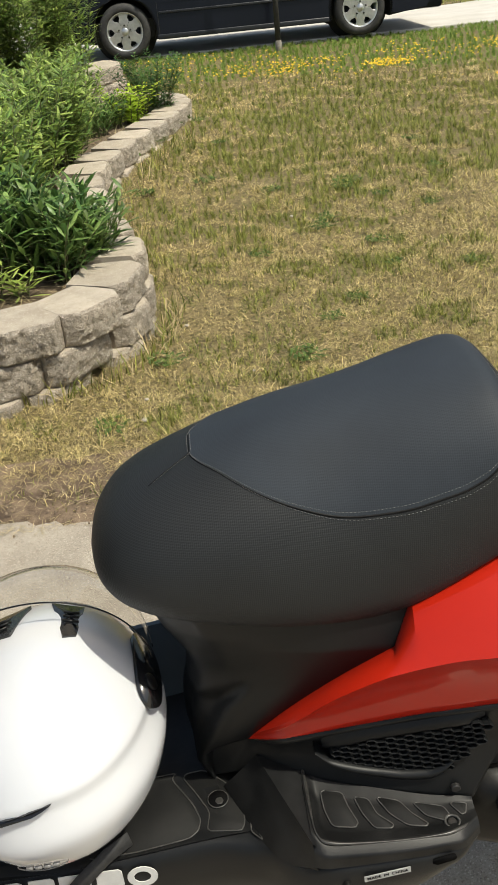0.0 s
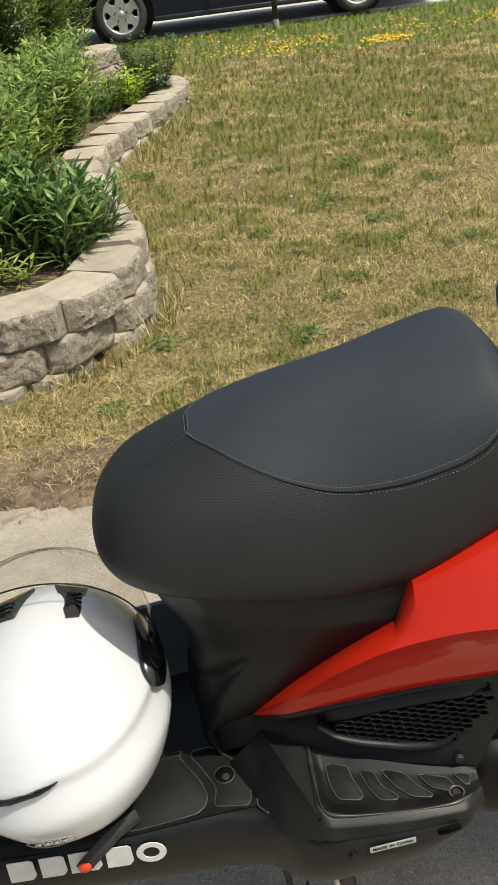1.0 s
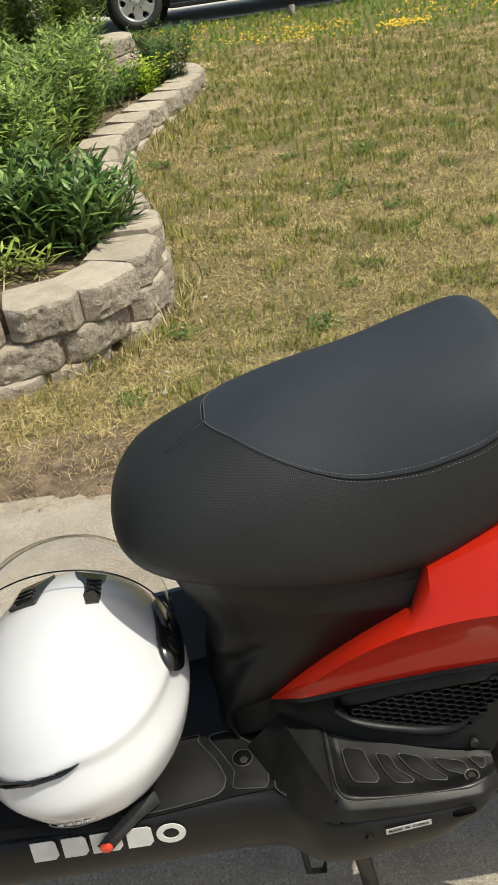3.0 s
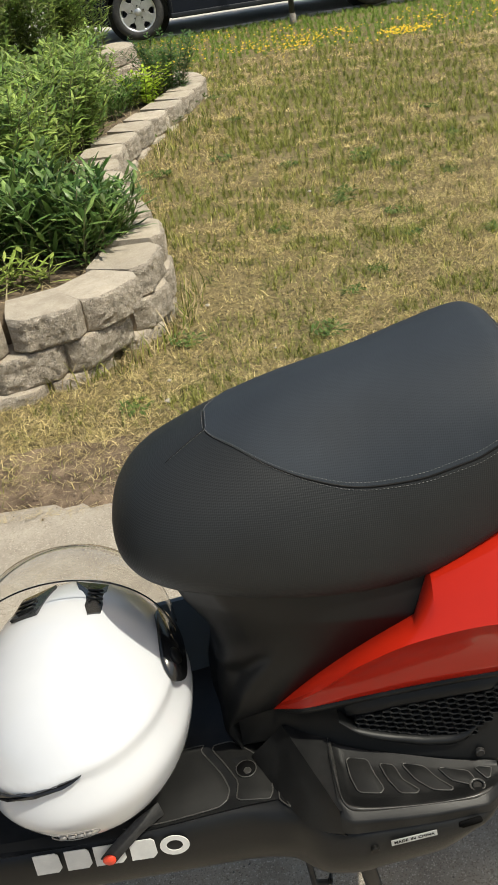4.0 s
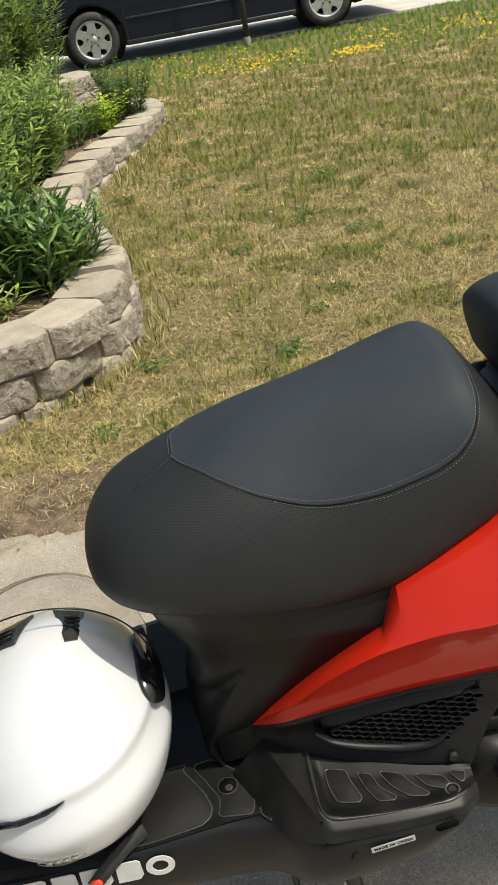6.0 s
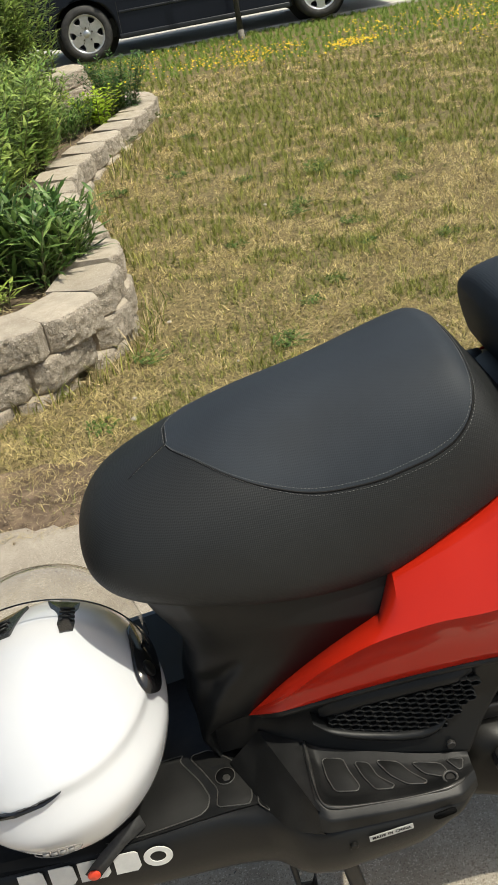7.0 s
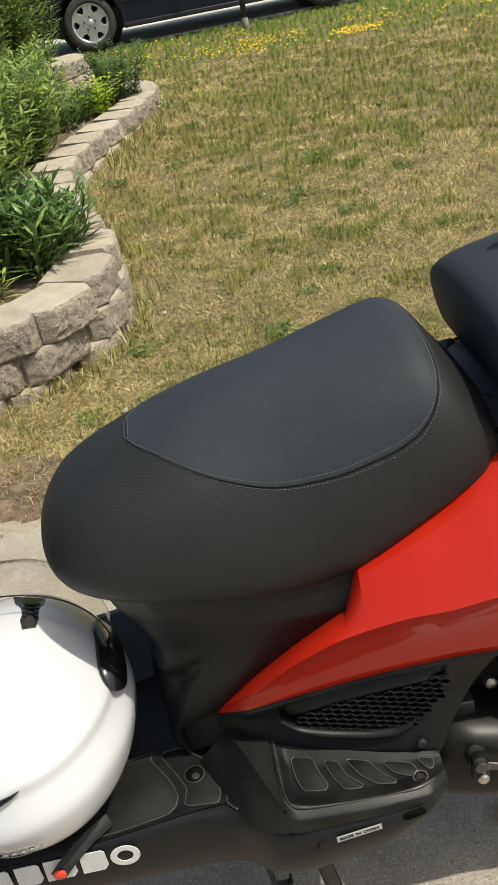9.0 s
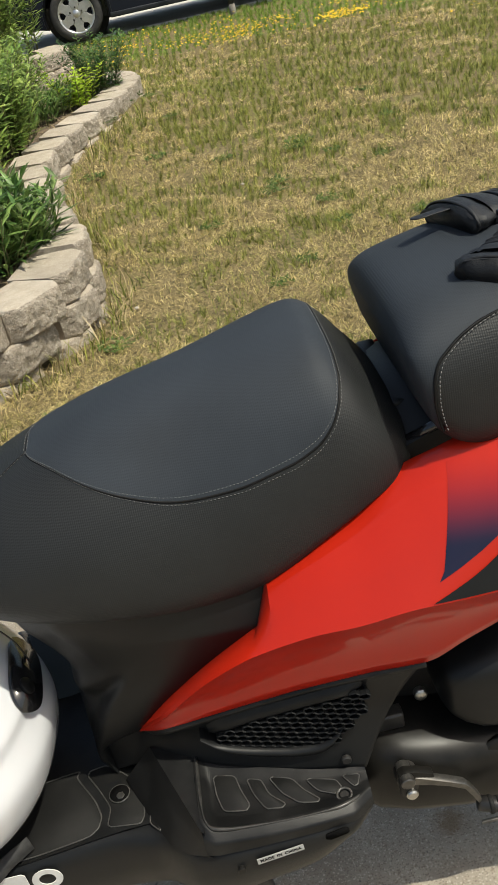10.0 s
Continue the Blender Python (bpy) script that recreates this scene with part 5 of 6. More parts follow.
def rail(points, t):
    if points is RED_TOP:
        points, t = (points[:4], t) if t <= 3 else (points[3:5], t - 3) if t <= 4 else (points[4:], t - 4)
    k = range(len(points))
    return Vector([float(blend([t], k, [p[i] for p in points])[0]) for i in range(3)])


def red_at(t, v):
    """A place on the red side panel: t along it, v from its top edge (0) over the crease (1) to its lower edge (2)."""
    a, b, c = rail(RED_TOP, t), rail(RED_MID, t), rail(RED_LOW, t)
    grow = min(t, 1.0)
    if v <= 1:
        p = a.lerp(b, v)
        p.y -= min(0.016, 0.002 + 0.0022 * max(0, t - 3.5)) * grow * math.sin(math.pi * v) * 0.9
        p.z += 0.006 * grow * math.sin(math.pi * v)
        shoulder = min(max((t - 3.6) / 0.8, 0), 1)
        p.y -= 0.0065 * shoulder * (v / 0.2 if v < 0.2 else max(0, (0.75 - v) / 0.55))
    else:
        p = b.lerp(c, v - 1)
        p.y += 0.008 * grow * math.sin(math.pi * (v - 1))
    return p


def red_panels():
    ts = np.concatenate([np.linspace(0, 3, 28), np.linspace(3.1, 4, 9), np.linspace(4.15, 11, 44)])
    vs = [0, 0.05, 0.1, 0.15, 0.19, 0.2, 0.21, 0.26] + list(np.linspace(0.33, 1, 10)) + list(np.linspace(1.1, 2, 9))
    for far in (False, True):
        rows = [[red_at(t, v) for v in vs] for t in ts]
        bm = loft(rows, closed=False)
        if far:
            mirrored(bm)
        ob = sp("side_panel", bm, RED, "glossy red painted side panel with a creased flank", sharp=20)
        md = ob.modifiers.new("thick", "SOLIDIFY")
        md.thickness, md.offset = 0.0035, 1.0 if far else -1.0
        if not far:
            rows = []
            for v in np.linspace(0.10, 0.85, 12):
                t0, t1 = 7.42 + 0.62 * (0.86 - v), min(10.4, 7.3 + (0.86 - v) / 0.17)
                rows.append([red_at(t, v) + Vector((0, -0.0006, 0.0002)) for t in np.linspace(min(t0, t1), t1, 18)])
            decal = loft(rows, closed=False)
            sp("side_decal", decal, NAVY_DECAL, "dark navy graphic on the red panel", ob)
            tri = loft([[red_at(t, v) + Vector((0, -0.0012, 0.0002)) for v in np.linspace(max(0.3, 0.985 - 0.17 * (t - 7.2)), 0.985, 8)] for t in np.linspace(7.2, 10.2, 22)], closed=False)
            sp("side_decal", tri, PLASTIC, "matt black wedge graphic", ob)


red_panels()

COVER_TOP = ((-0.07, 0.826, 0.405), (-0.012, 0.805, 0.432), (0.034, 0.759, 0.474), (0.095, 0.742, 0.497), (0.155, 0.732, 0.512), (0.238, 0.72, 0.527), (0.334, 0.708, 0.5355))
COVER_LOW = ((-0.07, 0.826, 0.345), (-0.025, 0.80, 0.375), (0.02, 0.775, 0.40), (0.07, 0.752, 0.398), (0.13, 0.733, 0.392), (0.195, 0.716, 0.388), (0.249, 0.706, 0.385))
GRILLE = ((0.078, 0.446), (0.10, 0.457), (0.135, 0.470), (0.176, 0.481), (0.21, 0.490), (0.245, 0.500), (0.268, 0.507), (0.262, 0.484), (0.245, 0.456), (0.224, 0.428),
          (0.207, 0.417), (0.185, 0.413), (0.145, 0.418), (0.104, 0.430))


def inside(p, poly):
    x, z = p
    c = False
    for (x0, z0), (x1, z1) in zip(poly, poly[1:] + poly[:1]):
        if (z0 > z) != (z1 > z) and x < (x1 - x0) * (z - z0) / (z1 - z0) + x0:
            c = not c
    return c


def cover_y(x, z):
    """How far out the lower side cover stands behind the vent."""
    return 0.7505 - 0.2 * (x - 0.082) - 0.03 * (z - 0.447)


def lower_cover():
    ts = np.linspace(0, 6, 90)
    rows = []
    for t in ts:
        a, b = rail(COVER_TOP, t), rail(COVER_LOW, t)
        row = []
        for v in np.linspace(0, 1, 30):
            p = a.lerp(b, v)
            p.y += 0.014 * math.sin(math.pi * v) ** 1.2 * min(1, max(0, t - 1.2))
            row.append(p)
        rows.append(row)
    bm = loft(rows, closed=False)
    ob = sp("lower_side_cover", bm, PLASTIC, "black plastic side cover with a honeycomb vent")
    md = ob.modifiers.new("thick", "SOLIDIFY")
    md.thickness, md.offset = 0.003, -1.0
    far = loft([[Vector((p.x, 2 * YC - p.y, p.z)) for p in r] for r in rows], closed=False)
    sp("lower_side_cover", far, PLASTIC)
    poly = list(GRILLE)
    # honeycomb plate: each cell a flat rim with walls running inwards
    r, cells = 0.0074, []
    ux, uz = Vector((0.97, 0.24)), Vector((-0.16, 0.70))
    for i in range(-4, 28):
        for j in range(-20, 20):
            cx = 0.082 + (i * 1.5 * r) * ux.x + ((j + 0.5 * (i % 2)) * math.sqrt(3) * r) * uz.x
            cz = 0.441 + (i * 1.5 * r) * ux.y + ((j + 0.5 * (i % 2)) * math.sqrt(3) * r) * uz.y
            if not inside((cx, cz), poly):
                continue
            rings = []
            for k, d in ((1.0, 0.004), (1.0, -0.004), (0.9, -0.0052), (0.8, -0.004), (0.77, 0.012)):
                ring = []
                for h in range(6):
                    a = h * math.pi / 3
                    x, z = cx + k * r * (math.cos(a) * ux.x + math.sin(a) * uz.x), cz + k * r * (math.cos(a) * ux.y + math.sin(a) * uz.y)
                    ring.append((x, cover_y(x, z) + d, z))
                rings.append(ring)
            cells.append(loft(rings, caps=False))
    sp("honeycomb_grille", joined(*cells), PLASTIC, "black honeycomb mesh", ob, smooth=False)
    lip = [(0.066, 0.744, 0.452), (0.087, 0.738, 0.435), (0.112, 0.732, 0.427), (0.141, 0.727, 0.421), (0.17, 0.721, 0.418), (0.195, 0.717, 0.419), (0.213, 0.715, 0.426), (0.224, 0.716, 0.436), (0.232, 0.719, 0.446)]
    ks = np.linspace(0, 8, 50)
    lp = [Vector((float(blend([k], range(9), [q[0] for q in lip])[0]), float(blend([k], range(9), [q[1] for q in lip])[0]), float(blend([k], range(9), [q[2] for q in lip])[0]))) for k in ks]
    wid = blend(ks, range(9), [0.002, 0.006, 0.008, 0.009, 0.0095, 0.010, 0.008, 0.005, 0.002])
    rows = []
    for p, w in zip(lp, wid):
        w = float(w)
        rows.append([p + Vector((0, 0.022, 0.3 * w)), p + Vector((0, 0.006, 0.45 * w)), p + Vector((0, 0.0015, 0.2 * w)), p + Vector((0, 0.0, -0.2 * w)), p + Vector((0, 0.003, -0.8 * w)), p + Vector((0, 0.012, -1.9 * w)), p + Vector((0, 0.022, -2.6 * w))])
    sp("vent_lip", loft(rows, closed=False), PLASTIC, "", ob)
    flange = []
    for t in np.linspace(0.9, 6, 60):
        p = rail(COVER_TOP, float(t))
        k = min(1.0, (float(t) - 0.9) / 0.5)
        flange.append([p + Vector((0, 0.004, 0.001)), p + Vector((0, -0.004 * k, -0.0005)), p + Vector((0, -0.0062 * k, -0.003)), p + Vector((0, -0.0055 * k, -0.0075 * k)), p + Vector((0, 0.002, -0.0095 * k))])
    sp("cover_flange", loft(flange, closed=False), PLASTIC_WORN, "", ob)
    brow = []
    for x, z in ((0.076, 0.447), (0.085, 0.453), (0.10, 0.461), (0.135, 0.474), (0.176, 0.485), (0.21, 0.494), (0.242, 0.502), (0.253, 0.505), (0.262, 0.507)):
        y = cover_y(x, z)
        y += 0.009 * max(0.0, 1 - min(x - 0.076, 0.262 - x) / 0.02)
        brow.append([(x - 0.002, y + 0.012, z + 0.022), (x, y - 0.001, z + 0.009), (x, y - 0.0035, z + 0.002), (x, y - 0.003, z - 0.001), (x, y + 0.008, z - 0.002)])
    sp("vent_brow", loft(brow, closed=False), PLASTIC, "", ob)
    for x, y, z in ((0.228, 0.710, 0.402),):
        sp("screw", moved(disc(0.006, 0.006, 14, 0.001), x, y, z), DARK_METAL, "", ob, sharp=30)


lower_cover()


def rounded(points, times=2):
    """Corner cutting of a closed outline."""
    pts = [Vector(p) for p in points]
    for _ in range(times):
        pts = [q for a, b in zip(pts, pts[1:] + pts[:1]) for q in (a.lerp(b, 0.13), a.lerp(b, 0.87))]
    return [tuple(p) for p in pts]


def profile(points, times=2, cut=0.22):
    """Corner cutting of an open section, its ends kept."""
    pts = [Vector(p) for p in points]
    for _ in range(times):
        mid = [q for a, b in zip(pts, pts[1:]) for q in (a.lerp(b, cut), a.lerp(b, 1 - cut))]
        pts = [pts[0]] + mid[1:-1] + [pts[-1]]
    return pts


def floor_z(x):
    return float(np.interp(x, (-0.8, -0.25, -0.06, 0.05), (0.318, 0.32, 0.346, 0.35)))


def floorboard():
    st = (
        (-0.72, ((0.76, 0.322), (0.735, 0.318), (0.727, 0.30), (0.727, 0.26), (0.738, 0.222), (0.78, 0.205))),
        (-0.40, ((0.75, 0.322), (0.731, 0.318), (0.723, 0.302), (0.722, 0.262), (0.731, 0.226), (0.77, 0.208))),
        (-0.20, ((0.748, 0.328), (0.729, 0.324), (0.721, 0.308), (0.721, 0.266), (0.731, 0.229), (0.766, 0.21))),
        (-0.08, ((0.745, 0.343), (0.727, 0.339), (0.719, 0.322), (0.718, 0.276), (0.729, 0.234), (0.765, 0.213))),
        (-0.02, ((0.742, 0.346), (0.716, 0.343), (0.705, 0.329), (0.702, 0.286), (0.716, 0.244), (0.757, 0.22))),
        (0.03, ((0.735, 0.365), (0.676, 0.366), (0.661, 0.352), (0.657, 0.31), (0.672, 0.26), (0.74, 0.232))),
        (0.08, ((0.71, 0.375), (0.655, 0.373), (0.645, 0.36), (0.643, 0.328), (0.658, 0.276), (0.74, 0.242))),
        (0.16, ((0.70, 0.377), (0.653, 0.374), (0.644, 0.362), (0.643, 0.338), (0.658, 0.293), (0.74, 0.26))),
        (0.215, ((0.70, 0.377), (0.656, 0.374), (0.648, 0.364), (0.649, 0.35), (0.667, 0.325), (0.74, 0.285))),
        (0.245, ((0.705, 0.376), (0.677, 0.374), (0.67, 0.366), (0.673, 0.355), (0.69, 0.338), (0.74, 0.31))))
    xs = np.concatenate([np.linspace(-0.72, -0.1, 14), np.linspace(-0.08, 0.245, 34)])
    rows = []
    for x in xs:
        prof = [(float(blend([x], [s[0] for s in st], [s[1][i][0] for s in st])[0]), float(blend([x], [s[0] for s in st], [s[1][i][1] for s in st])[0])) for i in range(6)]
        rows.append([(x, p.x, p.y) for p in profile(prof)])
    for far in (False, True):
        bm = loft(rows, closed=False)
        tip = bm.faces.new([v for v in bm.verts if abs(v.co.x - 0.245) < 1e-6])
        if far:
            mirrored(bm)
        sk = sp("side_skirt", bm, PLASTIC, "black plastic floorboard skirt", sharp=50)
        if not far:
            skirt = sk
    deck = []
    for x in np.linspace(-0.72, 0.02, 20):
        z = floor_z(x)
        deck.append([(x, 0.731, z), (x, 0.80, z + 0.0005), (x, YC, z + 0.001), (x, 2 * YC - 0.80, z), (x, 2 * YC - 0.742, z), (x, 2 * YC - 0.76, z - 0.06), (x, 0.76, z - 0.06)])
    fb = sp("floorboard", loft(deck), PLASTIC_WORN, "worn black plastic floorboard with inset rubber pads", sharp=40)
    PADS = (((-0.113, 0.842), (-0.119, 0.832), (-0.092, 0.786), (-0.083, 0.76), (-0.087, 0.745), (-0.099, 0.737), (-0.166, 0.735), (-0.235, 0.74), (-0.235, 0.842)),
            ((-0.103, 0.829), (-0.10, 0.836), (-0.075, 0.836), (-0.045, 0.806), (-0.027, 0.774), (-0.028, 0.743), (-0.033, 0.733), (-0.076, 0.741), (-0.071, 0.768), (-0.087, 0.801)),
            ((-0.02, 0.748), (-0.0215, 0.73), (-0.0075, 0.714)))
    for pad in PADS:
        pts = rounded(pad)
        bm = slab(pts, 0, 0.0022, 0.001, 1)
        for v in bm.verts:
            v.co.z += floor_z(v.co.x) - 0.0008
        sp("rubber_pad", bm, RUBBER, "", fb)
        rim = [(x, y, floor_z(x) + 0.0012) for x, y in pts + pts[:1]]
        sp("pad_rim", tube(rim, 0.0009, 6), RIM, "", fb)
    # flat black disc paints the shade of a recessed hole
    sp("screw_well", moved(disc(0.0125, 0.002, 20, 0, "z"), -0.059, 0.784, 0.3484), INK_AND_HOLE_SHADE, "", fb)
    sp("well_rim", tube([(-0.059 + 0.013 * math.cos(a), 0.784 + 0.013 * math.sin(a), 0.3485) for a in np.linspace(0, 2 * math.pi, 25)], 0.0008, 6), RIM, "", fb)
    sp("screw", moved(disc(0.0055, 0.002, 6, 0.0005, "z"), -0.0575, 0.780, 0.3494), ARM, "steel floorboard screw", fb, sharp=30)
    return skirt


skirt = floorboard()


def footrest():
    st = (
        (-0.045, ((0.815, 0.352), (0.80, 0.350), (0.785, 0.348), (0.77, 0.346), (0.755, 0.345), (0.742, 0.344))),
        (-0.008, ((0.79, 0.4115), (0.778, 0.404), (0.762, 0.390), (0.748, 0.375), (0.735, 0.360), (0.722, 0.346))),
        (0.03, ((0.772, 0.409), (0.748, 0.409), (0.725, 0.405), (0.70, 0.395), (0.68, 0.378), (0.668, 0.362))),
        (0.048, ((0.762, 0.405), (0.738, 0.406), (0.705, 0.404), (0.675, 0.401), (0.660, 0.39), (0.653, 0.371))),
        (0.064, ((0.755, 0.400), (0.73, 0.391), (0.69, 0.387), (0.664, 0.396), (0.651, 0.388), (0.649, 0.371))),
        (0.15, ((0.729, 0.393), (0.712, 0.387), (0.68, 0.384), (0.66, 0.392), (0.648, 0.384), (0.647, 0.372))),
        (0.218, ((0.713, 0.388), (0.703, 0.384), (0.682, 0.381), (0.665, 0.387), (0.653, 0.38), (0.651, 0.370))),
        (0.247, ((0.706, 0.387), (0.703, 0.384), (0.693, 0.381), (0.682, 0.381), (0.674, 0.375), (0.670, 0.367))))
    rows = []
    for x in np.linspace(0.0475, 0.247, 70):
        prof = [(float(blend([x], [s[0] for s in st], [s[1][i][0] for s in st])[0]), float(blend([x], [s[0] for s in st], [s[1][i][1] for s in st])[0])) for i in range(6)]
        rows.append([(x, p.x, p.y) for p in profile(prof, 2, 0.12)])
    step = None
    for far in (False, True):
        bm = loft(rows, closed=False)
        if far:
            mirrored(bm)
        ob = sp("passenger_footrest", bm, PLASTIC_WORN, "scuffed black plastic footrest with rubber insets", sharp=34)
        step = step or ob
    wedge = []
    for k in np.linspace(0, 1, 12):
        k = float(k)
        foot = Vector([float(blend([k], (0, 0.45, 0.75, 1), c)[0]) for c in ((-0.050, -0.014, 0.016, 0.0495), (0.802, 0.724, 0.678, 0.652), (0.350, 0.346, 0.352, 0.3705))])
        ridge = Vector((-0.004, 0.79, 0.4115)).lerp(Vector((0.0475, 0.664, 0.3975)), k)
        inner = Vector((0.0505, 0.772, 0.4062)).lerp(Vector((0.0505, 0.662, 0.3985)), k)
        low = foot + Vector((0.004, 0.004, -0.012))
        wedge.append([tuple(low), tuple(foot), tuple(foot.lerp(ridge, 0.5)), tuple(ridge.lerp(foot, 0.07)), tuple(ridge + Vector((0, 0, 0.0006))), tuple(ridge.lerp(inner, 0.08)), tuple(ridge.lerp(inner, 0.55)), tuple(inner), tuple(inner - Vector((0, 0, 0.012)))])
    for far in (False, True):
        bm = loft(wedge, closed=False)
        sp("footrest_front", mirrored(bm) if far else bm, PLASTIC_WORN, "", step, sharp=40)
    PADS = (((0.068, 0.738), (0.094, 0.732), (0.098, 0.714), (0.106, 0.692), (0.101, 0.686), (0.075, 0.691), (0.069, 0.713)),
            ((0.107, 0.725), (0.124, 0.72), (0.13, 0.7), (0.147, 0.684), (0.143, 0.679), (0.124, 0.682), (0.113, 0.703)),
            ((0.133, 0.721), (0.16, 0.713), (0.171, 0.696), (0.187, 0.681), (0.184, 0.676), (0.163, 0.681), (0.146, 0.697)),
            ((0.175, 0.709), (0.21, 0.700), (0.215, 0.689), (0.208, 0.682), (0.187, 0.691)),
            ((0.218, 0.703), (0.239, 0.700), (0.234, 0.688), (0.229, 0.687)))

    def z_at(x, y):
        i = min(range(len(rows)), key=lambda k: abs(rows[k][0][0] - x))
        sec = sorted((q[1], q[2]) for q in rows[i])
        return float(np.interp(y, [q[0] for q in sec], [q[1] for q in sec]))

    for pad in PADS:
        pad = rounded(pad)
        bm = slab(list(pad), 0, 0.0018, 0.0008, 1)
        for v in bm.verts:
            v.co.z += z_at(v.co.x, v.co.y) + 0.0002
        sp("rubber_pad", bm, RUBBER, "", step)
        rim = [(x, y, z_at(x, y) + 0.0014) for x, y in pad + pad[:1]]
        sp("pad_rim", tube(rim, 0.0009, 6), RIM, "", step)
    # raised line along the worn edge, coloured lighter as its highlight
    worn = [Vector((0.051, 0.763, 0.4055)), Vector((0.051, 0.72, 0.4045)), Vector((0.052, 0.685, 0.4025)), Vector((0.058, 0.668, 0.3985)), Vector((0.075, 0.6625, 0.3955)), Vector((0.15, 0.6585, 0.391)), Vector((0.2, 0.6605, 0.388)), Vector((0.222, 0.667, 0.3855)), Vector((0.238, 0.678, 0.381))]
    line = [Vector([float(blend([k], range(9), [q[i] for q in worn])[0]) for i in range(3)]) for k in np.linspace(0, 8, 50)]
    sp("worn_rim", tube(line, [0.0017 + 0.0009 * math.sin(i * 0.35) for i in range(50)], 8), WORN_HIGHLIGHT, "rubbed edge of the footrest, its highlight painted lighter", step)
    well = [(0.2155 + 0.0085 * math.cos(a), 0.679 + 0.0085 * math.sin(a), z_at(0.2155, 0.679) + 0.001) for a in np.linspace(0, 2 * math.pi, 25)]
    sp("screw_well", tube(well, 0.0016, 6), RIM, "", step)
    sp("screw", moved(disc(0.0055, 0.002, 14, 0.0006, "z"), 0.2155, 0.679, z_at(0.2155, 0.679)), DARK_METAL, "", step, sharp=30)


footrest()


def skirt_marks():
    """White maker's transfer as plain shapes, the origin label and screws."""
    def face(x):
        return float(np.interp(x, (-0.4, -0.2, -0.08), (0.7222, 0.7212, 0.7185)))

    for a, b in ((-0.343, -0.309), (-0.303, -0.270), (-0.266, -0.226), (-0.220, -0.186), (-0.181, -0.143)):
        bm = bmesh.new()
        z0, z1 = 0.2875, 0.325
        if b > -0.15:
            n = 20
            cx, cz, rx, rz = (a + b) / 2, (z0 + z1) / 2, (b - a) / 2, (z1 - z0) / 2
            rings = [[(cx + rx * k * math.cos(t), face(cx) - d, cz + rz * k * math.sin(t)) for t in np.linspace(0, 2 * math.pi, n, endpoint=False)] for k, d in ((1, 0.0), (1, 0.0012), (0.55, 0.0012), (0.55, 0.0))]
            bm = loft(rings, caps=False)
        else:
            bm = slab([(a, z0), (b - 0.006, z0), (b, z0 + 0.008), (b, z1 - 0.004), (b - 0.004, z1), (a + 0.002, z1)], 0, 0.0012)
            turned(bm, 90, "X")
            for v in bm.verts:
                v.co.y += face(v.co.x)
        sp("transfer_mark", bm, LETTER, "white transfer shape", skirt, smooth=False)
    lab = slab([(-0.0275, -0.0042), (0.0275, -0.0042), (0.0275, 0.0042), (-0.0275, 0.0042)], -0.0004, 0.0006, 0.0002, 1)
    m = Matrix.Translation((0.129, 0.6418, 0.3575)) @ Matrix.Rotation(radians(3.0), 4, "Z") @ Matrix.Rotation(radians(-3.2), 4, "Y") @ Matrix.Rotation(radians(84), 4, "X")
    bmesh.ops.transform(lab, matrix=m, verts=lab.verts[:])
    label = sp("origin_label", lab, LABEL, "small silver label reading made in china", skirt, smooth=False)
    cu = bpy.data.curves.new("text", "FONT")
    cu.body, cu.size, cu.align_x, cu.align_y, cu.extrude, cu.space_character, cu.space_word = "MADE IN CHINA", 0.0058, "CENTER", "CENTER", 0.0001, 1.12, 1.4
    cu.offset = 0.00022
    tmp = new("text", cu)
    bpy.context.view_layer.update()
    me = bpy.data.meshes.new_from_object(tmp.evaluated_get(bpy.context.evaluated_depsgraph_get()))
    bpy.data.objects.remove(tmp)
    me.transform(Matrix.Translation(-scooter.location) @ m @ Matrix.Translation((0, 0, 0.0008)))
    me.materials.clear()
    me.materials.append(INK_AND_HOLE_SHADE)
    tx = new("label_text", me)
    tx.parent = label
    for x, y, z in ((0.082, 0.6425, 0.347),):
        sp("screw", moved(disc(0.005, 0.006, 12, 0.001), x, y, z), CAST, "", skirt, sharp=30)
    # flat black plate paints the shade inside the slot
    slot = moved(turned(slab([(-0.012 + 0.0055 * math.cos(a) + (0.018 if math.cos(a) > 0 else 0), 0.0055 * math.sin(a)) for a in np.linspace(0, 2 * math.pi, 16, endpoint=False)], -0.0005, 0.0015), 90, "X"), 0.20, 0.6465, 0.364)
    sp("drain_slot", turned(slot, -12, "Y", (0.2, 0.6465, 0.364)), INK_AND_HOLE_SHADE, "", skirt)


skirt_marks()


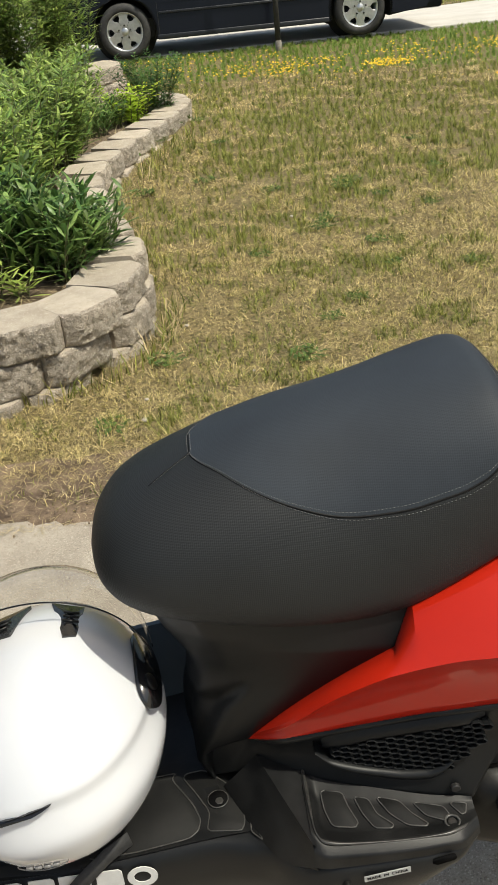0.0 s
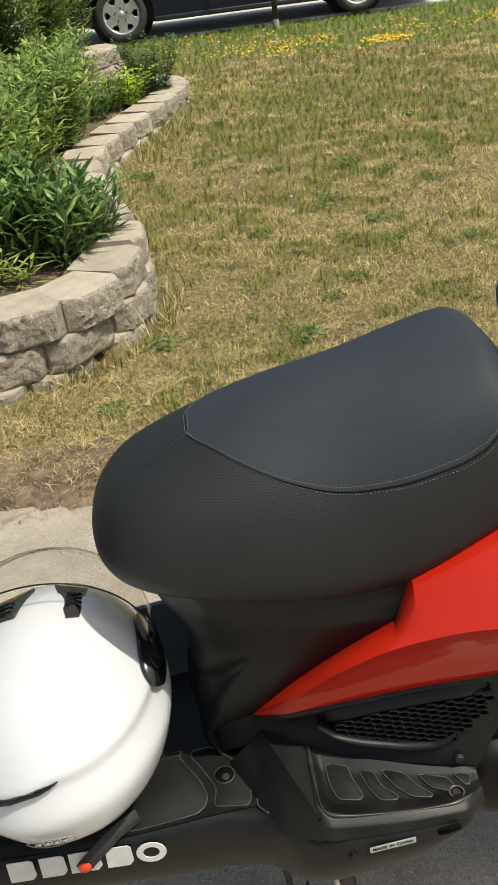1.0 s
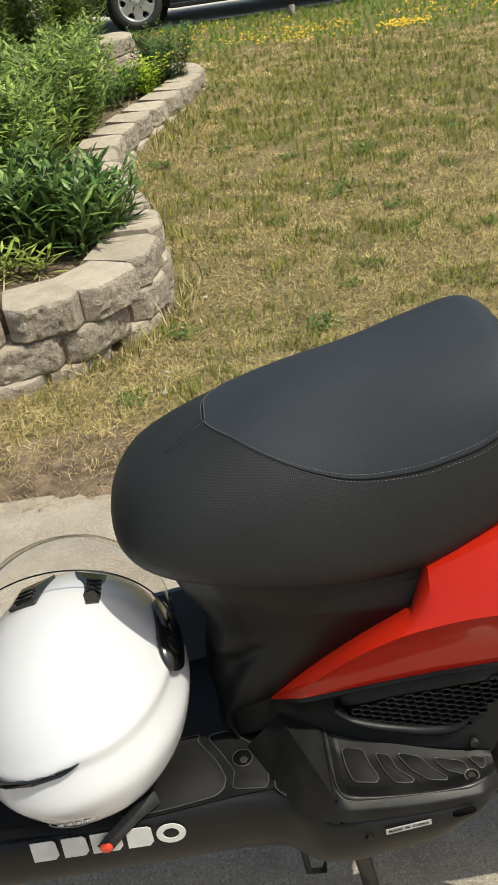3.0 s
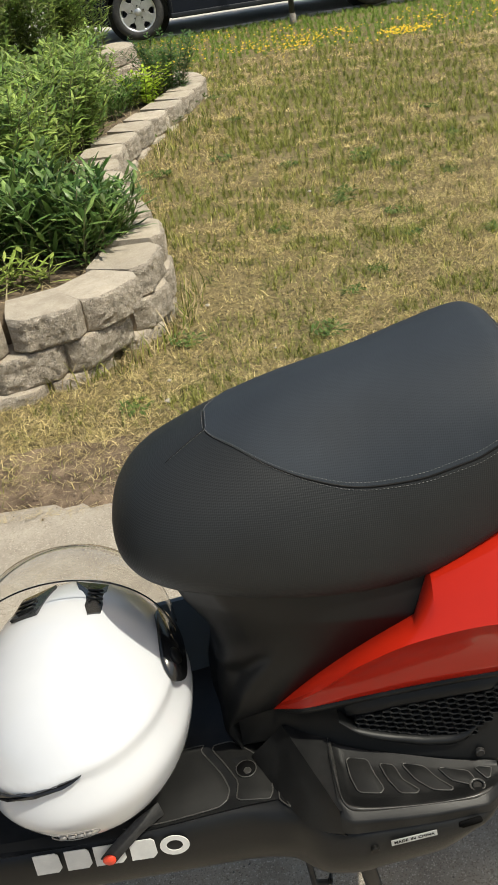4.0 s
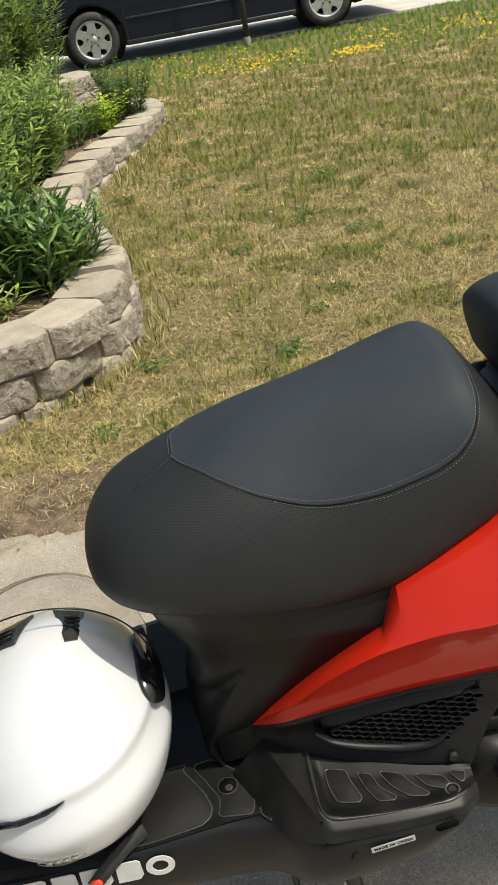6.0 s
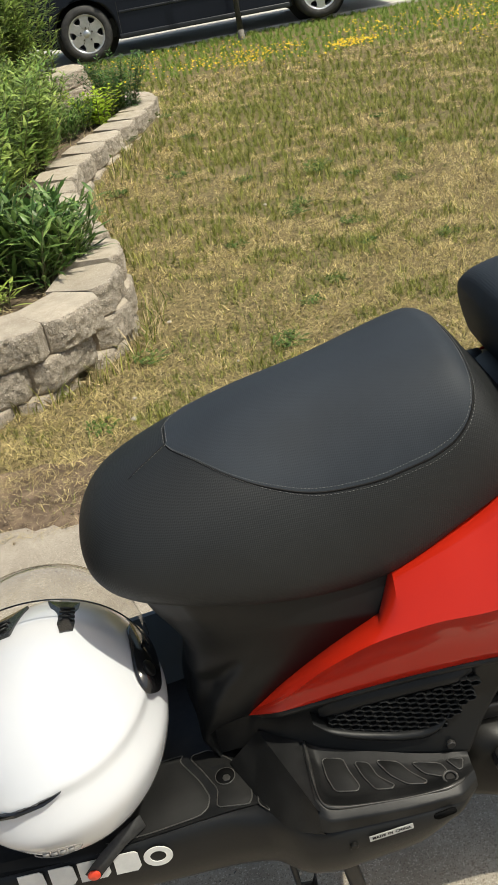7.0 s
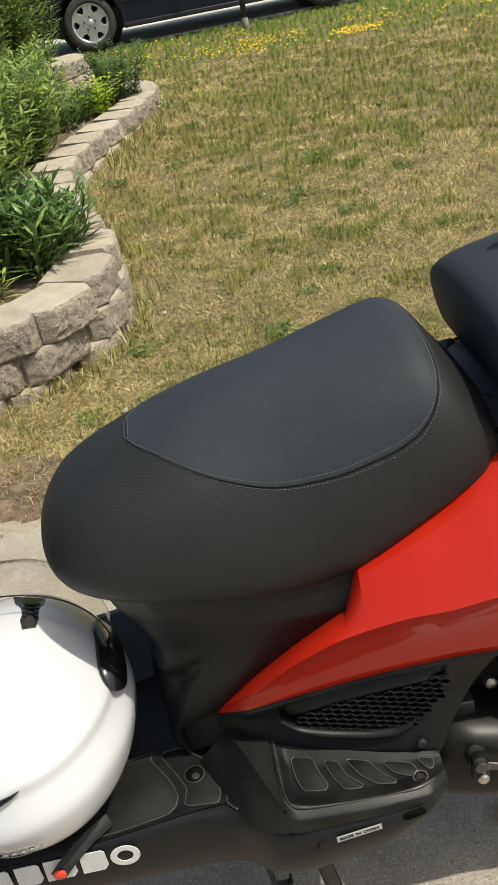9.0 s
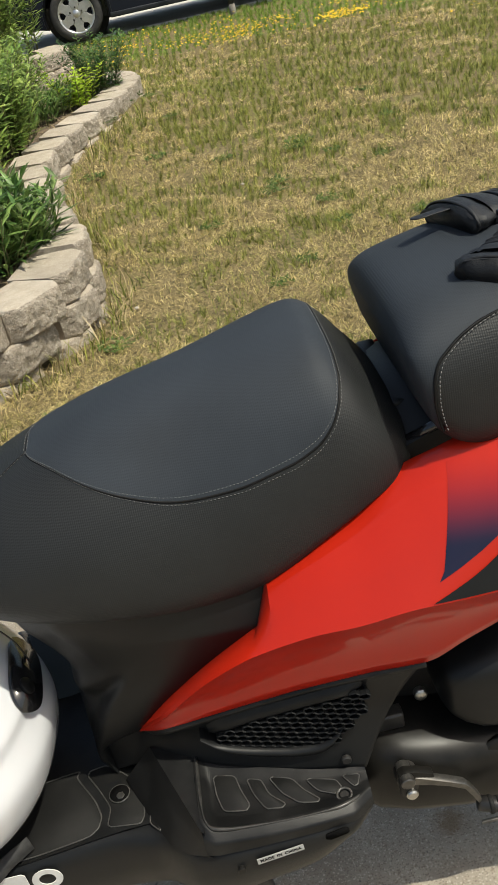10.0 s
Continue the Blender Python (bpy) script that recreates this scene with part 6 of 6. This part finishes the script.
def running_gear():
    # engine and transmission
    case = []
    for x, z0, z1, w in ((0.2, 0.27, 0.37, 0.03), (0.26, 0.25, 0.388, 0.092), (0.30, 0.25, 0.386, 0.107), (0.36, 0.238, 0.372, 0.108), (0.42, 0.215, 0.36, 0.1), (0.5, 0.18, 0.345, 0.095), (0.62, 0.14, 0.33, 0.1), (0.74, 0.12, 0.315, 0.09), (0.80, 0.16, 0.28, 0.05)):
        cz, hz = (z0 + z1) / 2, (z1 - z0) / 2
        case.append([(x, 0.812 + w * math.copysign(abs(math.cos(a)) ** 0.6, math.cos(a)), cz + hz * math.copysign(abs(math.sin(a)) ** 0.6, math.sin(a))) for a in np.linspace(0, 2 * math.pi, 28, endpoint=False)])
    eng = sp("engine_case", loft(case), CAST, "dull grey engine and transmission casting")
    sp("case_ring", moved(disc(0.075, 0.012, 36, 0.004), 0.442, 0.727, 0.285), CAST, "", eng)
    box_ = []
    bx = (0.353, 0.357, 0.367, 0.40, 0.5, 0.62, 0.65, 0.66)
    bz0, bz1, by = (0.432, 0.414, 0.396, 0.372, 0.36, 0.378, 0.39, 0.41), (0.455, 0.47, 0.482, 0.495, 0.51, 0.505, 0.49, 0.47), (0.755, 0.738, 0.724, 0.714, 0.708, 0.715, 0.73, 0.75)
    for x in np.concatenate([np.linspace(0.353, 0.371, 10), np.linspace(0.38, 0.66, 16)]):
        z0, z1, y = (float(blend([x], bx, q)[0]) for q in (bz0, bz1, by))
        cz, hz = (z0 + z1) / 2, (z1 - z0) / 2
        box_.append([(x, 0.79 + (0.79 - y) * math.copysign(abs(math.cos(a)) ** 0.5, math.cos(a)), cz + hz * math.copysign(abs(math.sin(a)) ** 0.5, math.sin(a))) for a in np.linspace(0, 2 * math.pi, 40, endpoint=False)])
    af = sp("air_filter_box", loft(box_), PLASTIC, "black plastic air filter housing")
    # plain dark box added behind the covers to close the see-through gap
    sp("shroud", box(0.16, 0.80, 0.30, 0.72, 0.99, 0.70, 0.02), DARK_METAL, "dark filler box in place of frame and engine shroud")
    for x, y, z, r in ((0.337, 0.776, 0.413, 0.0085), (0.352, 0.765, 0.508, 0.007)):
        b = sp("bolt", moved(disc(r, 0.012, 14, 0.002), x, y - 0.006, z), STEEL, "", eng)
    sp("bracket", moved(box(-0.02, -0.01, -0.012, 0.02, 0.01, 0.012, 0.004), 0.29, 0.76, 0.395), DARK_METAL, "", eng)
    kick = sp("kick_starter", moved(disc(0.0135, 0.022, 32, 0.003), 0.294, 0.705, 0.358), DARK_METAL, "black kick starter lever with a folding pedal", sharp=35)
    boss = slab([(-0.012, 0.014), (-0.004, 0.018), (0.010, 0.014), (0.030, 0.004), (0.030, -0.006), (0.012, -0.006), (0.008, -0.026), (-0.004, -0.030), (-0.012, -0.022)], -0.006, 0.006, 0.003)
    sp("clamp", moved(turned(boss, 90, "X"), 0.294, 0.692, 0.366), CAST, "", kick, sharp=40)
    lever = []
    for x, y, z, h in ((0.300, 0.690, 0.366, 0.0075), (0.318, 0.688, 0.360, 0.0055), (0.340, 0.686, 0.351, 0.0045), (0.358, 0.684, 0.342, 0.005), (0.366, 0.682, 0.330, 0.007), (0.374, 0.680, 0.313, 0.008)):
        lever.append([(x, y - 0.004, z - h), (x + 0.001, y - 0.0045, z + h * 0.7), (x + 0.001, y - 0.002, z + h), (x, y + 0.006, z + h), (x, y + 0.006, z - h)])
    sp("arm", loft(lever), ARM, "", kick, sharp=35)
    sp("pinch_bolt", moved(disc(0.0078, 0.016, 14, 0.002), 0.295, 0.690, 0.344), STEEL, "zinc-plated bolt", kick, sharp=35)
    sp("spline_nut", moved(disc(0.0085, 0.030, 18, 0.001), 0.291, 0.692, 0.374), ARM, "", kick, sharp=35)
    sp("pedal", tube([(0.372, 0.680, 0.305), (0.40, 0.676, 0.297), (0.43, 0.672, 0.288)], 0.0095, 12), DARK_METAL, "", kick)
    for k in range(4):
        sp("pedal_rib", moved(disc(0.0115, 0.0055, 14, 0.001, "x"), 0.386 + k * 0.010, 0.6775 - 0.0015 * k, 0.301 - 0.003 * k), RUBBER, "", kick)
    sp("pedal_edge", box(0.370, 0.664, 0.286, 0.43, 0.668, 0.29, 0.001), ARM, "", kick)
    # stand, half folded bars seen under the skirt
    stand = sp("centre_stand", joined(tube([(0.07, 0.78, 0.25), (0.085, 0.77, 0.12), (0.10, 0.762, 0.012)], [0.013, 0.012, 0.012], 10), tube([(0.07, 1.0, 0.25), (0.085, 1.015, 0.12), (0.10, 1.024, 0.012)], [0.013, 0.012, 0.012], 10), tube([(0.08, 0.775, 0.17), (0.08, 1.01, 0.17)], 0.01, 8)), DARK_METAL, "dark steel centre stand")
    sp("stand_foot", moved(box(-0.035, -0.018, 0, 0.035, 0.018, 0.012, 0.003), 0.105, 0.758, 0.0), DARK_METAL, "", stand)
    sp("stand_foot", moved(box(-0.035, -0.018, 0, 0.035, 0.018, 0.012, 0.003), 0.105, 1.028, 0.0), DARK_METAL, "", stand)
    hook = [(0.0, 0.80, 0.26), (0.003, 0.80, 0.10), (0.006, 0.80, 0.055), (0.03, 0.80, 0.052), (0.036, 0.80, 0.10), (0.036, 0.80, 0.26)]
    sp("stand_tang", tube(hook, 0.005, 8), DARK_METAL, "bent steel tang of the stand", stand)
    sp("spring", tube([(0.085, 0.775, 0.23), (0.05, 0.79, 0.215)], 0.008, 8), DARK_METAL, "", stand)
    # wheels and front end
    for x, name in ((0.72, "rear_wheel"), (-0.60, "front_wheel")):
        prof = [(-0.035, 0.145), (-0.05, 0.165), (-0.055, 0.2), (-0.03, 0.232), (0.0, 0.238), (0.03, 0.232), (0.055, 0.2), (0.05, 0.165), (0.035, 0.145)]
        tyre = loft([[(x + r * math.cos(a), YC + d, 0.238 + r * math.sin(a)) for a in np.linspace(0, 2 * math.pi, 40, endpoint=False)] for d, r in prof], caps=False)
        t = sp(name, tyre, TYRE, "black scooter wheel")
        sp("rim", moved(disc(0.15, 0.07, 36, 0.01), x, YC, 0.238), DARK_METAL, "", t)
    for s in (-1, 1):
        sp("fork_leg", tube([(-0.60, YC + s * 0.075, 0.238), (-0.565, YC + s * 0.075, 0.42), (-0.53, YC + s * 0.05, 0.6)], 0.016, 10), DARK_METAL)
    shield = []
    for z, x, w in ((0.30, -0.66, 0.12), (0.36, -0.60, 0.19), (0.5, -0.555, 0.2), (0.7, -0.515, 0.19), (0.85, -0.485, 0.14), (0.95, -0.47, 0.07)):
        shield.append([(x - 0.10 * math.cos(a) ** 2 + 0.0, YC + w * math.sin(a), z) for a in np.linspace(-math.pi / 2, math.pi / 2, 17)] + [(x + 0.03, YC + w * 0.9, z), (x + 0.045, YC, z), (x + 0.03, YC - w * 0.9, z)])
    sp("leg_shield", loft(shield), PLASTIC, "black front leg shield")
    bar = sp("handlebar", tube([(-0.40, YC - 0.33, 0.99), (-0.45, YC - 0.15, 1.0), (-0.47, YC, 1.0), (-0.45, YC + 0.15, 1.0), (-0.40, YC + 0.33, 0.99)], 0.014, 10), DARK_METAL)
    for s in (-1, 1):
        sp("grip", tube([(-0.40, YC + s * 0.33, 0.99), (-0.425, YC + s * 0.22, 0.994)], 0.018, 12), RUBBER, "", bar)


running_gear()


# ---- helmet ----
def helmet():
    C = Vector((-0.250, 0.822, 0.468))
    A = Vector((0.139, 0.180, 0.144))
    root = thing("helmet", C.x, C.y, 0.325, "glossy white full-face helmet with raised clear visor, resting on the floorboard", "helmet")
    O = C - root.location

    def at(n, k=1.0):
        return O + Vector((n.x * A.x * k, n.y * A.y * k, n.z * A.z * k))

    nu, nv = 96, 64
    bm = bmesh.new()
    rows = []
    for j in range(1, nv):
        th = math.pi * j / nv
        row = []
        for i in range(nu):
            ph = 2 * math.pi * i / nu
            n = Vector((math.sin(th) * math.cos(ph), math.sin(th) * math.sin(ph), math.cos(th)))
            k = 1.0
            if n.y < 0.45:
                # ridge that sweeps round the back with the shell stepped in below it, and a lower crease under which the shell tucks in
                fade = 1 - math.exp(-((0.45 - n.y) / 0.3) ** 2)
                d = n.z - (0.43 - 0.28 * max(0.0, 0.12 - n.x))
                k += 0.016 * math.exp(-(d / 0.05) ** 2) * fade
                k -= 0.042 / (1 + math.exp(max(-30, min(30, d / 0.010)))) * fade
                e = (0.09 - 0.25 * max(0.0, 0.1 - n.x)) - n.z
                k += fade * (0.02 * math.exp(-(e / 0.16) ** 2) - 0.10 * max(0.0, e))
            p = at(n, k)
            low = min(max(0.25 - n.z, 0), 1)
            wide = 1 + 0.09 * low * (1.25 - low)
            p.x, p.y = O.x + (p.x - O.x) * wide + 0.004, O.y + (p.y - O.y) * (1 + 0.25 * (wide - 1))
            p.z = max(p.z, 0.004 + 0.0)
            row.append(bm.verts.new(p))
        rows.append(row)
    top = bm.verts.new(at(Vector((0, 0, 1))))
    for i in range(nu):
        bm.faces.new((top, rows[0][i], rows[0][(i + 1) % nu]))
    for a, b in zip(rows, rows[1:]):
        for i in range(nu):
            bm.faces.new((a[i], b[i], b[(i + 1) % nu], a[(i + 1) % nu]))
    bm.faces.new(rows[-1][::-1])
    part("shell", bm, WHITE, root, "glossy white shell")

    def patch(name, dirs, lift, material, label="", thick=0.004, smooth=False):
        """A plate that hugs the shell: outline as directions, on the ellipsoid."""
        bm = bmesh.new()
        lo = [bm.verts.new(at(d.normalized(), 1.0 + lift - thick / 0.14)) for d in dirs]
        hi = [bm.verts.new(at(d.normalized(), 1.0 + lift)) for d in dirs]
        mid = sum(dirs, Vector()) / len(dirs)
        c = bm.verts.new(at(mid.normalized(), 1.0 + lift))
        for i in range(len(dirs)):
            j = (i + 1) % len(dirs)
            bm.faces.new((lo[i], lo[j], hi[j], hi[i]))
            bm.faces.new((hi[i], hi[j], c))
        return part(name, bm, material, root, label, smooth)

    def v(x, y, z):
        return Vector((x / A.x, y / A.y, z / A.z))

    vr = patch("vent", [v(0.012, 0.085, 0.118), v(0.05, 0.08, 0.11), v(0.048, 0.012, 0.127), v(0.034, 0.008, 0.133)], 0.028, GLOSS_BLACK, "black forehead vent")
    vl = patch("vent", [v(-0.012, 0.085, 0.118), v(-0.055, 0.08, 0.11), v(-0.06, 0.03, 0.12), v(-0.026, 0.022, 0.135)], 0.028, GLOSS_BLACK, "black forehead vent")
    for k in (0.3, 0.5, 0.7):
        for s, x0, x1 in ((1, 0.03, 0.046), (-1, 0.03, 0.05)):
            yy = 0.02 + 0.05 * k
            part("vent_louvre", tube([at(v(s * x0, yy, 0.125).normalized(), 1.034), at(v(s * x1, yy, 0.118).normalized(), 1.034)], 0.0016, 6), PLASTIC, vr if s > 0 else vl)
    # rear exhaust slot
    slot = [Vector(q) for q in ((-0.62, -0.76, 0.215), (-0.44, -0.85, 0.275), (-0.16, -0.91, 0.362), (0.02, -0.91, 0.405), (0.17, -0.885, 0.425), (0.10, -0.905, 0.395), (0.02, -0.925, 0.372), (-0.22, -0.925, 0.312), (-0.46, -0.85, 0.225), (-0.62, -0.77, 0.165))]
    patch("exhaust_slot", slot, 0.016, GLOSS_BLACK, "black rear exhaust slot", 0.003)
    # oval maker's mark as a plain ring and bar
    mk = [at(Vector((0.01 + 0.2 * math.cos(a), -0.98, -0.11 + 0.055 * math.sin(a))).normalized(), 0.9975 - 0.05 * max(0, 0.15 - 0.055 * math.sin(a))) for a in np.linspace(0, 2 * math.pi, 33)]
    part("oval_mark", tube(mk, 0.0007, 5), MARK, root)
    bar = [at(Vector((-0.12 + 0.07 * i, -0.98, -0.11)).normalized(), 0.989) for i in range(5)]
    for a, b in zip(bar, bar[1:]):
        part("mark_bar", tube([a, a.lerp(b, 0.75)], 0.0024, 6), MARK, root)
    # pivots and the raised visor
    P = O + Vector((0, 0.012, 0.052))

    def vis(phi, th, r, lat=0.136):
        c = max(math.cos(phi), 0) ** 0.78
        return P + Vector((lat * math.sin(phi), r * c * math.cos(th), r * c * math.sin(th)))

    rows = []
    for th, r in ((1.36, 0.124), (1.25, 0.132), (1.12, 0.141), (0.98, 0.150), (0.84, 0.157), (0.72, 0.161), (0.62, 0.162)):
        rows.append([vis(phi, th, r) for phi in np.linspace(-1.40, 1.40, 61)])
    bm = loft(rows, closed=False)
    vz = part("visor", bm, VISOR, root, "clear visor, tilted up and open")
    part("visor_edge", tube(rows[0], 0.0011, 6), GLOSS_BLACK, vz)
    part("visor_edge", tube(rows[-1], 0.0009, 6), VISOR, vz)
    for s in (-1, 1):
        arm = [v(s * x, y, z) for x, y, z in ((0.103, 0.055, 0.082), (0.106, 0.005, 0.086), (0.109, -0.03, 0.078), (0.118, -0.042, 0.060), (0.128, -0.024, 0.044), (0.129, 0.008, 0.045), (0.121, 0.06, 0.052))]
        ring = []
        for q in range(len(arm)):
            a0, a1, a2, a3 = (arm[(q + e) % len(arm)] for e in (-1, 0, 1, 2))
            for t in (0, 0.25, 0.5, 0.75):
                ring.append(0.5 * ((2 * a1) + (a2 - a0) * t + (2 * a0 - 5 * a1 + 4 * a2 - a3) * t * t + (3 * a1 - a0 - 3 * a2 + a3) * t ** 3))
        pl = patch("pivot_plate", ring, 0.075, GLOSS_BLACK, "black visor pivot cover", 0.006, True)
        c = at(v(s * 0.118, -0.012, 0.066).normalized(), 1.082)
        b = disc(0.011, 0.004, 20, 0.001, "x")
        turned(b, s * -30, "Y")
        part("pivot_screw", moved(b, *c), PLASTIC, pl)
        part("pivot_arm_text", tube([at(v(s * 0.114, 0.018, 0.072).normalized(), 1.08), at(v(s * 0.114, 0.04, 0.068).normalized(), 1.08)], 0.002, 6), CAST, pl)
    # chin strap hanging over the floorboard's edge, with a red snap
    pts = [(-0.172, 0.745, 0.348), (-0.199, 0.727, 0.346), (-0.219, 0.716, 0.336), (-0.236, 0.713, 0.320), (-0.249, 0.713, 0.304)]
    rows = []
    for i, p in enumerate(pts):
        q = Vector(p) - root.location
        d = (Vector(pts[min(i + 1, 4)]) - Vector(pts[max(i - 1, 0)])).normalized()
        s = d.cross(Vector((0, -1, 0.3))).normalized() * 0.0095
        nrm = Vector((0, -0.0012, 0.0004))
        rows.append([q - s, q + s, q + s + nrm, q - s + nrm])
    st = part("chin_strap", loft(rows), WEBBING, root, "black webbing chin strap")
    sn = disc(0.0085, 0.005, 18, 0.0015)
    part("strap_snap", moved(sn, *(Vector((-0.2445, 0.710, 0.3105)) - root.location)), RED_LENS, st, "red plastic snap")


helmet()


# ---- gloves on the passenger seat ----
def glove(x, y, z, yaw, roll, seed):
    root = thing("leather_glove", x, y, z, "black leather glove with cuff strap on the passenger seat", "glove", "pair of gloves")
    rs = random.Random(seed)
    prof = ((0.0, 0.054, 0.030), (0.012, 0.056, 0.032), (0.03, 0.05, 0.028), (0.05, 0.046, 0.026), (0.065, 0.045, 0.025), (0.09, 0.05, 0.026), (0.13, 0.052, 0.025), (0.15, 0.048, 0.021))
    rings = []
    for i, d in enumerate(np.linspace(0, 0.15, 30)):
        d = float(d)
        w, h = (float(blend([d], [p[0] for p in prof], [p[k] for p in prof])[0]) for k in (1, 2))
        ring = []
        for a in np.linspace(0, 2 * math.pi, 48, endpoint=False):
            q = Vector((d * 30 + seed * 7, math.cos(a) * 1.6, math.sin(a) * 1.6))
            wr = 1 + 0.16 * noise.noise(q * 1.1) + 0.07 * noise.noise(q * 2.7)
            ring.append((d + 0.004 * noise.noise(q * 2), w * math.cos(a) * wr, max(0.0, h + h * math.sin(a) * wr)))
        rings.append(ring)
    part("palm_and_cuff", loft(rings), LEATHER, root)
    for k in range(4):
        yy = -0.036 + 0.024 * k
        pts = [(0.135, yy, 0.02), (0.17, yy * 1.1, 0.024), (0.2, yy * 1.15, 0.018), (0.215 - 0.012 * abs(k - 1.5), yy * 1.15, 0.013)]
        part("finger", tube(pts, [0.0135, 0.0135, 0.0125, 0.008], 10), LEATHER, root)
    part("thumb", tube([(0.075, -0.04, 0.02), (0.105, -0.066, 0.018), (0.135, -0.072, 0.014)], [0.014, 0.0135, 0.009], 10), LEATHER, root)
    band = loft([[(d, w * math.cos(a), max(0.0005, h + h * math.sin(a))) for a in np.linspace(0, 2 * math.pi, 30, endpoint=False)] for d, w, h in ((0.026, 0.0545, 0.031), (0.031, 0.0555, 0.0318), (0.047, 0.051, 0.0295), (0.051, 0.049, 0.028))], caps=False)
    st = part("wrist_strap", band, LEATHER, root, "leather wrist strap")
    for d, w, h in ((0.058, 0.0475, 0.0268), (0.065, 0.0465, 0.0262), (0.072, 0.047, 0.0262)):
        part("gather", tube([(d, w * math.cos(a), max(0.001, h + h * 1.04 * math.sin(a))) for a in np.linspace(0, 2 * math.pi, 31)], 0.0024, 6), LEATHER, root)
    part("buckle", box(0.028, -0.058, 0.034, 0.048, -0.052, 0.044, 0.002), GLOSS_BLACK, root)
    part("cuff_hem", tube([(0.004, 0.056 * math.cos(a), max(0.002, 0.031 + 0.0325 * math.sin(a))) for a in np.linspace(0, 2 * math.pi, 31)], 0.0024, 6), LEATHER, root)
    if seed == 1:
        part("strap_tail", slab([(-0.045, 0.0), (-0.04, -0.008), (0.03, -0.012), (0.03, 0.012), (-0.04, 0.008)], 0.052, 0.0545, 0.001, 1), LEATHER, root, "loose end of the strap")
    root.matrix_basis = Matrix.Translation((x, y, z)) @ Matrix.Rotation(radians(yaw), 4, "Z") @ Matrix.Rotation(radians(roll), 4, "X") @ Matrix.Diagonal((1, 0.95, 0.62, 1))
    return root


glove(0.468, 0.935, 0.916, 14, -8, 1)
glove(0.474, 0.785, 0.903, 55, 8, 2)


# ---- small litter ----
def litter():
    rs = random.Random(31)
    first = None
    spots = [(-0.209, 2.5, 0.012), (-0.05, 3.25, 0.010), (0.55, 4.6, 0.010)] + [(rs.uniform(-0.8, 1.0), rs.uniform(2.1, 3.6), rs.uniform(0.004, 0.008)) for k in range(8)]
    for x, y, r in spots:
        if y > 2.4 and x < float(np.interp(y, [2.36, 2.55, 2.70, 2.79, 3.0, 3.15, 3.4], [-2.6, -1.3, -0.72, -0.50, -0.32, -0.2, -0.14])) + 0.05:
            continue
        m = Matrix.Translation((x, y, 0.012 + r * 0.3)) @ Matrix.Rotation(rs.uniform(0, 6.28), 4, "Z")
        if first is None:
            bm = bmesh.new()
            bmesh.ops.create_icosphere(bm, subdivisions=2, radius=1.0)
            for v in bm.verts:
                v.co *= rs.uniform(0.85, 1.1)
                v.co.z *= 0.55
            first = part("pebble", bm, PEBBLE)
            tagged(first, "small pale stone lying in the grass", "stone", "pebbles")
            ob = first
        else:
            ob = first.copy()
            scene.collection.objects.link(ob)
        ob.matrix_basis = m
        ob.scale = (r, r * rs.uniform(0.7, 1.2), r)


litter()
